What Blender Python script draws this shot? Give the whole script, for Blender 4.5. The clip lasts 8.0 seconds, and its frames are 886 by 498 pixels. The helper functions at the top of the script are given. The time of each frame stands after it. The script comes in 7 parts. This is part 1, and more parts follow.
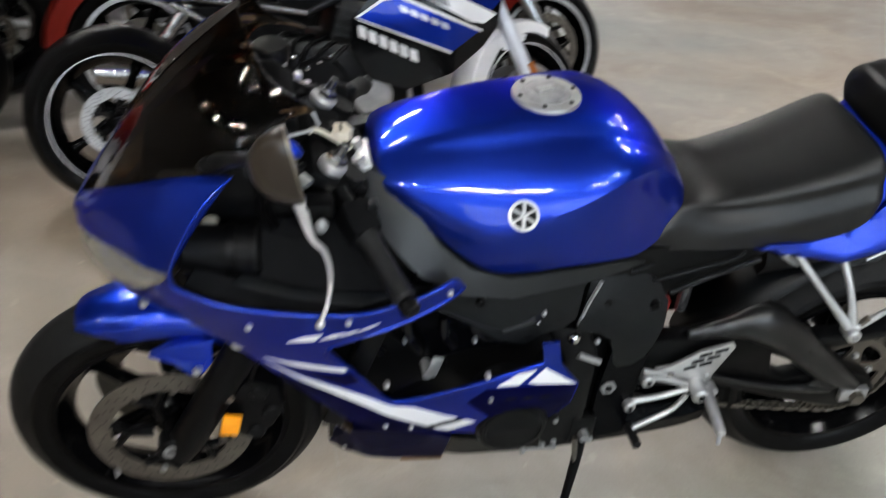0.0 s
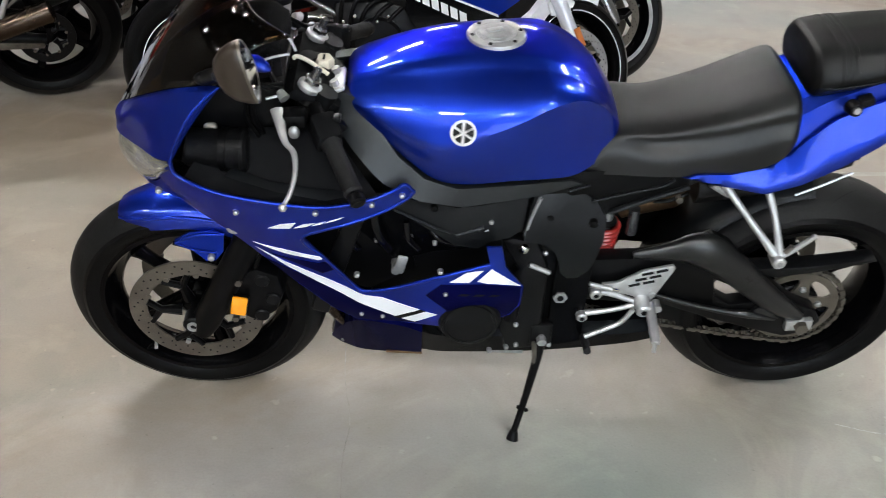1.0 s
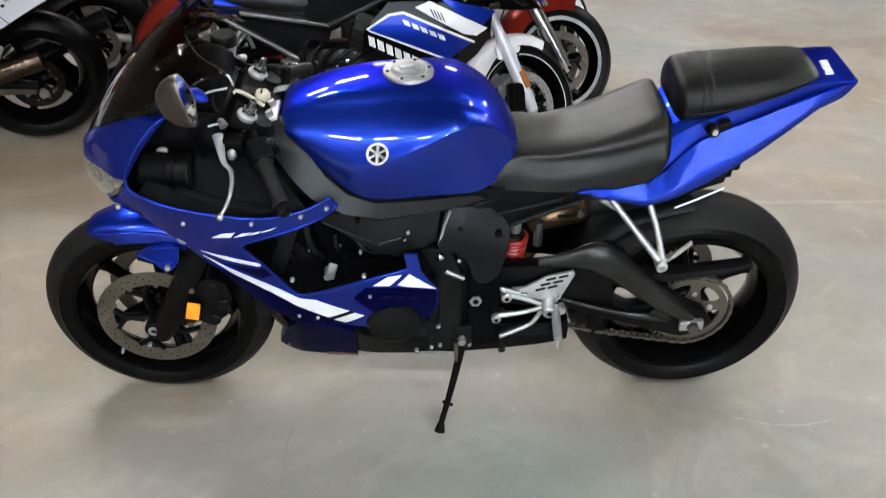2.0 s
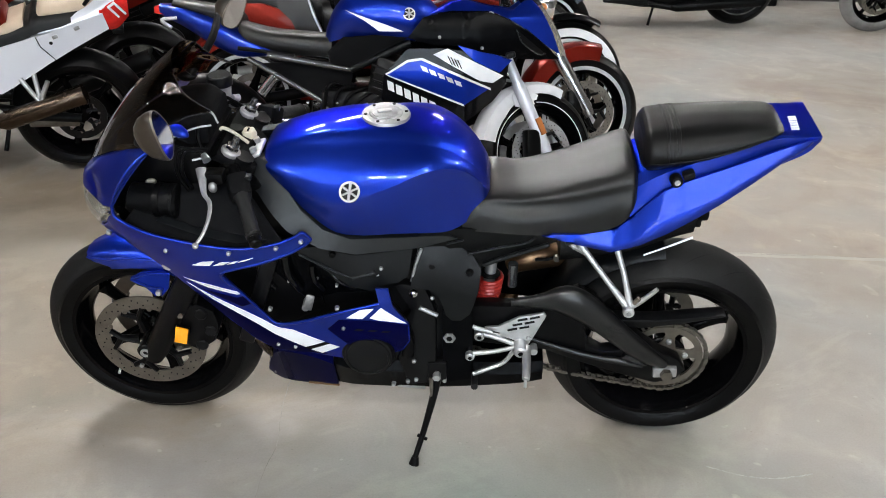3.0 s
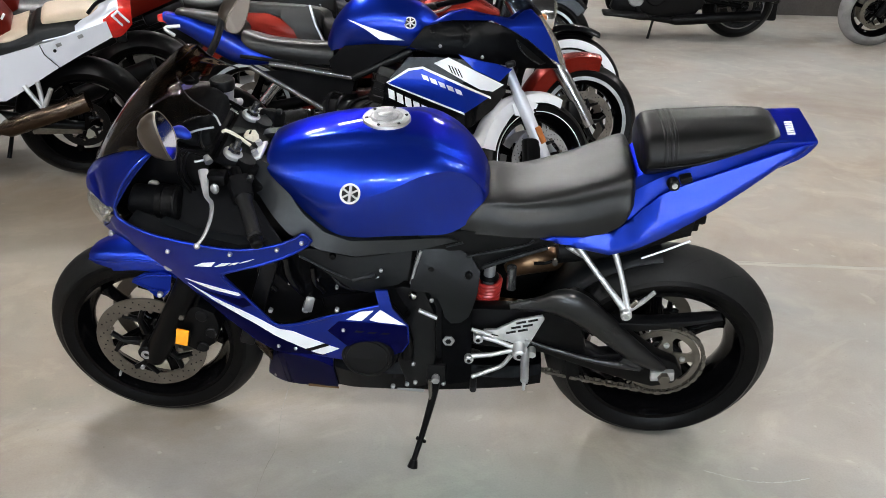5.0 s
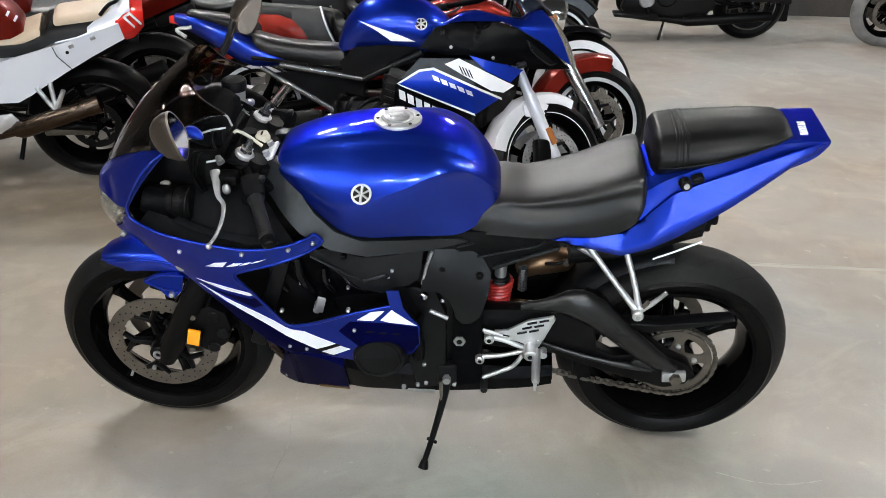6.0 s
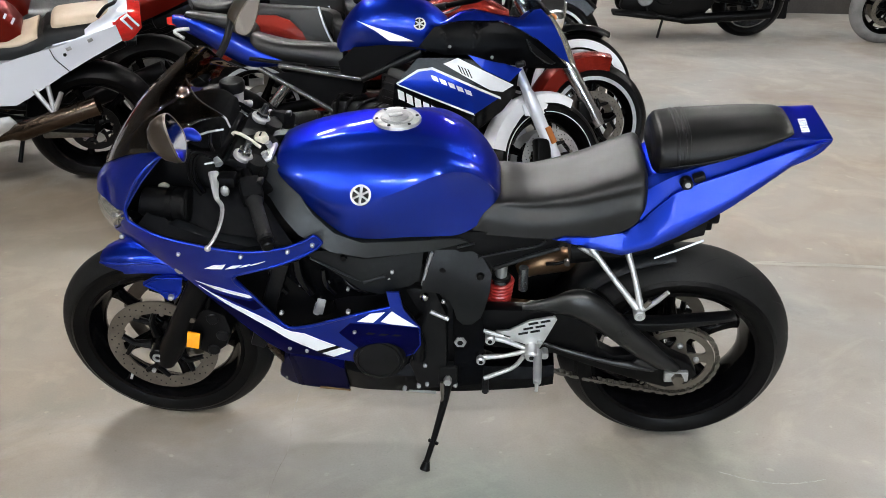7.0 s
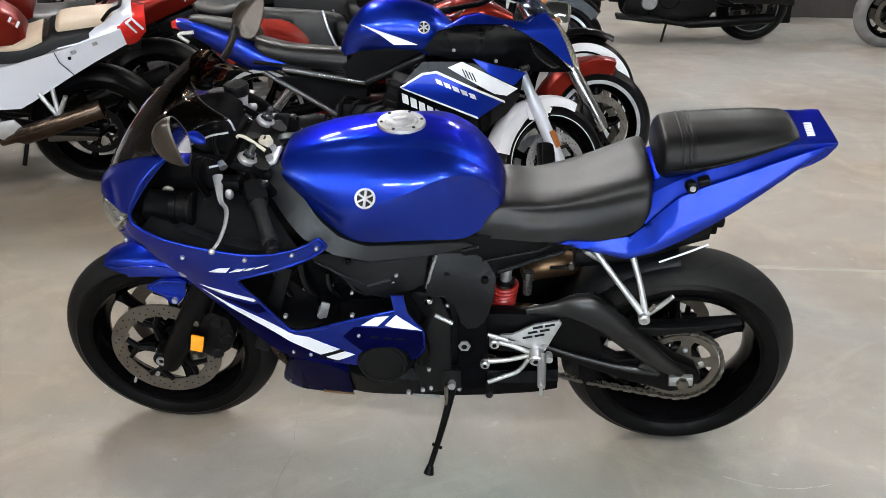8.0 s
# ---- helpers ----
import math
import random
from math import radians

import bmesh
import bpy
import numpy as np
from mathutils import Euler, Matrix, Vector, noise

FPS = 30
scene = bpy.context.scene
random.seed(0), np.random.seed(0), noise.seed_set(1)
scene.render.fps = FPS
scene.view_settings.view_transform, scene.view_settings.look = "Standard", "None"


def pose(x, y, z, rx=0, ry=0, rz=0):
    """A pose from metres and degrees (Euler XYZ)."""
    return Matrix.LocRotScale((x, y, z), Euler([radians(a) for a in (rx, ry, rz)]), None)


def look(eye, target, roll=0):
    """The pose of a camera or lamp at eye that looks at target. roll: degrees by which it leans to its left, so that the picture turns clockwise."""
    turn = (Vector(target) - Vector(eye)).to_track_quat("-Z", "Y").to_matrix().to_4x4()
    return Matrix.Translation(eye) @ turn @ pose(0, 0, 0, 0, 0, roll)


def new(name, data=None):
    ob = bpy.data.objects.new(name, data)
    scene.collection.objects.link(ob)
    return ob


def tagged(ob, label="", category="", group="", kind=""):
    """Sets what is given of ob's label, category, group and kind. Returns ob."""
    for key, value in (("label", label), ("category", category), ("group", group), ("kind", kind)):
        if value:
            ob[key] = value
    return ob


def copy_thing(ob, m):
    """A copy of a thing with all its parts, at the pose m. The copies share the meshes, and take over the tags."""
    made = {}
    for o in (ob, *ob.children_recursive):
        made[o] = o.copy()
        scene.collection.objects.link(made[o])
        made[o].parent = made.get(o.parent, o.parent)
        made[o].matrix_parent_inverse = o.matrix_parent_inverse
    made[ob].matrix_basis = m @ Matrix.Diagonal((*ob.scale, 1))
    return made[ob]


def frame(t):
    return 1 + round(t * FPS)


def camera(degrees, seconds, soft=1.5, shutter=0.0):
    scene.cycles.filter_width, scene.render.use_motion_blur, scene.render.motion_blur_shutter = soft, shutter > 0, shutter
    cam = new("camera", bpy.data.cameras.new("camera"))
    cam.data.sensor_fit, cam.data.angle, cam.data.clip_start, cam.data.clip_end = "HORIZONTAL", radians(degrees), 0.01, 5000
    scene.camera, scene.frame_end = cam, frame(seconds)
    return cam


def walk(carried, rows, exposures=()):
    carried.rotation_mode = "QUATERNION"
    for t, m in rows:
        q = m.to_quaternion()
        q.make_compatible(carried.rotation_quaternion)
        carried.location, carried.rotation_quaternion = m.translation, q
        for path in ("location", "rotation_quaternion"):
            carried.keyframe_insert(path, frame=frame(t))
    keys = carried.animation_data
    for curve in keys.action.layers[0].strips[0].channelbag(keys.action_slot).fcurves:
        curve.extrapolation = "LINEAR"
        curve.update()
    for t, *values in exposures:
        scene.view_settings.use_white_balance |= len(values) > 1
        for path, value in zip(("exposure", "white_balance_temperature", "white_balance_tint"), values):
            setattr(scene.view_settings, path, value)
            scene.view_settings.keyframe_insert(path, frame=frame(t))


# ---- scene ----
cam = camera(50.5, 8.0, 0.65, 0.5)
PATH = [
    (0, (-0.47, -1.598, 1.445), (-0.122, 0.128, 0.496), 2.5),
    (0.1, (-0.46, -1.65, 1.445), (-0.166, 0.068, 0.464), 2.3),
    (0.2, (-0.458, -1.688, 1.454), (-0.184, -0.003, 0.414), 2.3),
    (0.3, (-0.435, -1.745, 1.459), (-0.196, -0.06, 0.408), 1.8),
    (0.4, (-0.43, -1.777, 1.459), (-0.196, -0.083, 0.421), 1.9),
    (0.5, (-0.386, -1.823, 1.47), (-0.207, -0.115, 0.446), 1.3),
    (0.7, (-0.318, -1.882, 1.472), (-0.185, -0.154, 0.473), 2.0),
    (1, (-0.2, -1.96, 1.479), (-0.122, -0.223, 0.492), 1.3),
    (1.2, (-0.158, -2.013, 1.488), (-0.086, -0.26, 0.528), 0.9),
    (1.5, (-0.121, -2.117, 1.499), (-0.032, -0.345, 0.575), 0.9),
    (1.7, (-0.105, -2.186, 1.512), (-0.001, -0.427, 0.567), 1.2),
    (2, (-0.029, -2.257, 1.538), (0.044, -0.471, 0.641), 0.7),
    (2.2, (0.035, -2.28, 1.546), (0.068, -0.482, 0.67), 0.6),
    (3.3, (0.21, -2.353, 1.565), (0.136, -0.521, 0.767), 1.3),
    (3.5, (0.213, -2.361, 1.547), (0.144, -0.526, 0.754), 1.2),
    (4, (0.206, -2.36, 1.541), (0.119, -0.528, 0.742), 1.1),
    (4.5, (0.208, -2.359, 1.541), (0.13, -0.523, 0.753), 1.1),
    (4.7, (0.203, -2.367, 1.542), (0.136, -0.53, 0.756), 1.4),
    (5.8, (0.189, -2.357, 1.553), (0.109, -0.521, 0.763), 1.4),
    (6, (0.192, -2.366, 1.542), (0.103, -0.528, 0.758), 1.2),
    (6.5, (0.191, -2.36, 1.539), (0.101, -0.525, 0.751), 1.2),
    (7, (0.191, -2.354, 1.539), (0.102, -0.517, 0.755), 0.8),
    (7.5, (0.19, -2.353, 1.538), (0.088, -0.512, 0.764), 0.7),
    (8, (0.188, -2.351, 1.537), (0.092, -0.51, 0.76), 0.8),
]
walk(cam, [(t, look(eye, target, roll)) for t, eye, target, roll in PATH], [(0.0, 0.79), (0.5, 0.98), (2.0, 1.02), (8.0, 1.04)])

# ---------------------------------------------------------------- world and lights
world = bpy.data.worlds.new("hall_world")
scene.world = world
world.use_nodes = True
world.node_tree.nodes["Background"].inputs[0].default_value = (0.9, 0.92, 1.0, 1)
world.node_tree.nodes["Background"].inputs[1].default_value = 0.0


# ---------------------------------------------------------------- materials
def mat(name, color, rough=0.5, metal=0.0, coat=0.0, vary=0.12, scale=30.0, fine=400.0, bump=0.0, color2=None,
        rough_vary=0.12, spec=0.5, each=0.0, detail=4.0, stains=0.0):
    """A surface with colour and gloss varied at two scales, and fine relief."""
    m = bpy.data.materials.new(name)
    m.use_nodes = True
    nt = m.node_tree
    n, l = nt.nodes, nt.links
    p = n["Principled BSDF"]
    tc = n.new("ShaderNodeTexCoord")
    big, small = n.new("ShaderNodeTexNoise"), n.new("ShaderNodeTexNoise")
    for node, s in ((big, scale), (small, fine)):
        node.inputs["Scale"].default_value = s
        node.inputs["Detail"].default_value = detail
        l.new(tc.outputs["Object"], node.inputs["Vector"])
    ramp = n.new("ShaderNodeMix")
    ramp.data_type = "RGBA"
    c2 = color2 or tuple(c * (1 - vary) for c in color)
    c1 = tuple(min(1.0, c * (1 + vary)) for c in color) if not color2 else color
    ramp.inputs[6].default_value, ramp.inputs[7].default_value = (*c1, 1), (*c2, 1)
    add = n.new("ShaderNodeMath")
    add.operation = "MULTIPLY_ADD"
    add.inputs[1].default_value, add.inputs[2].default_value = 0.35, 0.0
    l.new(small.outputs["Fac"], add.inputs[0])
    add2 = n.new("ShaderNodeMath")
    add2.operation = "MULTIPLY_ADD"
    add2.inputs[1].default_value = 0.65
    l.new(big.outputs["Fac"], add2.inputs[0])
    l.new(add.outputs[0], add2.inputs[2])
    mr = n.new("ShaderNodeMapRange")
    mr.inputs[1].default_value, mr.inputs[2].default_value = 0.32, 0.68
    l.new(add2.outputs[0], mr.inputs[0])
    l.new(mr.outputs[0], ramp.inputs[0])
    out = ramp.outputs[2]
    if each:
        info = n.new("ShaderNodeObjectInfo")
        hsv = n.new("ShaderNodeHueSaturation")
        rng = n.new("ShaderNodeMapRange")
        rng.inputs[3].default_value, rng.inputs[4].default_value = 1 - each, 1 + each
        l.new(info.outputs["Random"], rng.inputs[0])
        l.new(rng.outputs[0], hsv.inputs["Value"])
        l.new(out, hsv.inputs["Color"])
        out = hsv.outputs[0]
    l.new(out, p.inputs["Base Color"])
    rr = n.new("ShaderNodeMapRange")
    rr.inputs[3].default_value, rr.inputs[4].default_value = max(0.02, rough * (1 - rough_vary)), min(1.0, rough * (1 + rough_vary))
    l.new(mr.outputs[0], rr.inputs[0])
    l.new(rr.outputs[0], p.inputs["Roughness"])
    p.inputs["Metallic"].default_value = metal
    p.inputs["Coat Weight"].default_value = coat
    p.inputs["Coat Roughness"].default_value = 0.04
    p.inputs["Specular IOR Level"].default_value = spec
    if bump:
        b = n.new("ShaderNodeBump")
        b.inputs["Strength"].default_value = 0.6
        b.inputs["Distance"].default_value = bump
        l.new(small.outputs["Fac"], b.inputs["Height"])
        l.new(b.outputs[0], p.inputs["Normal"])
    return m


def paint(name, color, metal=0.55, rough=0.3, flake=0.25, coat=1.0, edge=None):
    """Metallic lacquer: a flaked base under a clear coat; edge: the tint that the flakes keep at grazing angles."""
    m = mat(name, color, rough, metal, coat, flake, 3.0, 2500.0, 0.0, rough_vary=0.2, detail=2.0)
    if edge:
        m.node_tree.nodes["Principled BSDF"].inputs["Specular Tint"].default_value = (*edge, 1)
    return m


def glassy(name, color, rough=0.03, trans=1.0, alpha=1.0, ior=1.45):
    m = mat(name, color, rough, 0.0, 0.0, 0.05, 8.0, 60.0)
    p = m.node_tree.nodes["Principled BSDF"]
    p.inputs["Transmission Weight"].default_value = trans
    p.inputs["IOR"].default_value = ior
    p.inputs["Alpha"].default_value = alpha
    return m


def glow(name, color, strength):
    m = bpy.data.materials.new(name)
    m.use_nodes = True
    n = m.node_tree.nodes
    e = n.new("ShaderNodeEmission")
    e.inputs[0].default_value, e.inputs[1].default_value = (*color, 1), strength
    m.node_tree.links.new(e.outputs[0], n["Material Output"].inputs[0])
    return m


BLUE = paint("blue_lacquer", (0.0085, 0.032, 0.345), 0.92, 0.36, 0.10, 0.55, (0.09, 0.07, 0.9))
DEEP = paint("deep_blue_lacquer", (0.0022, 0.0032, 0.060), 0.8, 0.32, 0.15, 0.02, (0.02, 0.028, 0.28))
WHITE = mat("white_lacquer", (0.78, 0.78, 0.80), 0.3, 0.0, 0.6, 0.04)
SILVERP = paint("silver_lacquer", (0.70, 0.72, 0.78), 0.35, 0.35, 0.06)
REDP = paint("red_lacquer", (0.14, 0.010, 0.006), 0.5, 0.3, 0.15, 0.25, (0.8, 0.2, 0.15))
BLACKP = paint("black_lacquer", (0.0025, 0.0025, 0.003), 0.0, 0.14, 0.1, 0.12)
BLACKP.node_tree.nodes["Principled BSDF"].inputs["Specular IOR Level"].default_value = 0.22
PLASTIC = mat("black_plastic", (0.003, 0.0031, 0.0034), 0.42, 0, 0, 0.25, 12, 900, 0.0004, spec=0.13)
MATTE = mat("matt_black_plastic", (0.0035, 0.0036, 0.004), 0.7, 0, 0, 0.25, 14, 900, 0.0004, spec=0.05)
DAYGLASS = glassy("window_glass", (0.9, 0.93, 0.95), 0.02, 1.0, 1.0, 1.45)
SATIN = mat("satin_grey_black_cover", (0.0035, 0.0041, 0.0047), 0.36, 0, 0, 0.2, 9, 1200, 0.0003, spec=0.21)
SHEEN = mat("satin_black_metal", (0.0030, 0.0032, 0.0036), 0.30, 0, 0, 0.2, 12, 900, 0.0002, spec=0.55)
BELLY = mat("shiny_black_plastic", (0.0013, 0.0014, 0.0018), 0.22, 0, 0, 0.25, 12, 900, 0.0004, spec=0.045)
SPARM = mat("satin_grey_frame", (0.0085, 0.0098, 0.011), 0.40, 0.2, 0, 0.15, 9, 1200, 0.0003, spec=0.5)
POLISHED = mat("polished_alloy", (0.66, 0.66, 0.67), 0.20, 1.0, 0, 0.10, 25, 700, 0.0002)
RUBBER = mat("tyre_rubber", (0.0020, 0.0020, 0.0022), 0.31, 0, 0, 0.45, 14, 300, 0.0005, color2=(0.0032, 0.0030, 0.0029), spec=0.08)
GRIP = mat("grip_rubber", (0.005, 0.005, 0.0052), 0.6, 0, 0, 0.2, 40, 700, 0.0008, spec=0.2)
VINYL = mat("seat_vinyl", (0.0048, 0.0048, 0.0048), 0.37, 0, 0, 0.15, 10, 1500, 0.0004, spec=0.36)
VINYLDARK = mat("seat_vinyl_smooth", (0.0035, 0.0035, 0.0035), 0.38, 0, 0, 0.2, 10, 1500, 0.0003, spec=0.17)
TAN = mat("tan_vinyl", (0.46, 0.36, 0.26), 0.45, 0, 0, 0.12, 10, 900, 0.0004)
RIMBLACK = mat("rim_black", (0.0012, 0.0012, 0.0014), 0.14, 0.0, 0, 0.3, 15, 500, spec=0.08)
FRAMEB = mat("frame_black", (0.0018, 0.0018, 0.002), 0.34, 0.0, 0, 0.25, 12, 800, spec=0.11)
ENGINE = mat("engine_black", (0.003, 0.003, 0.0033), 0.36, 0.0, 0, 0.4, 20, 400, 0.0006, spec=0.18)
ALU = mat("brushed_aluminium", (0.56, 0.56, 0.56), 0.44, 0.9, 0, 0.15, 25, 900, 0.0003)
CAST = mat("cast_aluminium", (0.42, 0.42, 0.42), 0.48, 0.85, 0, 0.2, 25, 700, 0.0004)
CHROME = mat("chrome", (0.80, 0.80, 0.80), 0.10, 1.0, 0, 0.05, 10, 300)
STEEL = mat("disc_steel", (0.15, 0.133, 0.112), 0.42, 0.85, 0, 0.25, 20, 800, 0.0002)
PIPE = mat("exhaust_steel", (0.075, 0.054, 0.040), 0.26, 1.0, 0, 0.35, 14, 300)
BRONZE = mat("bronze_pipe", (0.22, 0.13, 0.07), 0.35, 0.9, 0, 0.3, 14, 300)
CHAINM = mat("chain_steel", (0.15, 0.138, 0.12), 0.4, 0.9, 0, 0.3, 60, 700)
DUSTY = mat("dusty_tread", (0.0060, 0.0058, 0.0057), 0.60, 0, 0, 0.4, 9, 220, 0.0005, color2=(0.0034, 0.0033, 0.0032), spec=0.17)
GREYTYRE = mat("grey_worn_tyre", (0.16, 0.155, 0.15), 0.8, 0, 0, 0.3, 12, 200, 0.0006)
GREYTUBE = mat("grey_steel_tube", (0.17, 0.17, 0.175), 0.24, 0.85, 0, 0.2, 20, 500)
AMBER = mat("amber_reflector", (0.95, 0.33, 0.01), 0.22, 0, 0.5, 0.1, 60, 600)
ORANGE = mat("dull_amber_reflector", (0.40, 0.13, 0.03), 0.3, 0, 0.4, 0.1, 60, 600)
REDLENS = mat("red_lens", (0.55, 0.02, 0.015), 0.12, 0, 0.6, 0.2, 40, 300)
REDSPRING = mat("red_spring", (0.26, 0.016, 0.012), 0.35, 0, 0.3, 0.15, 20, 300)
SMOKE = glassy("smoked_screen", (0.22, 0.135, 0.07), 0.03, 1.0, 1.0, 1.40)
SMOKEB = glassy("dark_screen", (0.20, 0.22, 0.27), 0.03, 1.0, 1.0, 1.2)
LENS = glassy("clear_lens", (0.60, 0.57, 0.50), 0.05, 0.75)
MIRROR = mat("mirror_glass", (0.52, 0.52, 0.53), 0.05, 1.0, 0, 0.01)
HOUSINGM = mat("mirror_housing", (0.022, 0.016, 0.011), 0.32, 0, 0, 0.15, 12, 700, 0.0002, spec=0.35)
BEIGE = mat("beige_cap", (0.55, 0.50, 0.40), 0.45, 0, 0, 0.1)
DIRTY = mat("worn_hub", (0.30, 0.30, 0.30), 0.5, 0.6, 0, 0.3, 40, 500)
WALLM = mat("painted_block_wall", (0.10, 0.094, 0.088), 0.8, 0, 0, 0.15, 1.5, 60, 0.002)
DARKW = mat("dark_lower_wall", (0.035, 0.030, 0.027), 0.7, 0, 0, 0.3, 1.5, 60, 0.002)
PALEW = mat("grey_painted_wall", (0.10, 0.098, 0.095), 0.7, 0, 0, 0.08, 1.2, 60, 0.002)
CEILM = mat("ceiling_panel", (0.05, 0.05, 0.05), 0.85, 0, 0, 0.1, 1.0, 30)
HOUSING = mat("lamp_housing", (0.75, 0.75, 0.75), 0.5, 0.1, 0, 0.05)
TUBE = glow("fluorescent_tube", (1.0, 0.985, 0.965), 130.0)


def concrete():
    """Sealed, worn concrete: broad cloudy staining, trowel marks, specks, hairlines and tyre scuffs."""
    m = bpy.data.materials.new("polished_concrete")
    m.use_nodes = True
    nt = m.node_tree
    n, l = nt.nodes, nt.links
    p = n["Principled BSDF"]
    tc = n.new("ShaderNodeTexCoord")

    def noise_(scale, detail, rough=0.5, dist=0.0):
        t = n.new("ShaderNodeTexNoise")
        for key, v in (("Scale", scale), ("Detail", detail), ("Roughness", rough), ("Distortion", dist)):
            t.inputs[key].default_value = v
        l.new(tc.outputs["Object"], t.inputs["Vector"])
        return t.outputs["Fac"]

    def ramp(f, stops):
        r = n.new("ShaderNodeValToRGB")
        e = r.color_ramp.elements
        while len(e) < len(stops):
            e.new(0.5)
        for el, (pos, c) in zip(e, stops):
            el.position, el.color = pos, (*c, 1)
        l.new(f, r.inputs[0])
        return r.outputs[0]

    def mix(a, b, f, kind="MIX"):
        x = n.new("ShaderNodeMix")
        x.data_type, x.blend_type = "RGBA", kind
        for sock, v in ((x.inputs[6], a), (x.inputs[7], b), (x.inputs[0], f)):
            if isinstance(v, (int, float)):
                sock.default_value = v
            else:
                l.new(v, sock)
        return x.outputs[2]

    cloud = ramp(noise_(0.9, 6, 0.55, 0.6), [(0.32, (0.275, 0.235, 0.196)), (0.44, (0.325, 0.295, 0.262)), (0.55, (0.327, 0.310, 0.287)), (0.68, (0.275, 0.283, 0.270))])
    mid = ramp(noise_(5.0, 5, 0.6, 0.4), [(0.30, (0.90, 0.90, 0.89)), (0.48, (0.98, 0.98, 0.98)), (0.60, (1.0, 1.0, 1.0)), (0.75, (1.09, 1.08, 1.06))])
    col = mix(cloud, mid, 1.0, "MULTIPLY")
    fine = ramp(noise_(160, 3), [(0.25, (0.93, 0.93, 0.93)), (0.55, (1, 1, 1)), (0.75, (1.03, 1.03, 1.03))])
    col = mix(col, fine, 1.0, "MULTIPLY")
    worn = ramp(noise_(2.6, 7, 0.62, 1.4), [(0.52, (1, 1, 1)), (0.60, (1.10, 1.10, 1.09)), (0.72, (1.20, 1.20, 1.19))])
    col = mix(col, worn, 1.0, "MULTIPLY")
    damp = ramp(noise_(1.3, 6, 0.6, 1.0), [(0.34, (0.92, 0.905, 0.88)), (0.46, (1, 1, 1))])
    col = mix(col, damp, 1.0, "MULTIPLY")
    spots = ramp(noise_(22, 2, 0.4), [(0.72, (1, 1, 1)), (0.75, (1.25, 1.25, 1.23)), (0.8, (1.45, 1.45, 1.42))])
    col = mix(col, spots, 0.8, "MULTIPLY")
    flecks = ramp(noise_(7, 3, 0.55, 0.6), [(0.70, (1, 1, 1)), (0.73, (1.16, 1.16, 1.15)), (0.8, (1.30, 1.30, 1.28))])
    col = mix(col, flecks, 0.9, "MULTIPLY")
    grit = ramp(noise_(60, 2, 0.5), [(0.24, (0.72, 0.71, 0.69)), (0.29, (1, 1, 1))])
    col = mix(col, grit, 0.7, "MULTIPLY")
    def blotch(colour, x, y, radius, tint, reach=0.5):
        """A soft-edged tinted patch round one place of the floor."""
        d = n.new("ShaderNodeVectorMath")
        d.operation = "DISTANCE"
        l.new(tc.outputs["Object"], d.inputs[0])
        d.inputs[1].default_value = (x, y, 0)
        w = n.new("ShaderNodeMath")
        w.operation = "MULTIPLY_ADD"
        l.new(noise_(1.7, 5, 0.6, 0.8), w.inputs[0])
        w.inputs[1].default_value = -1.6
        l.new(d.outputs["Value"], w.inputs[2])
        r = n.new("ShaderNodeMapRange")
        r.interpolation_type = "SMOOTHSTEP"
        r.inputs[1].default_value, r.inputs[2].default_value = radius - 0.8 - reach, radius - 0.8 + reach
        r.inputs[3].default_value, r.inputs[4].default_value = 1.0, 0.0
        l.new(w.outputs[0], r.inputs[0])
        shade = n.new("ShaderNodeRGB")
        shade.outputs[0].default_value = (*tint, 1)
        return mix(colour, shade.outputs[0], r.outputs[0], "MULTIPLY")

    # darker, browner floor at the back left
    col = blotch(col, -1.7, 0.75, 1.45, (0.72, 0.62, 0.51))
    # cool cast of the bike's soft shade in front, put into the floor colour
    col = blotch(col, 0.35, -1.0, 0.8, (0.92, 1.0, 0.95), 0.4)
    # brighter lit floor at the back right, lightened in the colour
    col = blotch(col, 2.4, 2.2, 1.2, (1.10, 1.04, 0.97), 0.7)
    l.new(col, p.inputs["Base Color"])
    rg = ramp(noise_(2.2, 5, 0.6), [(0.3, (0.44, 0.44, 0.44)), (0.7, (0.60, 0.60, 0.60))])
    l.new(rg, p.inputs["Roughness"])
    p.inputs["Specular IOR Level"].default_value = 0.42
    b = n.new("ShaderNodeBump")
    b.inputs["Distance"].default_value, b.inputs["Strength"].default_value = 0.002, 0.25
    l.new(noise_(14, 5, 0.6), b.inputs["Height"])
    l.new(b.outputs[0], p.inputs["Normal"])
    return m


CONCRETE = concrete()
JOINT = mat("joint_filler", (0.40, 0.375, 0.335), 0.6, 0, 0, 0.15, 6, 200)
CRACKM = mat("hairline_crack", (0.27, 0.25, 0.222), 0.8, 0, 0, 0.35, 9, 60)
SCUFF = mat("pale_scuff", (0.41, 0.40, 0.375), 0.6, 0, 0, 0.35, 60, 300)


# ---------------------------------------------------------------- mesh tools
def finish(bm, angle=38):
    bmesh.ops.recalc_face_normals(bm, faces=bm.faces)
    lim = radians(angle)
    for f in bm.faces:
        f.smooth = True
    for e in bm.edges:
        e.smooth = len(e.link_faces) == 2 and e.calc_face_angle(0) < lim
    return bm


def mesh_of(name, bm, material, angle=38):
    me = bpy.data.meshes.new(name)
    finish(bm, angle)
    bm.to_mesh(me)
    bm.free()
    me.materials.append(material)
    return me


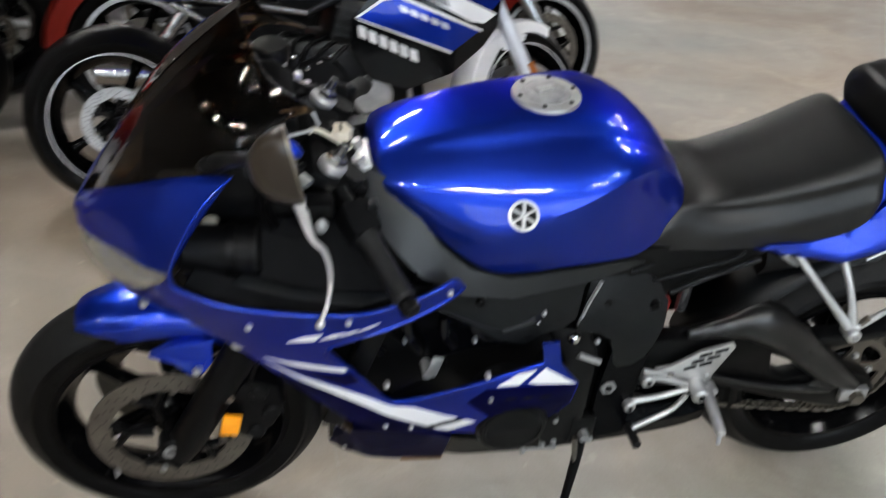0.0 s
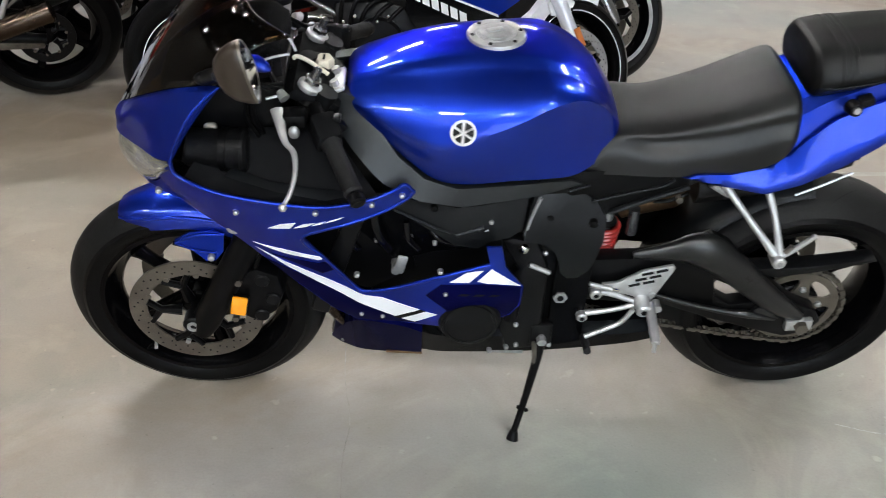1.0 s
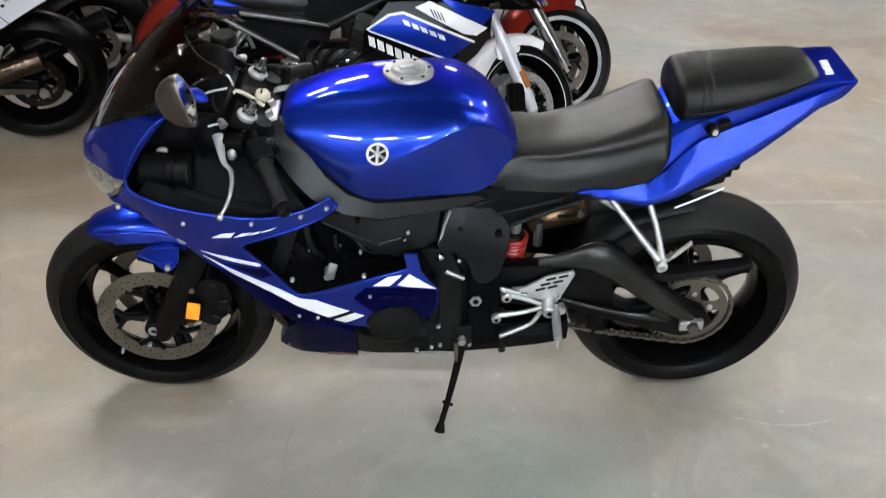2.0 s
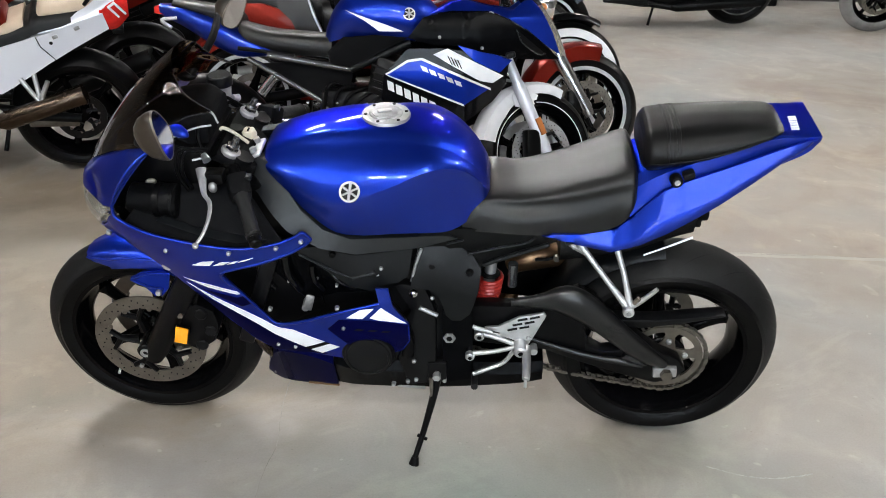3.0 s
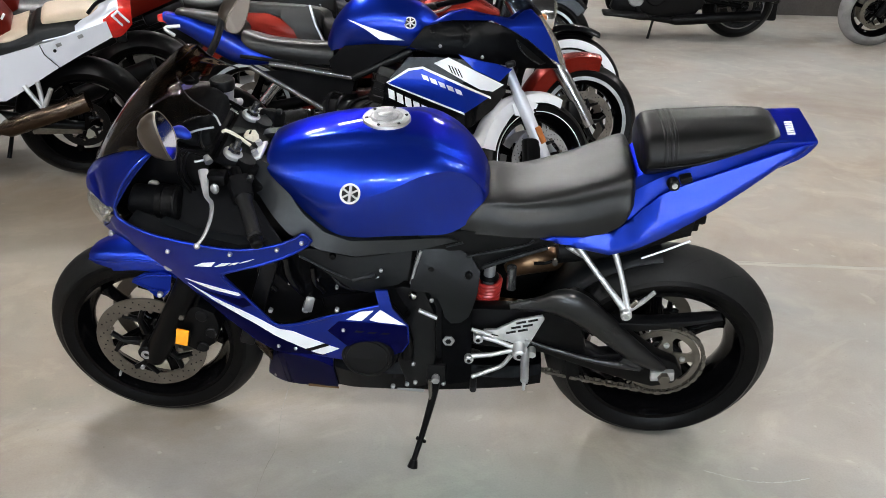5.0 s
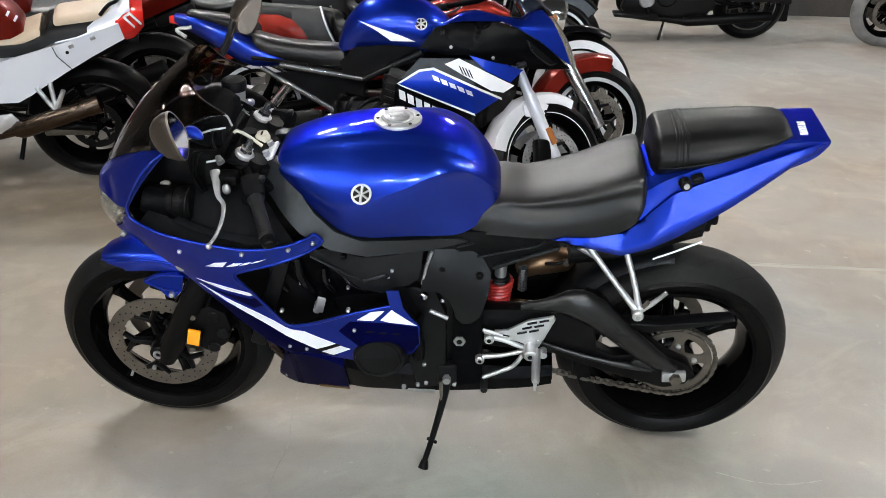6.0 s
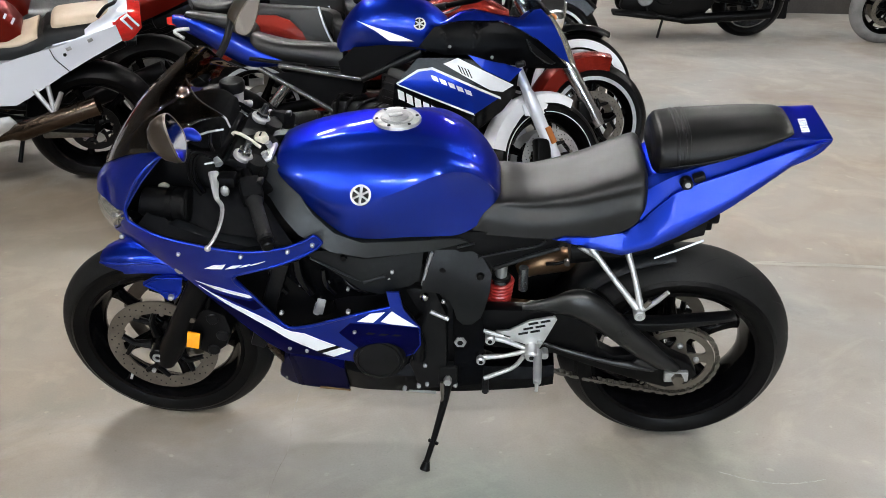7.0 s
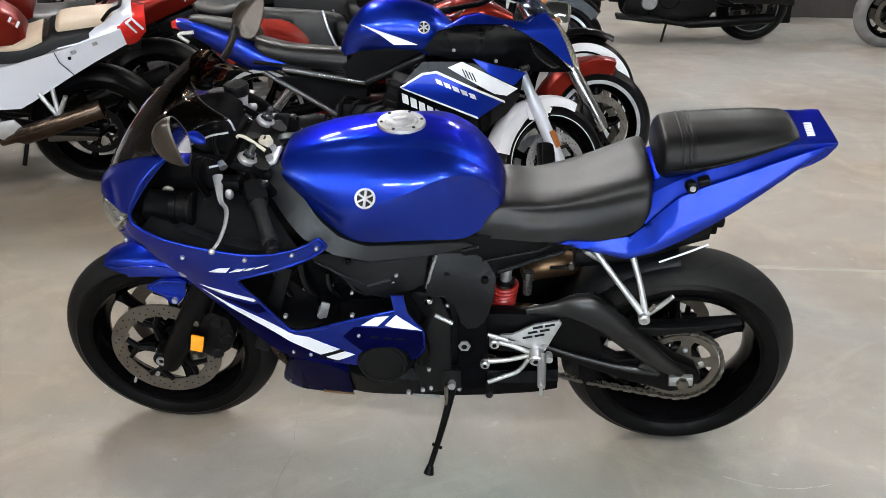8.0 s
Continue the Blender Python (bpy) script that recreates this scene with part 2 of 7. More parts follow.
def part(name, bm, material, parent, label="", angle=38):
    """Links a bmesh as one mesh object under a thing or a part; of a pair, each side becomes a part."""
    if isinstance(bm, tuple):
        first = part(name, bm[0], material, parent, label, angle)
        part(name, bm[1], material, parent, label, angle)
        return first
    ob = new(name, mesh_of(name, bm, material, angle))
    while parent.parent and parent.parent.parent:
        parent = parent.parent
    ob.parent = parent
    if label:
        tagged(ob, label)
    return ob


def thing(name, label, category, m=None, group="", kind=""):
    ob = new(name)
    ob.empty_display_size = 0.1
    if m is not None:
        ob.matrix_basis = m
    return tagged(ob, label, category, group, kind)


def solid(name, bm, material, label, category="", m=None, group="", kind="", angle=38):
    ob = new(name, mesh_of(name, bm, material, angle))
    if m is not None:
        ob.matrix_basis = m
    return tagged(ob, label, category, group, kind)


def mirrored(bm):
    """The shape and its copy across y = 0, as a pair."""
    other = bm.copy()
    for v in other.verts:
        v.co.y = -v.co.y
    bmesh.ops.reverse_faces(other, faces=other.faces)
    return bm, other


def whole(bm):
    """A half shape joined with its copy across y = 0 along the middle."""
    a, b = mirrored(bm)
    joined(a, b)
    bmesh.ops.remove_doubles(a, verts=a.verts, dist=1e-4)
    return a


def spline(points, n):
    """n + 1 points evenly along a Catmull-Rom curve through points (tuples of any length)."""
    p = np.array(points, float)
    if len(p) == 2:
        return [tuple(float(w) for w in p[0] + (p[1] - p[0]) * i / n) for i in range(n + 1)]
    q = np.vstack([2 * p[0] - p[1], p, 2 * p[-1] - p[-2]])
    out = []
    for i in range(n + 1):
        s = i / n * (len(p) - 1)
        k = min(int(s), len(p) - 2)
        t = s - k
        a, b, c, d = q[k:k + 4]
        out.append(tuple(float(w) for w in 0.5 * (2 * b + (c - a) * t + (2 * a - 5 * b + 4 * c - d) * t * t + (3 * b - a - 3 * c + d) * t ** 3)))
    return out


def rings(bm, loops, caps=True, closed=True):
    """Skins a row of vertex loops of equal length."""
    vs = [[bm.verts.new(p) for p in lp] for lp in loops]
    k = len(vs[0])
    for a, b in zip(vs, vs[1:]):
        for i in range(k if closed else k - 1):
            j = (i + 1) % k
            bm.faces.new((a[i], a[j], b[j], b[i]))
    if caps and closed:
        bm.faces.new(vs[0][::-1])
        bm.faces.new(vs[-1])
    return bm


def loft(stations, nx=28, ny=18, bm=None, crisp=0):
    """A body symmetric about y = 0: stations (x, [(half width, z), ...] from the top centre down)."""
    bm = bm or bmesh.new()
    count = len(stations[0][1])
    rows = [[x] + [v for pt in prof for v in pt] for x, prof in stations]
    loops = []
    for row in spline(rows, nx):
        pts = [(row[1 + 2 * i], row[2 + 2 * i]) for i in range(count)]
        half = spline(pts, ny) if not crisp else [q for a, c in zip(pts, pts[1:]) for q in spline([a, c], crisp)[:-1]] + [pts[-1]]
        left = [(row[0], -max(0.0, y), z) for y, z in half]
        right = [(row[0], max(0.0, y), z) for y, z in half]
        loops.append(left + right[::-1][:-1])
    return rings(bm, loops)


def tube(points, radius, n=10, smooth=0, bm=None, flat=1.0, caps=True):
    """A round bar along points; radius: one, or one for each point; flat: squeeze of the second axis."""
    bm = bm or bmesh.new()
    r = radius if isinstance(radius, (list, tuple)) else [radius] * len(points)
    pts = [tuple(p) + (rr,) for p, rr in zip(points, r)]
    if smooth:
        pts = spline(pts, smooth)
    loops, prev = [], None
    for i, p in enumerate(pts):
        a, b = Vector(pts[max(0, i - 1)][:3]), Vector(pts[min(len(pts) - 1, i + 1)][:3])
        d = (b - a).normalized()
        if prev is None:
            prev = d.cross(Vector((0, 0, 1)) if abs(d.z) < 0.9 else Vector((0, 1, 0))).normalized()
        u = (prev - d * prev.dot(d)).normalized()
        v = d.cross(u)
        prev = u
        loops.append([Vector(p[:3]) + p[3] * (math.cos(2 * math.pi * k / n) * u + flat * math.sin(2 * math.pi * k / n) * v) for k in range(n)])
    return rings(bm, loops, caps)


def disc(p0, p1, r, n=20, bm=None, r2=None, bevel=0.0):
    """A round stub from p0 to p1, with chamfered rims."""
    p0, p1 = Vector(p0), Vector(p1)
    d = p1 - p0
    r2 = r if r2 is None else r2
    if bevel:
        k = bevel / d.length
        return tube([p0, p0 + d * k * 0.02, p0 + d * k, p1 - d * k, p1 - d * k * 0.02, p1], [r - bevel, r - bevel * 0.98, r, r2, r2 - bevel * 0.98, r2 - bevel], n, 0, bm)
    return tube([p0, p1], [r, r2], n, 0, bm)


def revolve(profile, cx, cz, n=64, bm=None, closed=True, y0=0.0, arc=None):
    """Turns (radius, y) profile about the wheel axle at (cx, cz)."""
    bm = bm or bmesh.new()
    if arc:
        a0, a1 = (radians(a) for a in arc)
        loops = [[(cx + r * math.cos(a0 + (a1 - a0) * i / n), y0 + y, cz + r * math.sin(a0 + (a1 - a0) * i / n)) for r, y in profile] for i in range(n + 1)]
        return rings(bm, loops, True, closed)
    loops = [[(cx + r * math.cos(2 * math.pi * i / n), y0 + y, cz + r * math.sin(2 * math.pi * i / n)) for r, y in profile] for i in range(n)]
    loops.append(loops[0])
    rings(bm, loops, False, closed)
    bmesh.ops.remove_doubles(bm, verts=bm.verts, dist=1e-6)
    return bm


def box(c, size, bm=None, bevel=0.003, m=None):
    bm = bm or bmesh.new()
    b2 = bmesh.new()
    bmesh.ops.create_cube(b2, size=1.0)
    for v in b2.verts:
        v.co = Vector((v.co.x * size[0], v.co.y * size[1], v.co.z * size[2]))
    if bevel:
        bmesh.ops.bevel(b2, geom=b2.edges[:], offset=bevel, segments=2, affect="EDGES", profile=0.5)
    mm = Matrix.Translation(c) @ (m or Matrix())
    b2.transform(mm)
    return joined(bm, b2)


def joined(bm, other):
    me = bpy.data.meshes.new("tmp")
    other.to_mesh(me)
    other.free()
    bm.from_mesh(me)
    bpy.data.meshes.remove(me)
    return bm


def plate(outline, y0, y1, bm=None, bevel=0.003, smooth=0, hole=None):
    """A plate cut to an outline in the x-z plane, from y0 to y1, with softened edges."""
    bm = bm or bmesh.new()
    b2 = bmesh.new()
    pts = outline if not smooth else spline(list(outline) + [outline[0]], smooth)[:-1]
    vs = [b2.verts.new((x, y0, z)) for x, z in pts]
    if hole:
        ins = [b2.verts.new((x, y0, z)) for x, z in hole]
        es = [b2.edges.new((a, c)) for lp in (vs, ins) for a, c in zip(lp, lp[1:] + lp[:1])]
        fs = [g for g in bmesh.ops.triangle_fill(b2, edges=es, use_beauty=True)["geom"] if isinstance(g, bmesh.types.BMFace)]
        bmesh.ops.dissolve_limit(b2, angle_limit=0.01, verts=b2.verts, edges=b2.edges)
        fs = b2.faces[:]
    else:
        fs = [b2.faces.new(vs)]
    ext = bmesh.ops.extrude_face_region(b2, geom=fs)["geom"]
    for v in ext:
        if isinstance(v, bmesh.types.BMVert):
            v.co.y = y1
    bmesh.ops.recalc_face_normals(b2, faces=b2.faces)
    if bevel:
        rim = [e for e in b2.edges if abs(e.verts[0].co.y - e.verts[1].co.y) < 1e-6 and e.calc_face_angle(0) > 0.5]
        bmesh.ops.bevel(b2, geom=rim, offset=bevel, segments=2, affect="EDGES", profile=0.5, clamp_overlap=True)
    return joined(bm, b2)


def inside(x, z, poly):
    c = False
    for (x0, z0), (x1, z1) in zip(poly, poly[1:] + poly[:1]):
        if (z0 > z) != (z1 > z) and x < (x1 - x0) * (z - z0) / (z1 - z0) + x0:
            c = not c
    return c


def drape(outline, depth, thick=0.004, lift=0.0, step=0.02, bm=None, smooth=0, both=False):
    """A shell cut to an outline in side view and laid on the surface y = depth(x, z); lift brings it outwards."""
    from mathutils import geometry
    bm = bm or bmesh.new()
    if depth(*outline[0]) > 0:
        thick, lift = -thick, -lift
    pts = list(outline) if not smooth else [tuple(p) for p in spline(list(outline) + [outline[0]], smooth)[:-1]]
    fine = []
    for (x0, z0), (x1, z1) in zip(pts, pts[1:] + pts[:1]):
        k = max(1, int(math.hypot(x1 - x0, z1 - z0) / step))
        fine += [(x0 + (x1 - x0) * i / k, z0 + (z1 - z0) * i / k) for i in range(k)]
    count = len(fine)
    xs, zs = [p[0] for p in fine], [p[1] for p in fine]
    inner = []
    for i in range(int((max(xs) - min(xs)) / step) + 1):
        for j in range(int((max(zs) - min(zs)) / step) + 1):
            x, z = min(xs) + (i + 0.5 * (j % 2)) * step, min(zs) + j * step
            if inside(x, z, fine) and min((x - a) ** 2 + (z - b) ** 2 for a, b in fine) > (0.45 * step) ** 2:
                inner.append((x, z))
    vs, es, fs, *_ = geometry.delaunay_2d_cdt([Vector(p) for p in fine + inner], [(i, (i + 1) % count) for i in range(count)], [list(range(count))], 1, 1e-6)
    for s in (1,):
        front = [bm.verts.new((v.x, s * (depth(v.x, v.y) - lift), v.y)) for v in vs]
        back = [bm.verts.new((v.x, s * (depth(v.x, v.y) - lift + thick), v.y)) for v in vs]
        use = {}
        for f in fs:
            bm.faces.new([front[i] for i in f])
            bm.faces.new([back[i] for i in f][::-1])
            for a, b in zip(f, f[1:] + f[:1]):
                use[tuple(sorted((a, b)))] = use.get(tuple(sorted((a, b))), 0) + 1
        for (a, b), k in use.items():
            if k == 1:
                bm.faces.new((front[a], front[b], back[b], back[a]))
    return mirrored(bm) if both else bm


def patch(curve_a, curve_b, rows=8, n=24, bulge=0.0, thick=0.004, bm=None, out=(-1, -1, 0.3)):
    """A shell spanned between two curves, bulging outwards, with thickness."""
    bm = bm or bmesh.new()
    a, b = [np.array(p) for p in spline(curve_a, n)], [np.array(p) for p in spline(curve_b, n)]
    o = np.array(Vector(out).normalized())
    front = [[a[i] + (b[i] - a[i]) * j / rows + o * bulge * math.sin(math.pi * j / rows) for j in range(rows + 1)] for i in range(n + 1)]
    va = [[bm.verts.new(p) for p in r] for r in front]
    vb = [[bm.verts.new(p - o * thick) for p in r] for r in front]
    for i in range(n):
        for j in range(rows):
            bm.faces.new((va[i][j], va[i + 1][j], va[i + 1][j + 1], va[i][j + 1]))
            bm.faces.new((vb[i][j], vb[i][j + 1], vb[i + 1][j + 1], vb[i + 1][j]))
    edge = [(i, 0) for i in range(n)] + [(n, j) for j in range(rows)] + [(i, rows) for i in range(n, 0, -1)] + [(0, j) for j in range(rows, 0, -1)]
    for (i, j), (k, m_) in zip(edge, edge[1:] + edge[:1]):
        bm.faces.new((va[i][j], vb[i][j], vb[k][m_], va[k][m_]))
    bmesh.ops.remove_doubles(bm, verts=bm.verts, dist=1e-5)
    return bm


def ball(c, r, bm=None, squash=(1, 1, 1), seg=16):
    bm = bm or bmesh.new()
    b2 = bmesh.new()
    bmesh.ops.create_uvsphere(b2, u_segments=seg, v_segments=seg // 2 + 2, radius=r)
    b2.transform(Matrix.Translation(c) @ Matrix.Diagonal((*squash, 1)))
    return joined(bm, b2)


def bolt(parent, p, r=0.007, material=None, side=-1, name="bolt", depth=0.006):
    """A domed screw head that faces sideways."""
    x, y, z = p
    bm = tube([(x, y - side * 0.006, z), (x, y, z), (x, y + side * depth * 0.7, z), (x, y + side * depth, z)], [r, r, r * 0.85, r * 0.35], 12)
    return part(name, bm, material or CHROME, parent)


def field(samples):
    """A smooth surface y(x, z) through a few known places, thin-plate style."""
    s = np.array(samples, float)
    def phi(d2):
        return 0.5 * d2 * np.log(d2 + 1e-9)
    k = len(s)
    d2 = ((s[:, None, :2] - s[None, :, :2]) ** 2).sum(2)
    A = np.zeros((k + 3, k + 3))
    A[:k, :k] = phi(d2) + 1e-4 * np.eye(k)
    A[:k, k], A[:k, k + 1:], A[k, :k], A[k + 1:, :k] = 1, s[:, :2], 1, s[:, :2].T
    w = np.linalg.solve(A, np.append(s[:, 2], [0, 0, 0]))
    def at(x, z):
        return float((w[:k] * phi((s[:, 0] - x) ** 2 + (s[:, 1] - z) ** 2)).sum() + w[k] + w[k + 1] * x + w[k + 2] * z)
    return at



# ---------------------------------------------------------------- hall: floor, walls, ceiling, lamps
def slab(name, c, size, material, label, bevel=0.0):
    return solid(name, box(c, size, None, bevel), material, label, "", None, "", "structure")


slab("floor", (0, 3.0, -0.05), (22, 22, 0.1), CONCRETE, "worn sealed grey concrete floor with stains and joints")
slab("wall_north", (0, 14.1, 3.45), (22, 0.2, 7.5), WALLM, "plain painted wall far behind the bikes")
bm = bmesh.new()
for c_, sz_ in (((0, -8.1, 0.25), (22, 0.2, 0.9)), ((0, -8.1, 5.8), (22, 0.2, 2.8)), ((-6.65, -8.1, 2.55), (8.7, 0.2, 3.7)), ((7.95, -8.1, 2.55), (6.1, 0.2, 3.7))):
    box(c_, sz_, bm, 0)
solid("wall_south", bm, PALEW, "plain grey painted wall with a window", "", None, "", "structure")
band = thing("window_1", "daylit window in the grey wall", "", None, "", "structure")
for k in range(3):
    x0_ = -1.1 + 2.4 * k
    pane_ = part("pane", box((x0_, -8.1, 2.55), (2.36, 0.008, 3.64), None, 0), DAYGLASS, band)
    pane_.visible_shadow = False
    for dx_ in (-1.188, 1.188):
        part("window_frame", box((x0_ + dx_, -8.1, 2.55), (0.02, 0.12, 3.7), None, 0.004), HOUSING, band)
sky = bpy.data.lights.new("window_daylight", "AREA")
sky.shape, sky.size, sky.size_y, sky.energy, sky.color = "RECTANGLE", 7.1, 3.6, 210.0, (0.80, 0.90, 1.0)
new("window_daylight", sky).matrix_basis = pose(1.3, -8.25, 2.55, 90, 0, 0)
slab("wall_west", (-11.1, 3, 3.45), (0.2, 22.4, 7.5), WALLM, "plain painted side wall")
slab("wall_east", (11.1, 3, 3.45), (0.2, 22.4, 7.5), WALLM, "plain painted side wall")
slab("ceiling", (0, 3, 7.25), (22.4, 22.4, 0.1), CEILM, "plain dark grey ceiling of the hall")
slab("wall_partition", (6.6, 7.95, 0.9), (8.0, 0.18, 1.8), DARKW, "dark low partition wall behind the far bikes")


def strip(name, pts, width, material, label, z=0.0025):
    """A thin ragged band on the floor."""
    bm = bmesh.new()
    p = spline([(*q, 0) for q in pts], 60)
    rng = random.Random(len(pts) * 7 + int(1000 * width))
    l, r = [], []
    for i, (x, y, _) in enumerate(p):
        a, b = p[max(0, i - 1)], p[min(len(p) - 1, i + 1)]
        d = Vector((b[0] - a[0], b[1] - a[1], 0)).normalized()
        nrm = Vector((-d.y, d.x, 0))
        j = (rng.random() - 0.5) * width * 0.8
        w = width * (0.6 + 0.7 * rng.random()) / 2
        l.append(bm.verts.new((x + nrm.x * (j + w), y + nrm.y * (j + w), z)))
        r.append(bm.verts.new((x + nrm.x * (j - w), y + nrm.y * (j - w), z)))
    for i in range(len(p) - 1):
        bm.faces.new((l[i], l[i + 1], r[i + 1], r[i]))
    return solid(name, bm, material, label, "", None, "", "structure")


strip("trim_joint", [(0.9, 1.20), (1.6, 1.205), (10.9, 1.28)], 0.030, JOINT, "pale filled saw joint across the concrete floor")
strip("trim_seam", [(0.9, 1.219), (1.6, 1.224), (10.9, 1.299)], 0.006, CRACKM, "dirty dark edge beside the floor joint")
strip("trim_crack", [(-0.33, -0.75), (-0.345, -0.35), (-0.335, -0.2), (-0.36, 0.05), (-0.355, 0.6), (-0.37, 1.2)], 0.0026, CRACKM, "hairline crack in the concrete floor")
strip("trim_scuff", [(0.84, -0.22), (0.93, -0.255), (1.02, -0.26), (1.12, -0.235)], 0.0038, SCUFF, "pale curved scratch on the concrete floor")


def lamp(x, y, turn=0):
    """A high-bay fixture with four bare tubes under a white tray."""
    base = thing("ceiling_light", "white ceiling fixture with four lit fluorescent tubes", "ceiling light", pose(x, y, 7.2, 0, 0, turn), "ceiling fixtures")
    part("housing", box((0, 0, -0.04), (1.36, 0.46, 0.08), None, 0.006), HOUSING, base)
    for k in range(4):
        y_ = -0.165 + 0.11 * k
        part("tube", tube([(-0.64, y_, -0.105), (0.64, y_, -0.105)], 0.019, 10), TUBE, base, "lit white tube")
        for e in (-1, 1):
            part("end_cap", box((0.655 * e, y_, -0.095), (0.03, 0.03, 0.05), None, 0.004), HOUSING, base)
    return base


for xx, yy in ((-7.4, -6.9), (-4.2, -6.9), (-1.6, -7.8), (2.2, -7.4), (-9.2, -3.6), (-3.6, 3.6), (3.6, -4.4), (6.0, 3.0), (8.6, 4.6), (9.2, 8.6), (-4.4, 6.8), (-2.6, 7.2), (-1.2, 12.2), (3.6, 12.4)):
    lamp(xx, yy)

# ---------------------------------------------------------------- the blue sports motorcycle
LEAN_ANGLE = 11.5
bike = thing("motorcycle", "blue sports motorcycle with black and white graphics, on its side stand", "motorcycle", pose(0, 0, 0, LEAN_ANGLE))


def wheel(name, parent, cx, cz, R, width, rim_w, spokes, first, label, paint_=RIMBLACK, tyre_round=1.0, stripe=None, hub=0.04):
    """Tyre, rim with hollow spokes and hub, on an axle across the bike."""
    w = thing(name, label, "")
    w.parent = parent
    for key in ("category",):
        if key in w:
            del w[key]
    h = width / 2
    rb = 0.2159
    crown = R
    prof = []
    for i in range(17):
        a = -1 + i / 8
        y = a * h
        # round crown falling to the shoulders, then the sidewalls
        prof.append((crown - (R - rb) * 0.58 * abs(a) ** 2.05, y))
    side = [(rb + (R - rb) * 0.25, h * 0.98), (rb + 0.006, h * 0.86), (rb - 0.004, h * 0.74)]
    prof = [(r, -y) for r, y in side[::-1]] + prof + side
    part("tyre", revolve(prof, cx, cz, 80), RUBBER, w)
    q = rim_w / 2
    rim = [(rb + 0.004, -q), (rb + 0.006, -q - 0.006), (rb - 0.006, -q - 0.006), (rb - 0.016, -q + 0.012), (rb - 0.032, -q * 0.35), (rb - 0.036, 0), (rb - 0.032, q * 0.35),
           (rb - 0.016, q - 0.012), (rb - 0.006, q + 0.006), (rb + 0.006, q + 0.006), (rb + 0.004, q)]
    part("rim", revolve(rim, cx, cz, 72), paint_, w)
    if stripe:
        for s in (-1, 1):
            lo = rb + (0.0018 if stripe is WHITE else -0.013)
            ring = [(lo, s * (q + 0.0065)), (rb + 0.005, s * (q + 0.0065)), (rb + 0.005, s * (q + 0.0085)), (lo, s * (q + 0.0085))]
            part("rim_stripe", revolve(ring, cx, cz, 72), stripe, w)
    for i in range(spokes):
        a = radians(first + 360 * i / spokes)
        c, s_ = math.cos(a), math.sin(a)
        loops = []
        for r, wd, th in ((hub - 0.01, 0.052, 0.040), (0.08, 0.040, 0.034), (0.13, 0.030, 0.028), (0.165, 0.034, 0.030), (rb - 0.026, 0.056, 0.036)):
            lp = []
            for k in range(10):
                b = 2 * math.pi * k / 10
                u, v = wd / 2 * math.cos(b), th / 2 * math.sin(b)
                lp.append((cx + r * c - u * s_, v, cz + r * s_ + u * c))
            loops.append(lp)
        part("spoke", rings(bmesh.new(), loops), paint_, w)
    part("hub", disc((cx, -rim_w * 0.55, cz), (cx, rim_w * 0.55, cz), hub, 28, None, None, 0.006), paint_, w)
    return w


def brake_disc(parent, cx, cz, y, ro, ri, t=0.005, holes=True, arms=5, carrier=FRAMEB, steel=STEEL):
    d = part("brake_disc", revolve([(ri, -t / 2), (ro, -t / 2), (ro + 0.0006, 0), (ro, t / 2), (ri, t / 2)], cx, cz, 64, None, True, y), steel, parent, "drilled steel brake disc")
    if holes:
        bm = bmesh.new()
        for i in range(60):
            a = 2 * math.pi * i / 60
            r = ri + (ro - ri) * (0.28 + 0.22 * (i % 3))
            s = -1 if y < 0 else 1
            disc((cx + r * math.cos(a), y + s * 0.0015, cz + r * math.sin(a)), (cx + r * math.cos(a), y + s * (t / 2 + 0.0004), cz + r * math.sin(a)), 0.0024, 8, bm)
        part("drilling", bm, FRAMEB, d, "dark drilled holes")
    s = -1 if y < 0 else 1
    for i in range(arms * 2):
        a = 2 * math.pi * (i + 0.3) / (arms * 2)
        part("bobbin", disc((cx + ri * math.cos(a), y - 0.004, cz + ri * math.sin(a)), (cx + ri * math.cos(a), y + s * 0.005, cz + ri * math.sin(a)), 0.0065, 12, None, None, 0.001), STEEL, d)
    for i in range(arms):
        a = 2 * math.pi * (i + 0.55) / arms
        bm = tube([(cx + 0.035 * math.cos(a), y - s * 0.006, cz + 0.035 * math.sin(a)), (cx + ri * 0.72 * math.cos(a - 0.12), y, cz + ri * 0.72 * math.sin(a - 0.12)), (cx + ri * math.cos(a - 0.32), y, cz + ri * math.sin(a - 0.32))], [0.014, 0.009, 0.008], 8)
        tube([(cx + ri * 0.72 * math.cos(a - 0.12), y, cz + ri * 0.72 * math.sin(a - 0.12)), (cx + ri * math.cos(a + 0.25), y, cz + ri * math.sin(a + 0.25))], [0.009, 0.007], 8, 0, bm)
        part("disc_carrier", bm, carrier, d, "black carrier arm")
    return d


FX, FZ, RX, RZ = -0.683, 0.2925, 0.703, 0.318
front = wheel("front_wheel", bike, FX, FZ, 0.2975, 0.120, 0.09, 5, -9, "black five-spoke front wheel with road tyre")
for s in (-1, 1):
    brake_disc(front, FX, FZ, 0.068 * s, 0.152, 0.112)
part("axle", disc((FX, -0.112, FZ), (FX, 0.112, FZ), 0.016, 20, None, None, 0.003), FRAMEB, front)
part("axle_nut", disc((FX, -0.116, FZ), (FX, -0.104, FZ), 0.0125, 6), CAST, front)
part("valve", tube([(FX - 0.13, -0.01, FZ - 0.15), (FX - 0.12, -0.055, FZ - 0.14)], 0.004, 8), CAST, front)
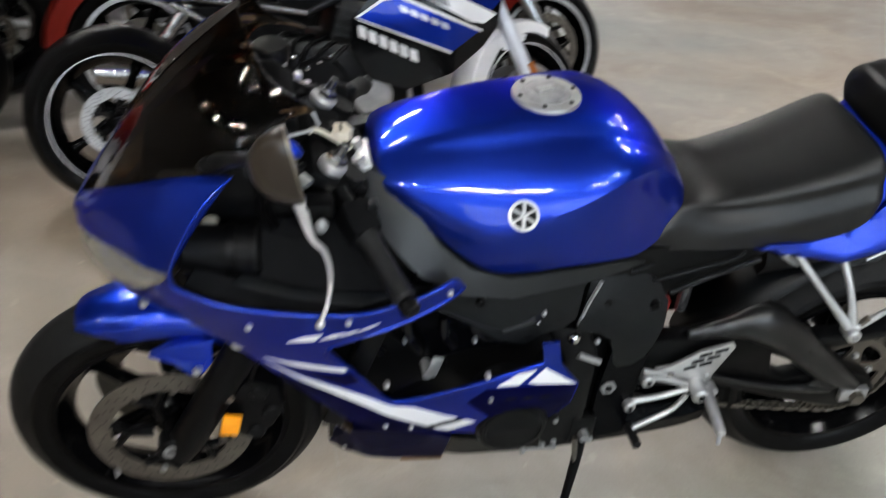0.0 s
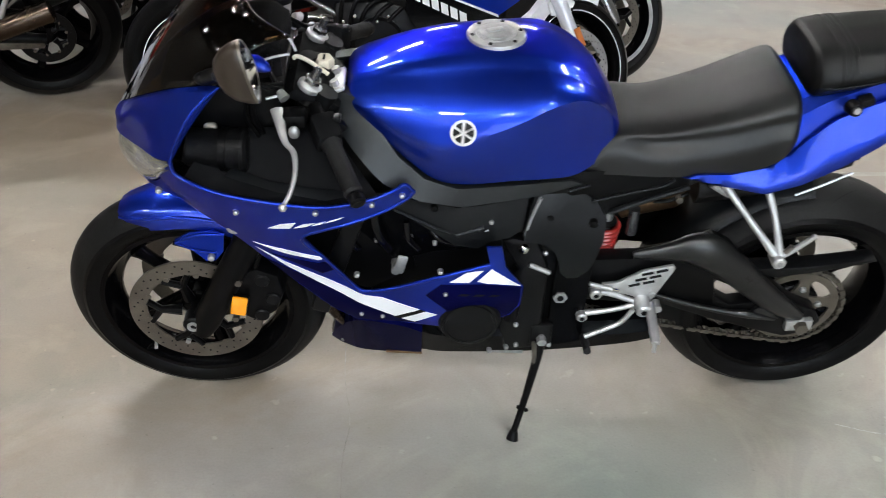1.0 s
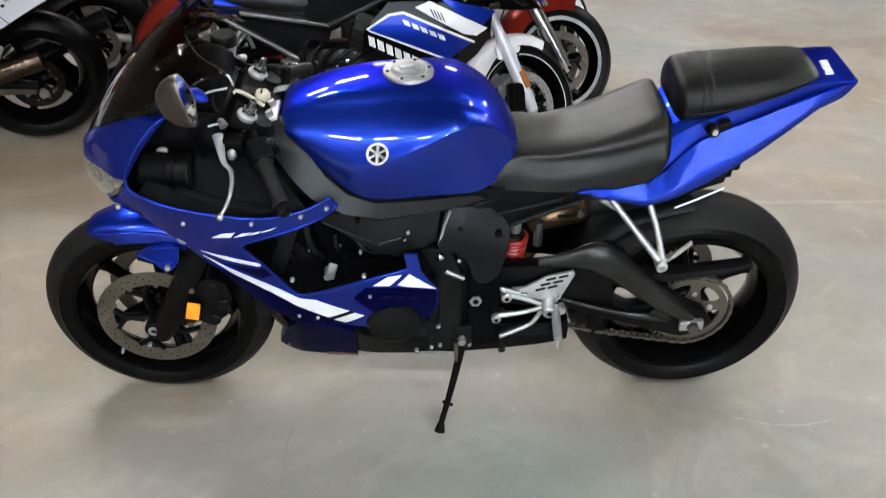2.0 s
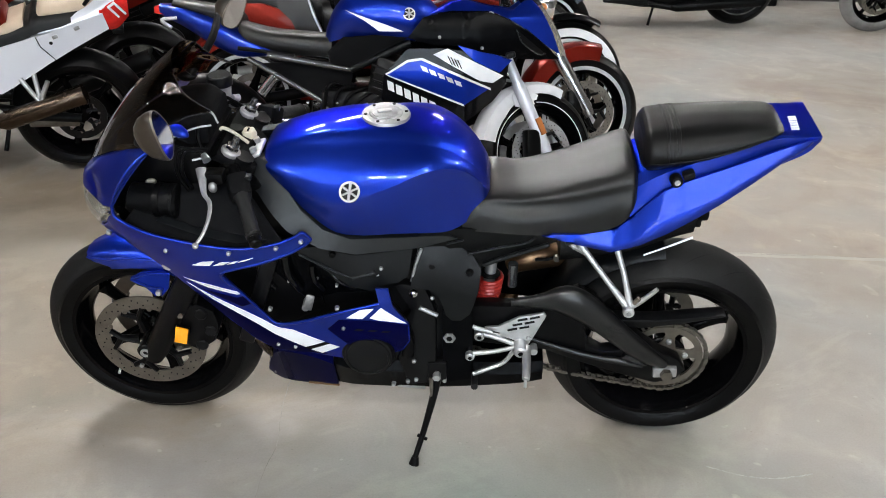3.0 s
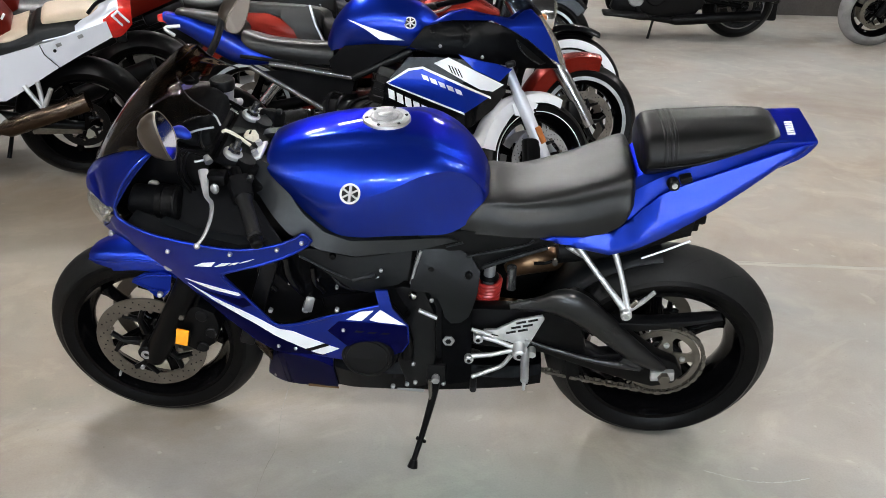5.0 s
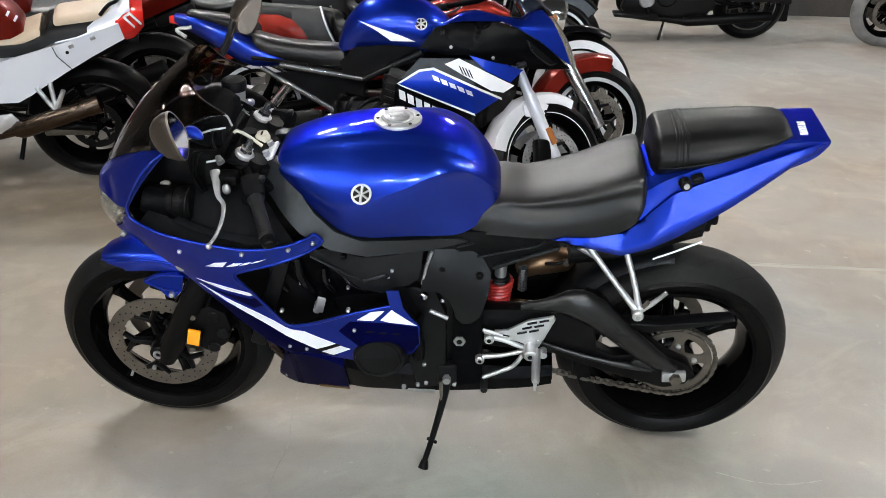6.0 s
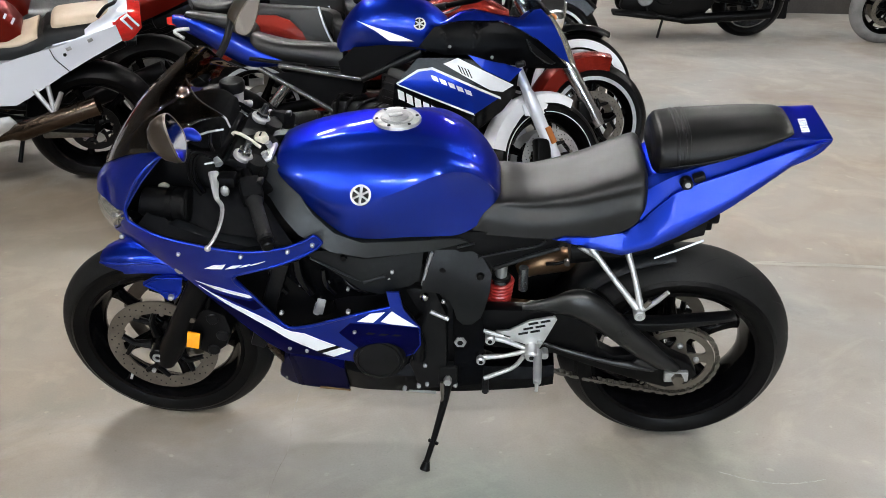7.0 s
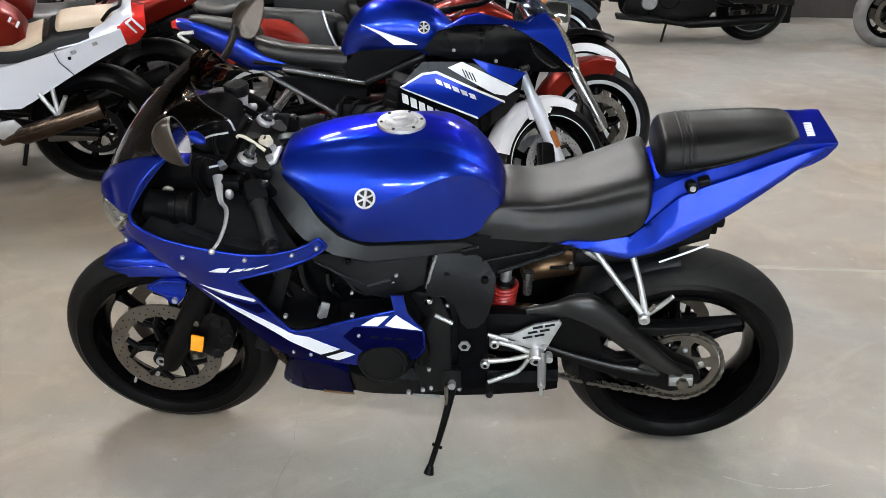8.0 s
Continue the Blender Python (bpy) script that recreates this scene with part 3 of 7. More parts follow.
rear = wheel("rear_wheel", bike, RX, RZ, 0.3095, 0.180, 0.14, 5, 26, "black five-spoke rear wheel with wide tyre", hub=0.06)
brake_disc(rear, RX, RZ, 0.10, 0.11, 0.075, holes=True)

# tread grooves on the crowns of both tyres
def grooves(w, cx, cz, R, h, rb, count):
    bm = bmesh.new()
    for i in range(count):
        for s in (-1, 1):
            a0 = 2 * math.pi * (i + (0.5 if s > 0 else 0)) / count
            strip_ = []
            for k in range(9):
                f = k / 8
                a = a0 + 0.42 * f
                y = s * h * (0.10 + 0.72 * f ** 1.2)
                r = R - (R - rb) * 0.58 * abs(y / h) ** 2.05 + 0.0012
                strip_.append((a, y, r, 0.0022 * math.sin(math.pi * min(0.97, f + 0.06))))
            vs = [[bm.verts.new((cx + r * math.cos(a + e * w_ / r), y, cz + r * math.sin(a + e * w_ / r))) for e in (-1, 1)] for a, y, r, w_ in strip_]
            for p, q in zip(vs, vs[1:]):
                bm.faces.new((p[0], p[1], q[1], q[0]))
    part("tread", bm, FRAMEB, w, "fine curved tread grooves")
    prof = [(R - (R - rb) * 0.58 * abs(a) ** 2.05 + 0.0005, a * h) for a in (-0.92, -0.8, -0.65, -0.45, -0.3, -0.15, 0, 0.15, 0.3, 0.45, 0.65, 0.8, 0.92)]
    part("tread_band", revolve(prof + [(r - 0.004, y) for r, y in prof[::-1]], cx, cz, 80), DUSTY, w, "dusty worn tread")


grooves(front, FX, FZ, 0.2975, 0.060, 0.2159, 14)
grooves(rear, RX, RZ, 0.3095, 0.090, 0.2159, 16)

# ---- surfaces in side view (left side; y grows away from it)
FAIR = field([(-0.70, 0.80, -0.165), (-0.62, 0.85, -0.256), (-0.64, 0.78, -0.232), (-0.517, 0.733, -0.250), (-0.369, 0.737, -0.258), (-0.208, 0.742, -0.222), (-0.473, 0.679, -0.244),
              (-0.54, 0.63, -0.205), (-0.40, 0.50, -0.200), (-0.30, 0.42, -0.200), (-0.30, 0.52, -0.215), (-0.132, 0.572, -0.240), (0.037, 0.539, -0.232), (-0.06, 0.40, -0.215),
              (0.03, 0.42, -0.205), (-0.36, 0.30, -0.135), (-0.16, 0.25, -0.150), (-0.38, 0.20, -0.08), (-0.02, 0.62, -0.225)])


def flat(y):
    return lambda x, z: y


# ---- fuel tank
def bend(a, b, c, n):
    """n points after a along a quadratic curve from a to c that is pulled towards b."""
    out = []
    for i in range(1, n + 1):
        t = i / n
        out.append(tuple((1 - t) ** 2 * p + 2 * t * (1 - t) * q + t * t * r for p, q, r in zip(a, b, c)))
    return out


def tank_section(top, fw, fz, ew, ez, lw, lz, bulge):
    """Half a cross-section: flat top, soft upper fold, a nearly flat flank, the lower fold, and the knee side below it."""
    shelf = (fw * 0.80, top - 0.002 - (top - fz) * 0.25)
    start = (fw + (ew - fw) * 0.12, fz + (ez - fz) * 0.12)
    n = Vector((fz - ez, ew - fw)).normalized() * bulge
    pull = (fw + (ew - fw) * 0.66 + n.x, fz + (ez - fz) * 0.66 + n.y)
    pts = [(0.0, top)] + bend((0.0, top), (fw * 0.5, top), shelf, 5) + bend(shelf, (fw, fz), start, 6)
    return pts + bend(start, pull, (ew, ez), 12) + bend((ew, ez), (ew + 0.004, ez - 0.35 * (ez - lz)), (lw, lz), 8)


loops = []
for x, *row in spline([
    (-0.314, 0.890, 0.055, 0.886, 0.078, 0.873, 0.080, 0.852, 0.002),
    (-0.300, 0.907, 0.060, 0.901, 0.102, 0.876, 0.101, 0.850, 0.006),
    (-0.260, 0.926, 0.066, 0.919, 0.132, 0.870, 0.132, 0.838, 0.012),
    (-0.200, 0.946, 0.073, 0.937, 0.163, 0.846, 0.160, 0.790, 0.020),
    (-0.140, 0.959, 0.078, 0.948, 0.186, 0.832, 0.172, 0.748, 0.024),
    (-0.080, 0.967, 0.081, 0.955, 0.191, 0.852, 0.172, 0.738, 0.024),
    (0.000, 0.968, 0.083, 0.957, 0.188, 0.884, 0.171, 0.745, 0.021),
    (0.070, 0.957, 0.083, 0.947, 0.168, 0.910, 0.163, 0.745, 0.014),
    (0.130, 0.931, 0.078, 0.922, 0.134, 0.905, 0.146, 0.742, 0.008),
    (0.176, 0.896, 0.068, 0.888, 0.108, 0.875, 0.124, 0.760, 0.005),
    (0.212, 0.848, 0.056, 0.843, 0.088, 0.830, 0.101, 0.796, 0.003),
    (0.224, 0.815, 0.040, 0.813, 0.062, 0.809, 0.064, 0.796, 0.002),
], 66):
    half = tank_section(*row)
    loops.append([(x, -y, z) for y, z in half] + [(x, y, z) for y, z in half[::-1][:-1]])
tank = part("fuel_tank", rings(bmesh.new(), loops), BLUE, bike, "glossy blue metallic tank with sharp folds", 24)


cap = part("filler_cap", tube([(-0.027, 0, 0.955), (-0.027, 0, 0.9690), (-0.027, 0, 0.9720), (-0.027, 0, 0.9728)], [0.058, 0.058, 0.056, 0.052], 40), CAST, tank, "round brushed filler cap with bolts")
part("cap_ring", tube([(-0.027, 0, 0.972), (-0.027, 0, 0.9748)], [0.041, 0.038], 36), DIRTY, tank)
part("cap_lid", tube([(-0.030, 0, 0.974), (-0.030, 0, 0.9768), (-0.030, 0, 0.978)], [0.032, 0.031, 0.027], 30), DIRTY, tank)
part("key_flap", box((-0.03, 0, 0.979), (0.034, 0.014, 0.004), None, 0.0015, pose(0, 0, 0, 0, 0, 20)), CAST, tank)
for i in range(6):
    a = 2 * math.pi * (i + 0.2) / 6
    part("bolt", disc((-0.027 + 0.048 * math.cos(a), 0.048 * math.sin(a), 0.970), (-0.027 + 0.048 * math.cos(a), 0.048 * math.sin(a), 0.9745), 0.004, 10), FRAMEB, tank)
# round badge on the flank of the tank
for s in (-1, 1):
    n0 = Vector((-0.12, -0.72, 0.62)).normalized()
    c0 = Vector((-0.095, -0.1845, 0.8655))
    if s > 0:
        n0.y, c0.y = -n0.y, -c0.y
    back_ = part("badge", tube([c0 - n0 * 0.012, c0 + n0 * 0.0008], [0.0235, 0.0232], 32), PLASTIC, tank, "round silver badge")
    u = n0.cross(Vector((0, 0, 1))).normalized()
    v = u.cross(n0)
    bm = bmesh.new()
    loops = []
    for i in range(33):
        a = 2 * math.pi * i / 32
        d_ = u * math.cos(a) + v * math.sin(a)
        loops.append([c0 + d_ * r + n0 * h_ for r, h_ in ((0.0195, 0.0006), (0.0195, 0.0026), (0.0245, 0.0026), (0.0245, 0.0006))])
    rings(bm, loops, False)
    part("badge_ring", bm, CAST, back_)
    for i in range(3):
        a = math.pi * i / 3 + 0.5
        d_ = u * math.cos(a) + v * math.sin(a)
        part("badge_bar", tube([c0 - d_ * 0.019 + n0 * 0.0014, c0 + d_ * 0.019 + n0 * 0.0014], 0.0034, 6, 0, None, 0.6), CAST, back_)

# ---- seats
seat = part("seat", loft([
    (0.160, [(0, 0.760), (0.07, 0.758), (0.110, 0.755), (0.126, 0.750), (0.128, 0.742), (0.128, 0.733)]),
    (0.19, [(0, 0.800), (0.06, 0.799), (0.098, 0.796), (0.116, 0.786), (0.126, 0.768), (0.130, 0.732)]),
    (0.235, [(0, 0.812), (0.060, 0.812), (0.098, 0.808), (0.108, 0.794), (0.122, 0.770), (0.131, 0.731)]),
    (0.30, [(0, 0.815), (0.06, 0.815), (0.098, 0.806), (0.104, 0.788), (0.126, 0.765), (0.133, 0.729)]),
    (0.40, [(0, 0.846), (0.07, 0.844), (0.108, 0.830), (0.114, 0.806), (0.131, 0.777), (0.136, 0.733)]),
    (0.48, [(0, 0.880), (0.08, 0.876), (0.118, 0.858), (0.122, 0.832), (0.137, 0.798), (0.140, 0.748)]),
    (0.53, [(0, 0.902), (0.085, 0.897), (0.122, 0.878), (0.127, 0.850), (0.143, 0.824), (0.147, 0.778)]),
    (0.552, [(0, 0.905), (0.085, 0.900), (0.120, 0.882), (0.129, 0.852), (0.142, 0.828), (0.142, 0.810)]),
    (0.562, [(0, 0.893), (0.08, 0.888), (0.11, 0.870), (0.12, 0.845), (0.124, 0.835), (0.124, 0.825)]),
], 36, 30), VINYL, bike, "black vinyl rider seat", 60)
tail = part("tail_cowl", loft([
    (0.552, [(0, 0.872), (0.08, 0.868), (0.104, 0.845), (0.114, 0.820), (0.132, 0.77), (0.132, 0.72)]),
    (0.60, [(0, 0.902), (0.08, 0.897), (0.106, 0.882), (0.114, 0.856), (0.132, 0.79), (0.132, 0.742)]),
    (0.65, [(0, 0.925), (0.08, 0.920), (0.106, 0.908), (0.112, 0.886), (0.126, 0.82), (0.126, 0.774)]),
    (0.75, [(0, 0.960), (0.08, 0.956), (0.098, 0.946), (0.102, 0.924), (0.112, 0.872), (0.110, 0.838)]),
    (0.85, [(0, 0.985), (0.080, 0.984), (0.088, 0.979), (0.089, 0.962), (0.090, 0.926), (0.092, 0.900)]),
    (0.93, [(0, 0.9905), (0.082, 0.9895), (0.0865, 0.988), (0.087, 0.979), (0.087, 0.960), (0.087, 0.945)]),
    (0.960, [(0, 0.9915), (0.082, 0.9908), (0.0855, 0.990), (0.0855, 0.986), (0.083, 0.980), (0.080, 0.974)]),
], 40, 22, None, 4), BLUE, bike, "pointed blue tail cowl", 24)
TAIL_LOW = [(0.350, 0.729), (0.434, 0.712), (0.513, 0.708), (0.575, 0.735), (0.636, 0.768), (0.696, 0.807), (0.755, 0.846), (0.815, 0.886), (0.873, 0.927), (0.927, 0.958), (0.956, 0.985)]
TAIL_TOP = [(0.375, 0.739), (0.446, 0.741), (0.517, 0.757), (0.553, 0.788), (0.582, 0.822), (0.622, 0.863), (0.675, 0.890), (0.747, 0.917), (0.808, 0.940), (0.868, 0.962), (0.929, 0.983)]


def tail_depth(x, z):
    """The tail's flank: a plane that spreads downwards, rolled in along its lower edge."""
    lo = np.interp(x, [p[0] for p in TAIL_LOW], [p[1] for p in TAIL_LOW])
    hi = np.interp(x, [p[0] for p in TAIL_TOP], [p[1] for p in TAIL_TOP])
    s = min(1.0, max(0.0, (z - lo) / max(0.010, hi - lo)))
    top = np.interp(x, [0.35, 0.44, 0.52, 0.58, 0.62, 0.68, 0.75, 0.85, 0.95], [-0.140, -0.140, -0.138, -0.132, -0.130, -0.126, -0.119, -0.105, -0.089])
    low = np.interp(x, [0.35, 0.44, 0.52, 0.58, 0.65, 0.70, 0.75, 0.85, 0.95], [-0.143, -0.152, -0.172, -0.178, -0.172, -0.166, -0.156, -0.125, -0.091])
    return float(low + (top - low) * s + 0.010 * max(0.0, 1 - s / 0.34) ** 2 - 0.002)


part("tail_side_panel", drape(TAIL_LOW[::-1] + TAIL_TOP, tail_depth, 0.006, 0, 0.008, None, 0, True), BLUE, tail, "", 50)
pillion = part("pillion_seat", loft([
    (0.570, [(0, 0.958), (0.045, 0.955), (0.072, 0.942), (0.082, 0.925), (0.08, 0.912), (0.07, 0.898)]),
    (0.578, [(0, 0.974), (0.058, 0.970), (0.088, 0.952), (0.100, 0.930), (0.096, 0.910), (0.085, 0.894)]),
    (0.60, [(0, 0.984), (0.065, 0.979), (0.097, 0.958), (0.110, 0.934), (0.105, 0.912), (0.092, 0.894)]),
    (0.70, [(0, 0.996), (0.066, 0.990), (0.098, 0.970), (0.112, 0.950), (0.107, 0.932), (0.095, 0.920)]),
    (0.80, [(0, 1.004), (0.062, 0.999), (0.088, 0.985), (0.100, 0.973), (0.095, 0.962), (0.085, 0.952)]),
    (0.858, [(0, 1.005), (0.052, 1.001), (0.074, 0.995), (0.085, 0.989), (0.08, 0.983), (0.07, 0.975)]),
    (0.880, [(0, 0.999), (0.04, 0.997), (0.056, 0.994), (0.066, 0.990), (0.062, 0.986), (0.055, 0.98)]),
], 36, 24), VINYLDARK, bike, "black vinyl pillion seat with two straps", 60)
for x0 in (0.622, 0.636, 0.646):
    up = 0.12 * (x0 - 0.632)
    part("strap", loft([(x0 + dx, [(0, 0.988 + up + e), (0.0655, 0.983 + up + e), (0.0975 + e, 0.962 + up + e), (0.1107 + e, 0.939 + up), (0.106 + e, 0.918 + up), (0.093 + e, 0.902 + up)]) for dx, e in ((-0.004, -0.002), (-0.003, 0.0012), (0.003, 0.0016), (0.004, -0.002))], 9, 22), VINYLDARK, pillion)
part("side_seam", mirrored(tube([(0.584, -0.1035, 0.917), (0.62, -0.1115, 0.921), (0.70, -0.1115, 0.938), (0.78, -0.1030, 0.960), (0.85, -0.087, 0.984)], 0.0022, 6, 24)), FRAMEB, pillion, "stitched seam")
# white marking on the tail, drawn as plain upright bars
for i in range(6):
    y = -0.052 + i * 0.0115
    part("marking", box((0.908 + 0.0012 * i, y, 0.9905), (0.018, 0.0058, 0.004), None, 0.0008, pose(0, 0, 0, 0, -4, 4)), WHITE, tail, "plain white bars")
lock = part("seat_lock", tube([(0.640, -0.135, 0.898), (0.640, -0.156, 0.902), (0.640, -0.160, 0.903)], [0.0145, 0.0135, 0.011], 20), FRAMEB, tail, "round black seat lock")
part("lock_barrel", tube([(0.640, -0.155, 0.9025), (0.640, -0.163, 0.9035)], [0.0075, 0.0065], 16), CAST, lock)
part("strap_hook", box((0.670, -0.126, 0.905), (0.028, 0.024, 0.017), None, 0.005, pose(0, 0, 0, 0, -20, 0)), PLASTIC, tail)

# ---- fairing
NOSE_A = [(-0.785, 0, 0.772), (-0.766, -0.065, 0.785), (-0.698, -0.165, 0.818), (-0.655, -0.222, 0.834), (-0.620, -0.257, 0.850)]
NOSE_B = [(-0.770, 0, 0.812), (-0.715, -0.080, 0.872), (-0.630, -0.145, 0.930), (-0.555, -0.185, 0.962), (-0.528, -0.200, 0.968)]
NOSE_C = [(-0.620, -0.257, 0.850), (-0.606, -0.250, 0.885), (-0.582, -0.236, 0.925), (-0.555, -0.218, 0.952), (-0.528, -0.200, 0.968)]
fairing = part("front_fairing", whole(patch(NOSE_A, NOSE_B, 10, 24, 0.009, 0.005)), BLUE, bike, "blue front fairing around the headlamps", 60)
part("opening_trim", mirrored(tube([(x, y - 0.002, z) for x, y, z in NOSE_C], 0.0028, 8, 24)), BLUE, fairing, "thin bright edge")
side = [(-0.620, 0.850), (-0.612, 0.820), (-0.545, 0.790), (-0.443, 0.764), (-0.353, 0.746), (-0.274, 0.747), (-0.225, 0.762), (-0.203, 0.776), (-0.186, 0.757), (-0.200, 0.740), (-0.240, 0.717),
        (-0.305, 0.695), (-0.399, 0.665), (-0.362, 0.595), (-0.306, 0.505), (-0.285, 0.492), (-0.225, 0.512), (-0.13, 0.556), (-0.032, 0.580), (-0.040, 0.622), (-0.010, 0.622), (0.000, 0.575),
        (0.040, 0.520), (0.040, 0.452), (0.022, 0.415), (-0.05, 0.385), (-0.13, 0.385), (-0.22, 0.395), (-0.305, 0.385), (-0.355, 0.418), (-0.417, 0.490), (-0.476, 0.567),
        (-0.52, 0.625), (-0.556, 0.668), (-0.610, 0.735), (-0.655, 0.790)]
cowl = part("side_fairing", drape(side, FAIR, 0.005, 0, 0.018, None, 0, True), BLUE, fairing, "blue side fairing with white stripes", 50)

# rolled edges of the cockpit opening and of the engine opening
for first, last in ((0, 8), (8, 14), (14, 18)):
    part("rolled_edge", mirrored(tube([(x, FAIR(x, z) + 0.001, z) for x, z in side[first:last + 1]], 0.0042, 10, 6 * (last - first))), BLUE, cowl)


def decal(name, outline, material, lift=0.0015, parent=None, smooth=0):
    return part(name, drape(outline, FAIR, 0.0022, lift, 0.014, None, smooth, True), material, parent or cowl)


decal("white_stripe", [(-0.500, 0.634), (-0.44, 0.622), (-0.36, 0.597), (-0.374, 0.590), (-0.44, 0.608)], WHITE)
decal("white_stripe", [(-0.497, 0.616), (-0.441, 0.575), (-0.36, 0.525), (-0.318, 0.498), (-0.300, 0.486), (-0.285, 0.480), (-0.250, 0.480), (-0.172, 0.450), (-0.224, 0.418), (-0.24, 0.426), (-0.30, 0.455), (-0.37, 0.506), (-0.44, 0.560)], WHITE)
decal("white_stripe", [(-0.214, 0.412), (-0.160, 0.444), (-0.136, 0.434), (-0.182, 0.401)], WHITE)
decal("black_stripe", [(-0.226, 0.415), (-0.172, 0.4485), (-0.160, 0.445), (-0.214, 0.410)], FRAMEB, 0.0018)
decal("dark_lower_band", [(-0.484, 0.578), (-0.37, 0.508), (-0.30, 0.458), (-0.21, 0.420), (-0.17, 0.398), (-0.22, 0.396), (-0.304, 0.388), (-0.354, 0.421), (-0.416, 0.493)], DEEP, 0.0012)
decal("dark_band", [(-0.47, 0.600), (-0.375, 0.578), (-0.352, 0.588), (-0.338, 0.562), (-0.37, 0.545), (-0.42, 0.575)], DEEP, 0.0012)
decal("white_wedge", [(-0.112, 0.541), (-0.078, 0.565), (-0.045, 0.567), (-0.073, 0.538)], WHITE)
decal("white_wedge", [(-0.055, 0.540), (-0.028, 0.570), (0.034, 0.524), (-0.035, 0.533)], WHITE)
decal("dark_lower_panel", [(-0.13, 0.535), (-0.04, 0.530), (0.036, 0.518), (0.037, 0.455), (0.02, 0.418), (-0.05, 0.388), (-0.115, 0.388), (-0.115, 0.45), (-0.16, 0.50)], DEEP, 0.0010)
# slanted white flash, broken towards the rear
for o in ([(-0.462, 0.692), (-0.438, 0.706), (-0.408, 0.710), (-0.420, 0.694)], [(-0.413, 0.694), (-0.394, 0.706), (-0.372, 0.707), (-0.388, 0.698)], [(-0.380, 0.699), (-0.366, 0.707), (-0.352, 0.709), (-0.362, 0.702)], [(-0.354, 0.704), (-0.345, 0.709), (-0.318, 0.715), (-0.335, 0.708)]):
    decal("white_flash", o, WHITE)
# dark model mark, as plain slanted bars
for k in range(3):
    x0 = -0.095 + 0.032 * k
    decal("dark_mark", [(x0, 0.500 - 0.004 * k), (x0 + 0.008, 0.506 - 0.004 * k), (x0 + 0.026, 0.503 - 0.004 * k), (x0 + 0.018, 0.498 - 0.004 * k)], SATIN)
headlamp = part("headlamp", whole(patch([(x + 0.004, y, z - 0.004) for x, y, z in NOSE_A], [(-0.762, 0, 0.705), (-0.748, -0.075, 0.716), (-0.715, -0.140, 0.732), (-0.675, -0.195, 0.765), (-0.628, -0.250, 0.826)], 6, 20, 0.014, 0.004)), LENS, bike, "clear slanted headlamp lens", 60)
part("headlamp_bowl", whole(patch([(-0.755, -0.01, 0.755), (-0.70, -0.11, 0.785), (-0.640, -0.20, 0.815)], [(-0.735, -0.01, 0.715), (-0.69, -0.11, 0.735), (-0.630, -0.20, 0.785)], 4, 12, -0.03, 0.003)), CHROME, headlamp)
part("chin", whole(patch([(-0.758, 0, 0.702), (-0.744, -0.075, 0.713), (-0.712, -0.140, 0.729), (-0.672, -0.195, 0.762), (-0.625, -0.248, 0.822)], [(-0.70, 0, 0.640), (-0.68, -0.08, 0.655), (-0.655, -0.14, 0.68), (-0.64, -0.19, 0.72), (-0.615, -0.235, 0.755)], 4, 16, 0.004, 0.004)), BLUE, fairing, "", 60)
SCREEN_B = [(-0.770, 0, 0.814), (-0.715, -0.080, 0.874), (-0.630, -0.145, 0.932), (-0.545, -0.185, 0.965), (-0.500, -0.180, 0.985)]
SCREEN_T = [(-0.509, 0, 1.124), (-0.501, -0.05, 1.118), (-0.488, -0.09, 1.098), (-0.462, -0.11, 1.06), (-0.405, -0.125, 1.027)]
part("windscreen", whole(patch(SCREEN_B, SCREEN_T, 14, 28, 0.022, 0.003, None, (-0.6, -0.2, 0.6))), SMOKE, bike, "brown smoked double-bubble windscreen", 60)
for s in (-1, 1):
    part("screen_edge", tube([(x, -s * y, z + 0.001) for x, y, z in SCREEN_T[2:]], 0.0009, 6, 24), GREYTUBE, fairing)
for p in ((-0.517, 0.733), (-0.369, 0.737), (-0.265, 0.738), (-0.208, 0.752), (-0.132, 0.572), (-0.30, 0.545)):
    bolt(cowl, (p[0], FAIR(*p) - 0.003, p[1]), 0.0056, ALU)
for p in ((-0.12, 0.508), (-0.295, 0.415), (-0.25, 0.415)):
    bolt(cowl, (p[0], FAIR(*p) - 0.002, p[1]), 0.005, CAST)
part("fork_grommet", disc((-0.535, -0.20, 0.662), (-0.535, -0.219, 0.662), 0.014, 20, None, None, 0.003), DIRTY, fairing, "small grey grommet")
bolt(fairing, (-0.672, -0.188, 0.733), 0.007, CAST)
# inner panels that close the fairing around the cockpit
inner = part("inner_panel", drape([(-0.615, 0.79), (-0.545, 0.745), (-0.443, 0.715), (-0.353, 0.70), (-0.290, 0.712), (-0.250, 0.735), (-0.318, 0.822), (-0.36, 0.858), (-0.45, 0.845), (-0.56, 0.85)], field([(-0.6, 0.80, -0.232), (-0.5, 0.74, -0.240), (-0.4, 0.72, -0.240), (-0.4, 0.765, -0.236), (-0.25, 0.74, -0.212), (-0.26, 0.84, -0.145), (-0.45, 0.845, -0.14), (-0.56, 0.85, -0.17)]), 0.004, 0, 0.025, None, 0, True), MATTE, fairing, "black inner fairing panel", 60)
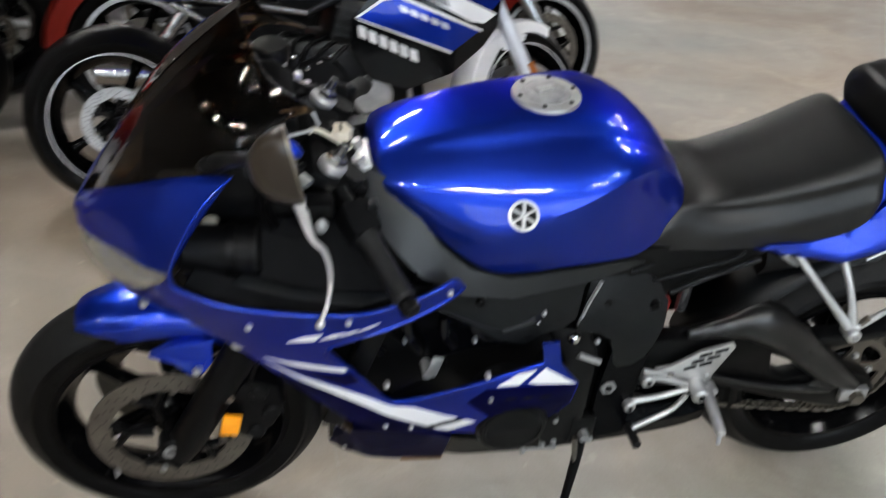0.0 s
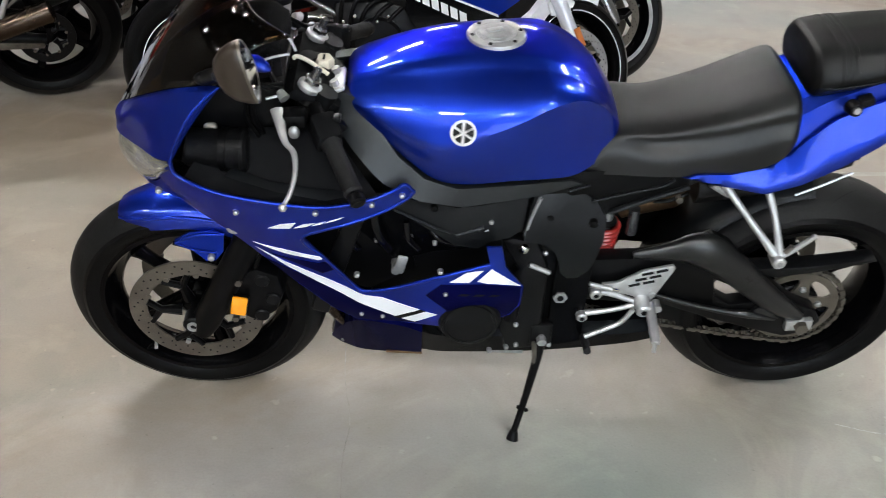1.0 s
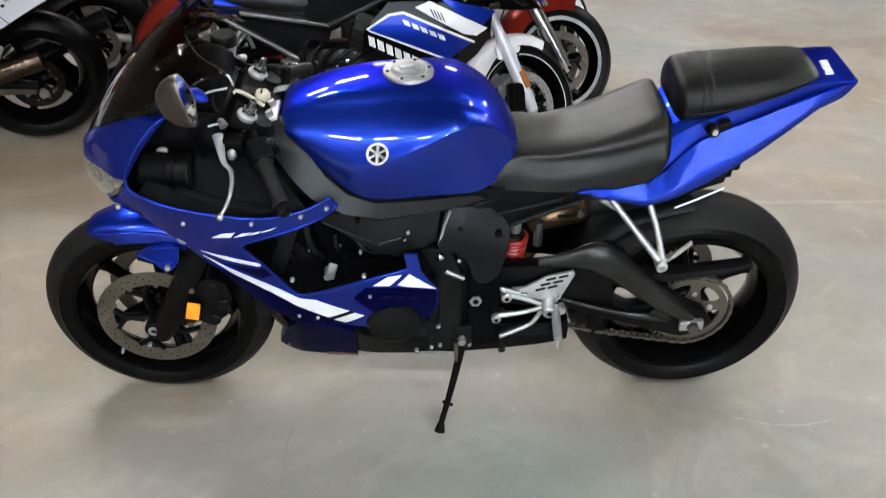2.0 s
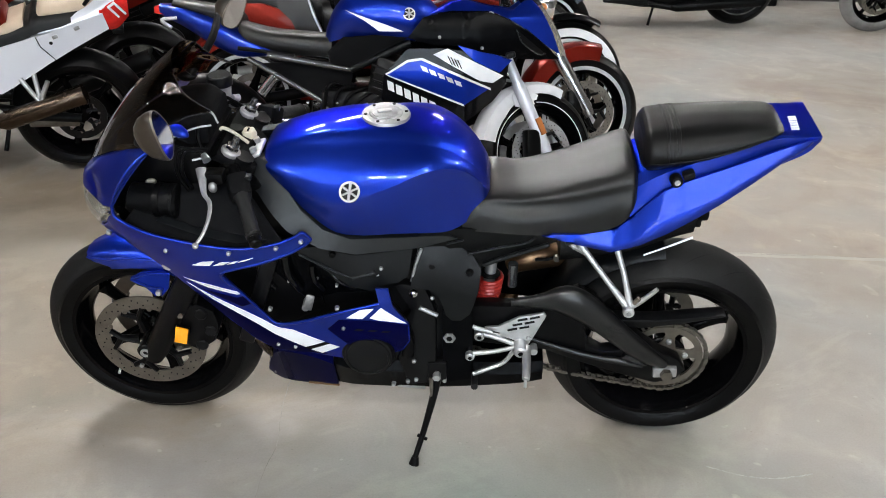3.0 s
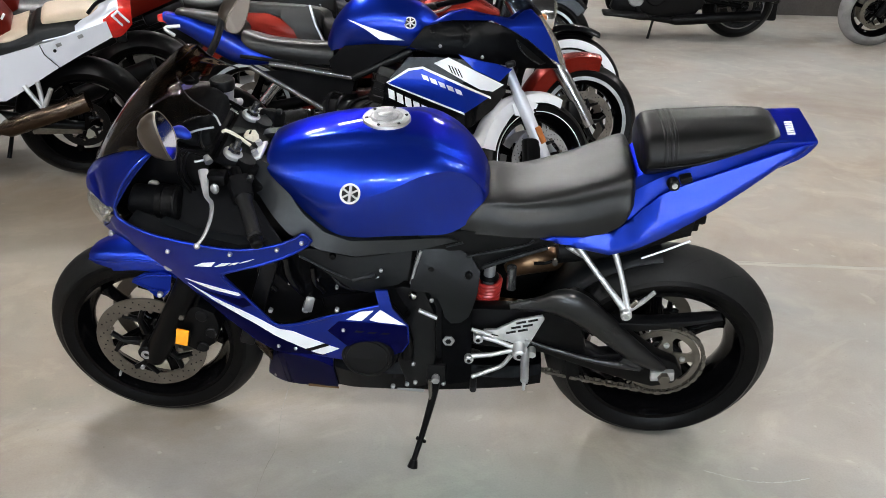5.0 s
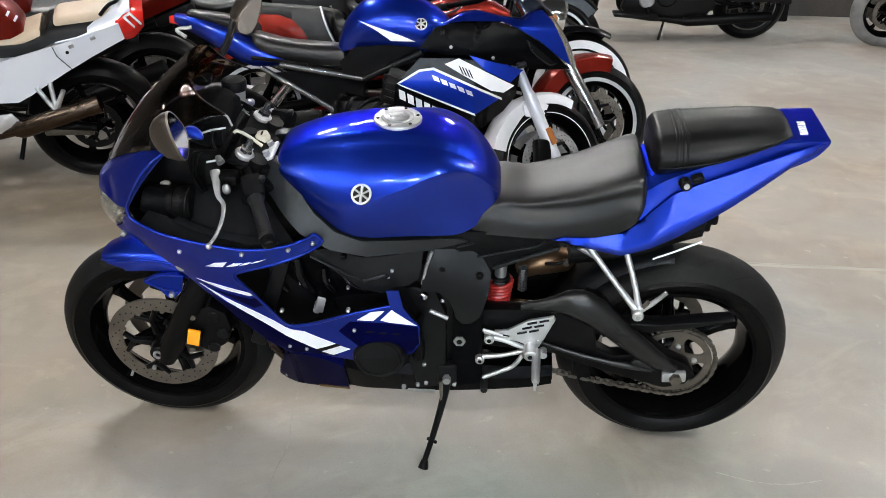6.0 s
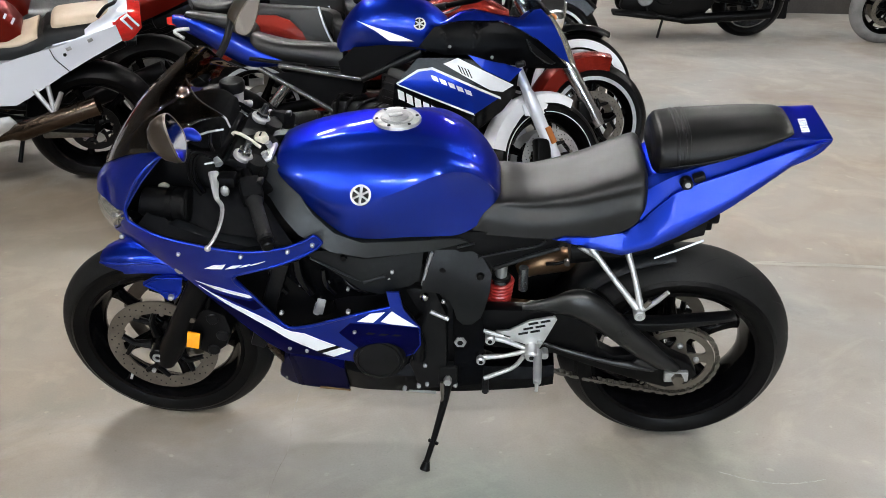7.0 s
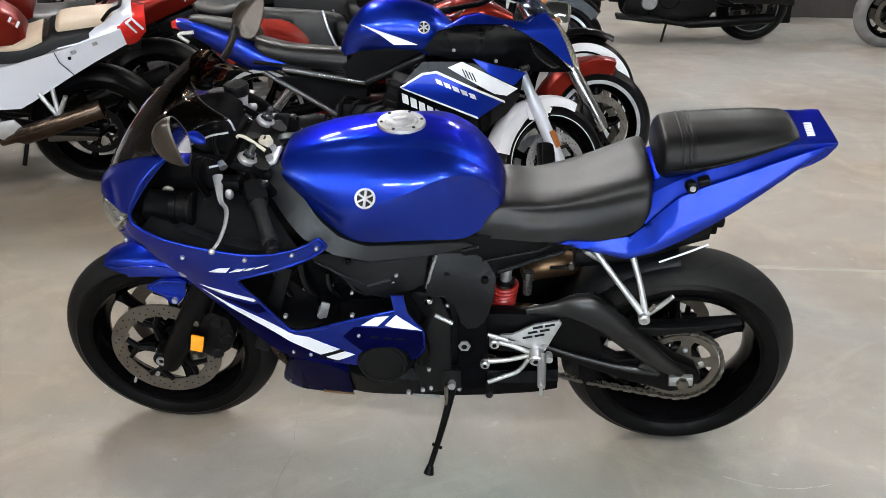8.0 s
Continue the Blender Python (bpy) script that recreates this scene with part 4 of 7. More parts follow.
part("inner_trim", drape([(-0.535, 0.800), (-0.44, 0.775), (-0.35, 0.757), (-0.285, 0.757), (-0.36, 0.769), (-0.45, 0.785), (-0.52, 0.806)], field([(-0.53, 0.80, -0.225), (-0.4, 0.77, -0.238), (-0.28, 0.757, -0.222), (-0.45, 0.80, -0.20)]), 0.003, 0.004, 0.02, None, 0, True), SATIN, inner, "grey inner lip", 60)
duct = part("air_duct", tube([(-0.610, -0.175, 0.828), (-0.602, -0.175, 0.826), (-0.545, -0.178, 0.823), (-0.54, -0.178, 0.823), (-0.498, -0.180, 0.822), (-0.493, -0.180, 0.822)], [0.030, 0.036, 0.037, 0.040, 0.040, 0.034], 26), PLASTIC, fairing, "black round air duct")
part("duct_band", tube([(-0.542, -0.178, 0.823), (-0.528, -0.179, 0.823)], 0.0415, 26), FRAMEB, duct)
part("duct_band", tube([(-0.512, -0.179, 0.8225), (-0.502, -0.180, 0.822)], 0.0412, 26), FRAMEB, duct)
part("reservoir_bulb", ball((-0.566, -0.140, 0.846), 0.0125, None, (1.1, 0.9, 0.75)), BEIGE, fairing, "pale rubber bulb")
part("nose_inner", plate([(-0.69, 0.79), (-0.62, 0.89), (-0.50, 0.945), (-0.43, 0.91), (-0.43, 0.67), (-0.58, 0.65), (-0.65, 0.69)], -0.13, 0.13, None, 0.01), FRAMEB, fairing, "black meter bracket")
part("meter_cover", loft([(-0.66, [(0, 0.925), (0.05, 0.92), (0.08, 0.90), (0.085, 0.88)]), (-0.56, [(0, 0.985), (0.07, 0.98), (0.105, 0.955), (0.11, 0.92)]), (-0.47, [(0, 1.005), (0.07, 1.0), (0.10, 0.975), (0.105, 0.93)]), (-0.43, [(0, 0.985), (0.06, 0.982), (0.09, 0.965), (0.095, 0.93)])], 14, 12), MATTE, fairing, "black instrument cover", 60)

# ---- belly pan
PAN = [(-0.382, [(0, 0.168), (0.008, 0.165), (0.015, 0.158), (0.012, 0.148), (0, 0.145)]), (-0.350, [(0, 0.285), (0.07, 0.28), (0.085, 0.262), (0.05, 0.164), (0, 0.152)]), (-0.30, [(0, 0.385), (0.16, 0.383), (0.168, 0.36), (0.095, 0.190), (0, 0.166)]), (-0.215, [(0, 0.392), (0.178, 0.388), (0.184, 0.36), (0.115, 0.201), (0, 0.176)]), (-0.165, [(0, 0.36), (0.165, 0.352), (0.172, 0.325), (0.120, 0.206), (0, 0.182)])]
part("belly_pan", loft([(x, [(y * 0.95, z + (0.004 if z < 0.25 else -0.006)) for y, z in p]) for x, p in PAN] + [(-0.10, [(0, 0.33), (0.145, 0.325), (0.16, 0.30), (0.125, 0.212), (0, 0.187)]), (0.10, [(0, 0.32), (0.13, 0.315), (0.15, 0.29), (0.130, 0.220), (0, 0.199)]), (0.30, [(0, 0.31), (0.115, 0.305), (0.135, 0.28), (0.124, 0.236), (0, 0.213)]), (0.385, [(0, 0.305), (0.10, 0.302), (0.118, 0.28), (0.114, 0.247), (0, 0.221)])], 40, 18, None, 4), BELLY, bike, "dark belly pan", 30)
part("belly_nose", loft(PAN, 24, 18, None, 4), DEEP, bike, "dark blue belly nose", 30)
part("radiator_shroud", mirrored(plate([(-0.47, 0.62), (-0.40, 0.70), (-0.22, 0.70), (-0.18, 0.50), (-0.28, 0.44), (-0.40, 0.48)], -0.150, -0.142, None, 0.002)), FRAMEB, fairing, "black inner shroud")
part("belly_scrape", box((-0.205, -0.118, 0.204), (0.085, 0.005, 0.007), None, 0.002, pose(0, 0, 0, 0, 4)), BRONZE, bike, "scraped bare edge")
part("belly_scrape", box((0.035, -0.128, 0.218), (0.075, 0.006, 0.013), None, 0.002, pose(0, 0, 0, 0, 4)), CAST, bike, "scraped bare edge")
part("belly_rivet", disc((-0.352, -0.045, 0.180), (-0.352, -0.055, 0.178), 0.005, 10), CAST, bike)


# ---- frame, covers and engine
SPAR = field([(-0.36, 0.87, -0.075), (-0.28, 0.92, -0.085), (-0.24, 0.84, -0.138), (-0.18, 0.76, -0.172), (-0.10, 0.73, -0.178), (0.06, 0.74, -0.160), (0.20, 0.73, -0.135), (0.38, 0.74, -0.125), (0.2, 0.64, -0.135), (-0.2, 0.70, -0.202), (-0.30, 0.77, -0.175), (-0.09, 0.69, -0.184), (0.05, 0.70, -0.162)])
frame_ = part("frame", drape([(-0.39, 0.865), (-0.335, 0.89), (-0.297, 0.885), (-0.262, 0.855), (-0.215, 0.795), (-0.165, 0.752), (-0.10, 0.730), (0.0, 0.730), (0.08, 0.732), (0.13, 0.728), (0.15, 0.718), (0.06, 0.700), (-0.09, 0.690), (-0.175, 0.712), (-0.245, 0.750), (-0.32, 0.82), (-0.39, 0.85)], SPAR, 0.03, 0, 0.022, None, 0, True), SPARM, bike, "satin grey frame spar", 50)
part("seat_rail_cover", drape([(0.06, 0.745), (0.16, 0.742), (0.25, 0.735), (0.345, 0.735), (0.40, 0.715), (0.36, 0.690), (0.29, 0.664), (0.21, 0.628), (0.18, 0.65), (0.12, 0.695), (0.06, 0.700)], SPAR, 0.02, -0.006, 0.02, None, 0, True), PLASTIC, frame_, "black seat rail cover", 50)
part("seat_rail", mirrored(tube([(0.215, -0.137, 0.640), (0.29, -0.135, 0.672), (0.37, -0.135, 0.705)], 0.006, 8, 10)), SATIN, frame_)
part("seat_rail", mirrored(tube([(0.175, -0.140, 0.672), (0.25, -0.138, 0.692), (0.315, -0.136, 0.708), (0.335, -0.136, 0.724)], 0.0035, 8, 12)), SATIN, frame_)
part("rail_joint", mirrored(tube([(0.125, -0.150, 0.706), (0.165, -0.147, 0.717)], 0.003, 8)), SATIN, frame_)
part("head_tube", disc((-0.352, 0, 0.90), (-0.42, 0, 0.76), 0.045, 24, None, None, 0.006), FRAMEB, frame_)
part("upper_frame", mirrored(plate([(-0.40, 0.82), (-0.34, 0.855), (-0.24, 0.80), (-0.10, 0.72), (0.10, 0.70), (0.10, 0.62), (-0.15, 0.62), (-0.32, 0.72)], -0.125, -0.075, None, 0.01)), FRAMEB, frame_)
COVERY = field([(-0.24, 0.70, -0.182), (-0.1, 0.684, -0.178), (0.04, 0.69, -0.155), (0.03, 0.63, -0.172), (0.03, 0.61, -0.172), (-0.08, 0.63, -0.190), (-0.14, 0.56, -0.182), (-0.36, 0.6, -0.165), (-0.28, 0.5, -0.165)])
cover = part("air_scoop_cover", drape([(-0.238, 0.700), (-0.19, 0.706), (-0.10, 0.684), (-0.02, 0.690), (0.045, 0.695), (0.034, 0.622), (0.010, 0.606), (-0.03, 0.602), (-0.055, 0.586), (-0.105, 0.598), (-0.165, 0.642), (-0.222, 0.682)], COVERY, 0.006, 0, 0.014, None, 0, True), SATIN, bike, "satin black side cover with small slots", 50)
# added black sheet that stands in for the shade inside the engine opening
inner_side = part("engine_side", drape([(-0.39, 0.655), (-0.31, 0.688), (-0.225, 0.690), (-0.15, 0.650), (-0.09, 0.605), (-0.05, 0.600), (-0.06, 0.570), (-0.14, 0.556), (-0.225, 0.52), (-0.285, 0.50), (-0.36, 0.60)], (lambda x, z: COVERY(x, z) + 0.022), 0.006, 0, 0.02, None, 0, True), BELLY, bike, "black engine side in deep shade", 50)
for k, (xa, za, xb, zb, r_) in enumerate(((-0.335, 0.640, -0.300, 0.555, 0.009), (-0.265, 0.665, -0.235, 0.560, 0.011), (-0.20, 0.640, -0.175, 0.566, 0.007), (-0.150, 0.620, -0.095, 0.580, 0.006))):
    part("hose", tube([(xa, COVERY(xa, za) + 0.016, za), ((xa + xb) / 2 - 0.008, COVERY((xa + xb) / 2, (za + zb) / 2) + 0.010, (za + zb) / 2), (xb, COVERY(xb, zb) + 0.016, zb)], r_, 10, 12), BLACKP, inner_side, "black hose")
for x_, z_, r_ in ((-0.318, 0.632, 0.0035), (-0.262, 0.585, 0.004), (-0.19, 0.600, 0.0032), (-0.142, 0.585, 0.0045)):
    bolt(inner_side, (x_, COVERY(x_, z_) + 0.014, z_), r_, CAST)
part("cover_slot", mirrored(tube([(-0.10, -0.186, 0.622), (-0.045, -0.184, 0.640)], 0.006, 8)), SPARM, cover)
part("cover_slot", mirrored(tube([(-0.085, -0.184, 0.610), (-0.035, -0.182, 0.632)], 0.003, 8)), CAST, cover)
part("cover_ridge", mirrored(tube([(-0.225, -0.184, 0.685), (-0.14, -0.187, 0.640), (-0.09, -0.186, 0.618)], 0.003, 6)), SATIN, cover)
bolt(cover, (-0.145, -0.184, 0.688), 0.008, FRAMEB)
bolt(cover, (-0.03, -0.180, 0.650), 0.005, CAST)
PIVOTY = field([(0.06, 0.70, -0.136), (0.15, 0.694, -0.130), (0.20, 0.65, -0.138), (0.09, 0.655, -0.158), (0.05, 0.62, -0.168), (0.20, 0.60, -0.160), (0.12, 0.54, -0.166), (0.19, 0.52, -0.163), (0.14, 0.42, -0.150), (0.14, 0.26, -0.146)])
pivot = part("frame_cover", drape([(0.060, 0.702), (0.105, 0.706), (0.15, 0.694), (0.188, 0.668), (0.210, 0.632), (0.206, 0.585), (0.196, 0.540), (0.186, 0.505), (0.165, 0.482), (0.142, 0.480), (0.126, 0.50), (0.118, 0.535), (0.108, 0.562), (0.084, 0.584), (0.04, 0.594), (0.045, 0.64)], PIVOTY, 0.02, 0.004, 0.016, None, 0, True), SATIN, bike, "satin black swingarm pivot cover", 50)
# lower run of the same cover; darker black stands in for its downward-facing shade
part("lower_cover", drape([(0.118, 0.541), (0.193, 0.541), (0.193, 0.47), (0.196, 0.40), (0.198, 0.270), (0.122, 0.258), (0.118, 0.42)], PIVOTY, 0.02, 0.0035, 0.02, None, 0, True), BELLY, pivot, "lower pivot cover with its shade put in as a darker black", 50)
part("cover_seam", mirrored(tube([(0.066, -0.168, 0.702), (0.052, -0.168, 0.655), (0.042, -0.168, 0.605)], 0.004, 6)), CAST, pivot)
bolt(pivot, (0.090, -0.160, 0.643), 0.011, FRAMEB)
bolt(pivot, (0.182, -0.158, 0.628), 0.010, FRAMEB)
bolt(pivot, (0.112, -0.158, 0.585), 0.014, SATIN)
part("pivot_bolt", disc((0.136, -0.14, 0.418), (0.136, -0.160, 0.418), 0.016, 6), CAST, pivot, "bare steel pivot bolt")
part("pivot_socket", disc((0.136, -0.158, 0.418), (0.136, -0.1615, 0.418), 0.008, 6), FRAMEB, pivot)
engine = part("engine", plate([(-0.33, 0.60), (-0.05, 0.66), (0.16, 0.62), (0.18, 0.30), (-0.02, 0.24), (-0.25, 0.30)], -0.13, 0.13, None, 0.02), ENGINE, bike, "black engine block")
part("gearbox_cover", plate([(0.022, 0.585), (0.075, 0.572), (0.102, 0.50), (0.104, 0.26), (0.03, 0.245), (0.005, 0.33), (-0.01, 0.42), (0.036, 0.50), (-0.005, 0.58)], -0.156, -0.11, None, 0.008), ENGINE, engine, "black gearbox cover")
gen = part("generator_cover", tube([(-0.066, -0.12, 0.410), (-0.066, -0.216, 0.410), (-0.066, -0.228, 0.410), (-0.066, -0.232, 0.410), (-0.066, -0.230, 0.410)], [0.068, 0.067, 0.062, 0.050, 0.044], 40), ENGINE, engine, "round black generator cover")
part("cover_ridge", revolve([(0.050, -0.001), (0.058, 0.002), (0.056, -0.004), (0.052, -0.005)], -0.066, 0.410, 40, None, True, -0.229), ENGINE, gen)
part("cover_rim", tube([(-0.066, -0.185, 0.408), (-0.066, -0.200, 0.408)], [0.082, 0.076], 40), FRAMEB, gen)
for a in (20, 100, 190, 280):
    bolt(gen, (-0.066 + 0.074 * math.cos(radians(a)), -0.2, 0.408 + 0.074 * math.sin(radians(a))), 0.005, FRAMEB)
part("water_hose", tube([(-0.02, -0.20, 0.56), (0.01, -0.185, 0.50), (0.03, -0.165, 0.42), (0.03, -0.16, 0.36)], 0.016, 12, 16), FRAMEB, engine)
part("lug", tube([(-0.222, -0.14, 0.518), (-0.222, -0.184, 0.520)], [0.010, 0.009], 16), CAST, engine, "bare alloy mounting lug")
part("lug_arm", box((-0.212, -0.182, 0.538), (0.022, 0.006, 0.048), None, 0.004, pose(0, 0, 0, 0, 15)), CAST, engine)
part("shift_joint", ball((0.045, -0.155, 0.560), 0.013), CHROME, engine, "bright linkage joint")
part("shift_joint", ball((0.092, -0.155, 0.545), 0.006), CAST, engine)
part("linkage_rod", tube([(0.060, -0.158, 0.515), (0.105, -0.158, 0.492)], 0.006, 10), ALU, engine)
part("linkage_rod", tube([(0.195, -0.160, 0.462), (0.245, -0.160, 0.446)], 0.005, 10), ALU, engine)
for p in ((0.028, 0.262), (0.05, 0.27), (0.045, 0.335), (0.125, 0.27), (-0.01, 0.25)):
    bolt(engine, (p[0], -0.158, p[1]), 0.006, CAST)
part("sump", box((0.02, 0, 0.235), (0.30, 0.2, 0.06), None, 0.012), CAST, engine)
part("radiator", box((-0.345, 0, 0.52), (0.04, 0.34, 0.28), None, 0.006, pose(0, 0, 0, 0, 18)), ENGINE, bike, "black radiator core")
for k in range(4):
    y = -0.12 + 0.08 * k
    part("header_pipe", tube([(-0.30, y, 0.52), (-0.38, y * 0.8, 0.38), (-0.30, y * 0.6, 0.24), (-0.10, y * 0.5, 0.20)], 0.018, 12, 18), PIPE, engine)
part("air_box", box((-0.07, 0, 0.70), (0.36, 0.28, 0.10), None, 0.02), FRAMEB, bike)

# ---- shock, exhaust
shock = part("shock_body", tube([(0.226, -0.05, 0.40), (0.238, -0.05, 0.62)], 0.015, 16), CAST, bike, "silver shock absorber body")
bm = bmesh.new()
coil = [(0.228 + 0.029 * math.cos(a) + 0.008 * a / 40, -0.05 + 0.029 * math.sin(a), 0.476 + 0.066 * a / 40) for a in [i * 0.45 for i in range(90)]]
part("shock_spring", tube(coil, 0.0065, 8, 0, bm), REDSPRING, shock, "red coil spring")
part("spring_seat", disc((0.234, -0.05, 0.546), (0.2345, -0.05, 0.556), 0.026, 24, None, None, 0.003), FRAMEB, shock)
part("shock_reservoir", tube([(0.292, -0.06, 0.522), (0.291, -0.06, 0.590)], 0.0125, 18), GREYTUBE, shock, "grey shock reservoir")
pipe = part("exhaust_pipe", tube([(0.10, 0.05, 0.20), (0.22, 0.09, 0.24), (0.30, 0.12, 0.36), (0.38, 0.15, 0.43), (0.46, 0.165, 0.445)], 0.024, 14, 24), BRONZE, bike, "heat-tinted exhaust pipe")
part("silencer", tube([(0.45, 0.165, 0.45), (0.50, 0.175, 0.42), (0.74, 0.20, 0.41), (0.77, 0.20, 0.41)], [0.030, 0.050, 0.050, 0.038], 26), FRAMEB, pipe, "dark silencer")
part("heat_shield", tube([(0.285, 0.045, 0.500), (0.33, 0.05, 0.528), (0.38, 0.06, 0.535), (0.43, 0.08, 0.520)], [0.020, 0.034, 0.036, 0.030], 18, 20), BRONZE, pipe, "curved bronze heat shield")
part("shield_clamp", tube([(0.352, 0.012, 0.552), (0.385, 0.006, 0.560), (0.425, 0.012, 0.575)], 0.0045, 8, 10), FRAMEB, pipe)
part("shield_bolt", disc((0.405, 0.010, 0.566), (0.405, -0.006, 0.568), 0.008, 10), STEEL, pipe)

# ---- swingarm, chain and sprockets
swing = part("swingarm", mirrored(plate([(0.14, 0.50), (0.30, 0.505), (0.40, 0.53), (0.455, 0.560), (0.50, 0.535), (0.535, 0.490), (0.60, 0.435), (0.68, 0.372), (0.735, 0.345), (0.755, 0.312), (0.735, 0.278), (0.68, 0.262), (0.60, 0.285), (0.50, 0.318), (0.38, 0.365), (0.20, 0.382), (0.14, 0.40)], -0.128, -0.088, None, 0.006, 0,
                                          [(0.480, 0.442), (0.515, 0.425), (0.582, 0.374), (0.532, 0.366), (0.493, 0.390)])), FRAMEB, bike, "black box-section swingarm", 40)
bm = tube([(0.29, -0.118, 0.508), (0.37, -0.122, 0.522), (0.432, -0.126, 0.530), (0.500, -0.130, 0.490), (0.570, -0.134, 0.428), (0.640, -0.136, 0.370), (0.70, -0.134, 0.330)], [0.010, 0.024, 0.042, 0.038, 0.032, 0.026, 0.012], 20, 36)
for v in bm.verts:
    v.co.y = -0.124 + (v.co.y + 0.124) * 0.7
part("arm_brace", mirrored(bm), SHEEN, swing, "rounded satin upper brace", 70)
part("arm_blade", mirrored(tube([(0.345, -0.130, 0.404), (0.42, -0.134, 0.380), (0.52, -0.137, 0.354), (0.58, -0.138, 0.345), (0.64, -0.138, 0.330)], [0.004, 0.006, 0.007, 0.010, 0.004], 12, 24)), SHEEN, swing)
part("arm_fin", mirrored(plate([(0.575, 0.342), (0.592, 0.368), (0.612, 0.364), (0.652, 0.331), (0.60, 0.332)], -0.140, -0.126, None, 0.005)), SHEEN, swing)
adj = part("chain_adjuster", mirrored(box((0.700, -0.135, 0.312), (0.062, 0.016, 0.030), None, 0.003, pose(0, 0, 0, 0, -4))), CAST, swing, "alloy chain adjuster block")
part("axle_nut", disc((0.703, -0.140, 0.312), (0.703, -0.156, 0.312), 0.016, 6), STEEL, adj)
part("axle", disc((RX, -0.13, RZ), (RX, 0.13, RZ), 0.013, 16), STEEL, swing)
CH = -0.082
sprocket = part("sprocket", revolve([(0.086, -0.003), (0.103, -0.003), (0.103, 0.003), (0.086, 0.003)], RX, RZ, 64, None, True, CH), STEEL, rear, "steel rear sprocket")
bm = bmesh.new()
for i in range(46):
    a = 2 * math.pi * i / 46
    box((RX + 0.111 * math.cos(a), CH, RZ + 0.111 * math.sin(a)), (0.010, 0.005, 0.006), bm, 0, pose(0, 0, 0, 0, -math.degrees(a)))
part("tooth_ring", bm, STEEL, sprocket)
for i in range(5):
    a = 2 * math.pi * (i + 0.15) / 5
    ca, sa = math.cos(a), math.sin(a)
    arm = bmesh.new()
    rings(arm, [[(RX + r * ca - w_ * e * sa, CH + d_, RZ + r * sa + w_ * e * ca) for e, d_ in ((-1, -0.003), (1, -0.003), (1, 0.003), (-1, 0.003))] for r, w_ in ((0.030, 0.026), (0.052, 0.018), (0.070, 0.013), (0.080, 0.016), (0.088, 0.026))])
    part("sprocket_arm", arm, STEEL, sprocket)
    bolt(sprocket, (RX + 0.056 * ca, CH - 0.005, RZ + 0.056 * sa), 0.008, CAST)
part("sprocket_hub", disc((RX, CH + 0.004, RZ), (RX, -0.03, RZ), 0.058, 26, None, None, 0.004), FRAMEB, rear)
# chain: side plates and rollers along the two runs and round the rear sprocket
CX0, CZ0, r0, r1 = 0.165, 0.372, 0.042, 0.113
path = []
for i in range(33):
    f = i / 32
    path.append((CX0 + (RX - 0.02 - CX0) * f, CZ0 + r0 + (RZ + r1 - CZ0 - r0) * f))
for i in range(1, 26):
    a = math.pi / 2 - math.pi * i / 26
    path.append((RX + r1 * math.cos(a), RZ + r1 * math.sin(a)))
for i in range(33):
    f = i / 32
    path.append((RX + (CX0 - RX) * f, RZ - r1 + (CZ0 - r0 - RZ + r1) * f - 0.012 * math.sin(math.pi * f)))
bm = bmesh.new()
for i, ((xa, za), (xb, zb)) in enumerate(zip(path, path[1:])):
    ang = math.degrees(math.atan2(zb - za, xb - xa))
    o = 0.0075 if i % 2 else 0.0055
    for s in (-1, 1):
        box(((xa + xb) / 2, CH + s * o, (za + zb) / 2), (math.hypot(xb - xa, zb - za) * (1.15 if i % 2 else 0.75), 0.0022, 0.0098 if i % 2 else 0.0075), bm, 0, pose(0, 0, 0, 0, -ang))
    disc((xa, CH - 0.0095, za), (xa, CH + 0.0095, za), 0.0036, 8, bm)
part("chain", bm, CHAINM, bike, "oiled steel drive chain")
part("chain_guard", plate([(0.50, 0.490), (0.55, 0.472), (0.66, 0.475), (0.82, 0.498), (0.83, 0.494), (0.72, 0.465), (0.62, 0.446), (0.52, 0.462)], -0.125, -0.085, None, 0.003), PLASTIC, swing, "black chain guard")
# hugger over the rear tyre
hug = [(0.318, -0.085), (0.336, -0.075), (0.341, 0.0), (0.336, 0.075), (0.318, 0.085), (0.314, 0.082), (0.331, 0.072), (0.336, 0.0), (0.331, -0.072), (0.314, -0.082)]
part("hugger", revolve([(r + 0.006, y) for r, y in hug], RX, RZ, 24, None, True, 0, (97, 176)), SATIN, swing, "satin black tyre hugger", 60)
under = part("undertail", loft([(0.40, [(0, 0.705), (0.09, 0.70), (0.115, 0.67), (0.10, 0.635)]), (0.55, [(0, 0.72), (0.09, 0.71), (0.11, 0.68), (0.09, 0.655)]), (0.66, [(0, 0.77), (0.085, 0.765), (0.10, 0.735), (0.085, 0.700)]), (0.72, [(0, 0.80), (0.07, 0.795), (0.085, 0.76), (0.075, 0.715)])], 16, 12), PLASTIC, bike, "black undertail", 50)
part("undertail_edge", mirrored(tube([(0.60, -0.118, 0.672), (0.66, -0.110, 0.695), (0.715, -0.098, 0.715)], 0.0026, 6, 10)), SILVERP, under, "thin bright edge")
part("rear_lamp", box((0.735, -0.06, 0.765), (0.03, 0.045, 0.03), None, 0.008), FRAMEB, under, "small dark lamp under the tail")
part("lamp_arm", box((0.728, -0.055, 0.738), (0.02, 0.03, 0.03), None, 0.006), FRAMEB, under)

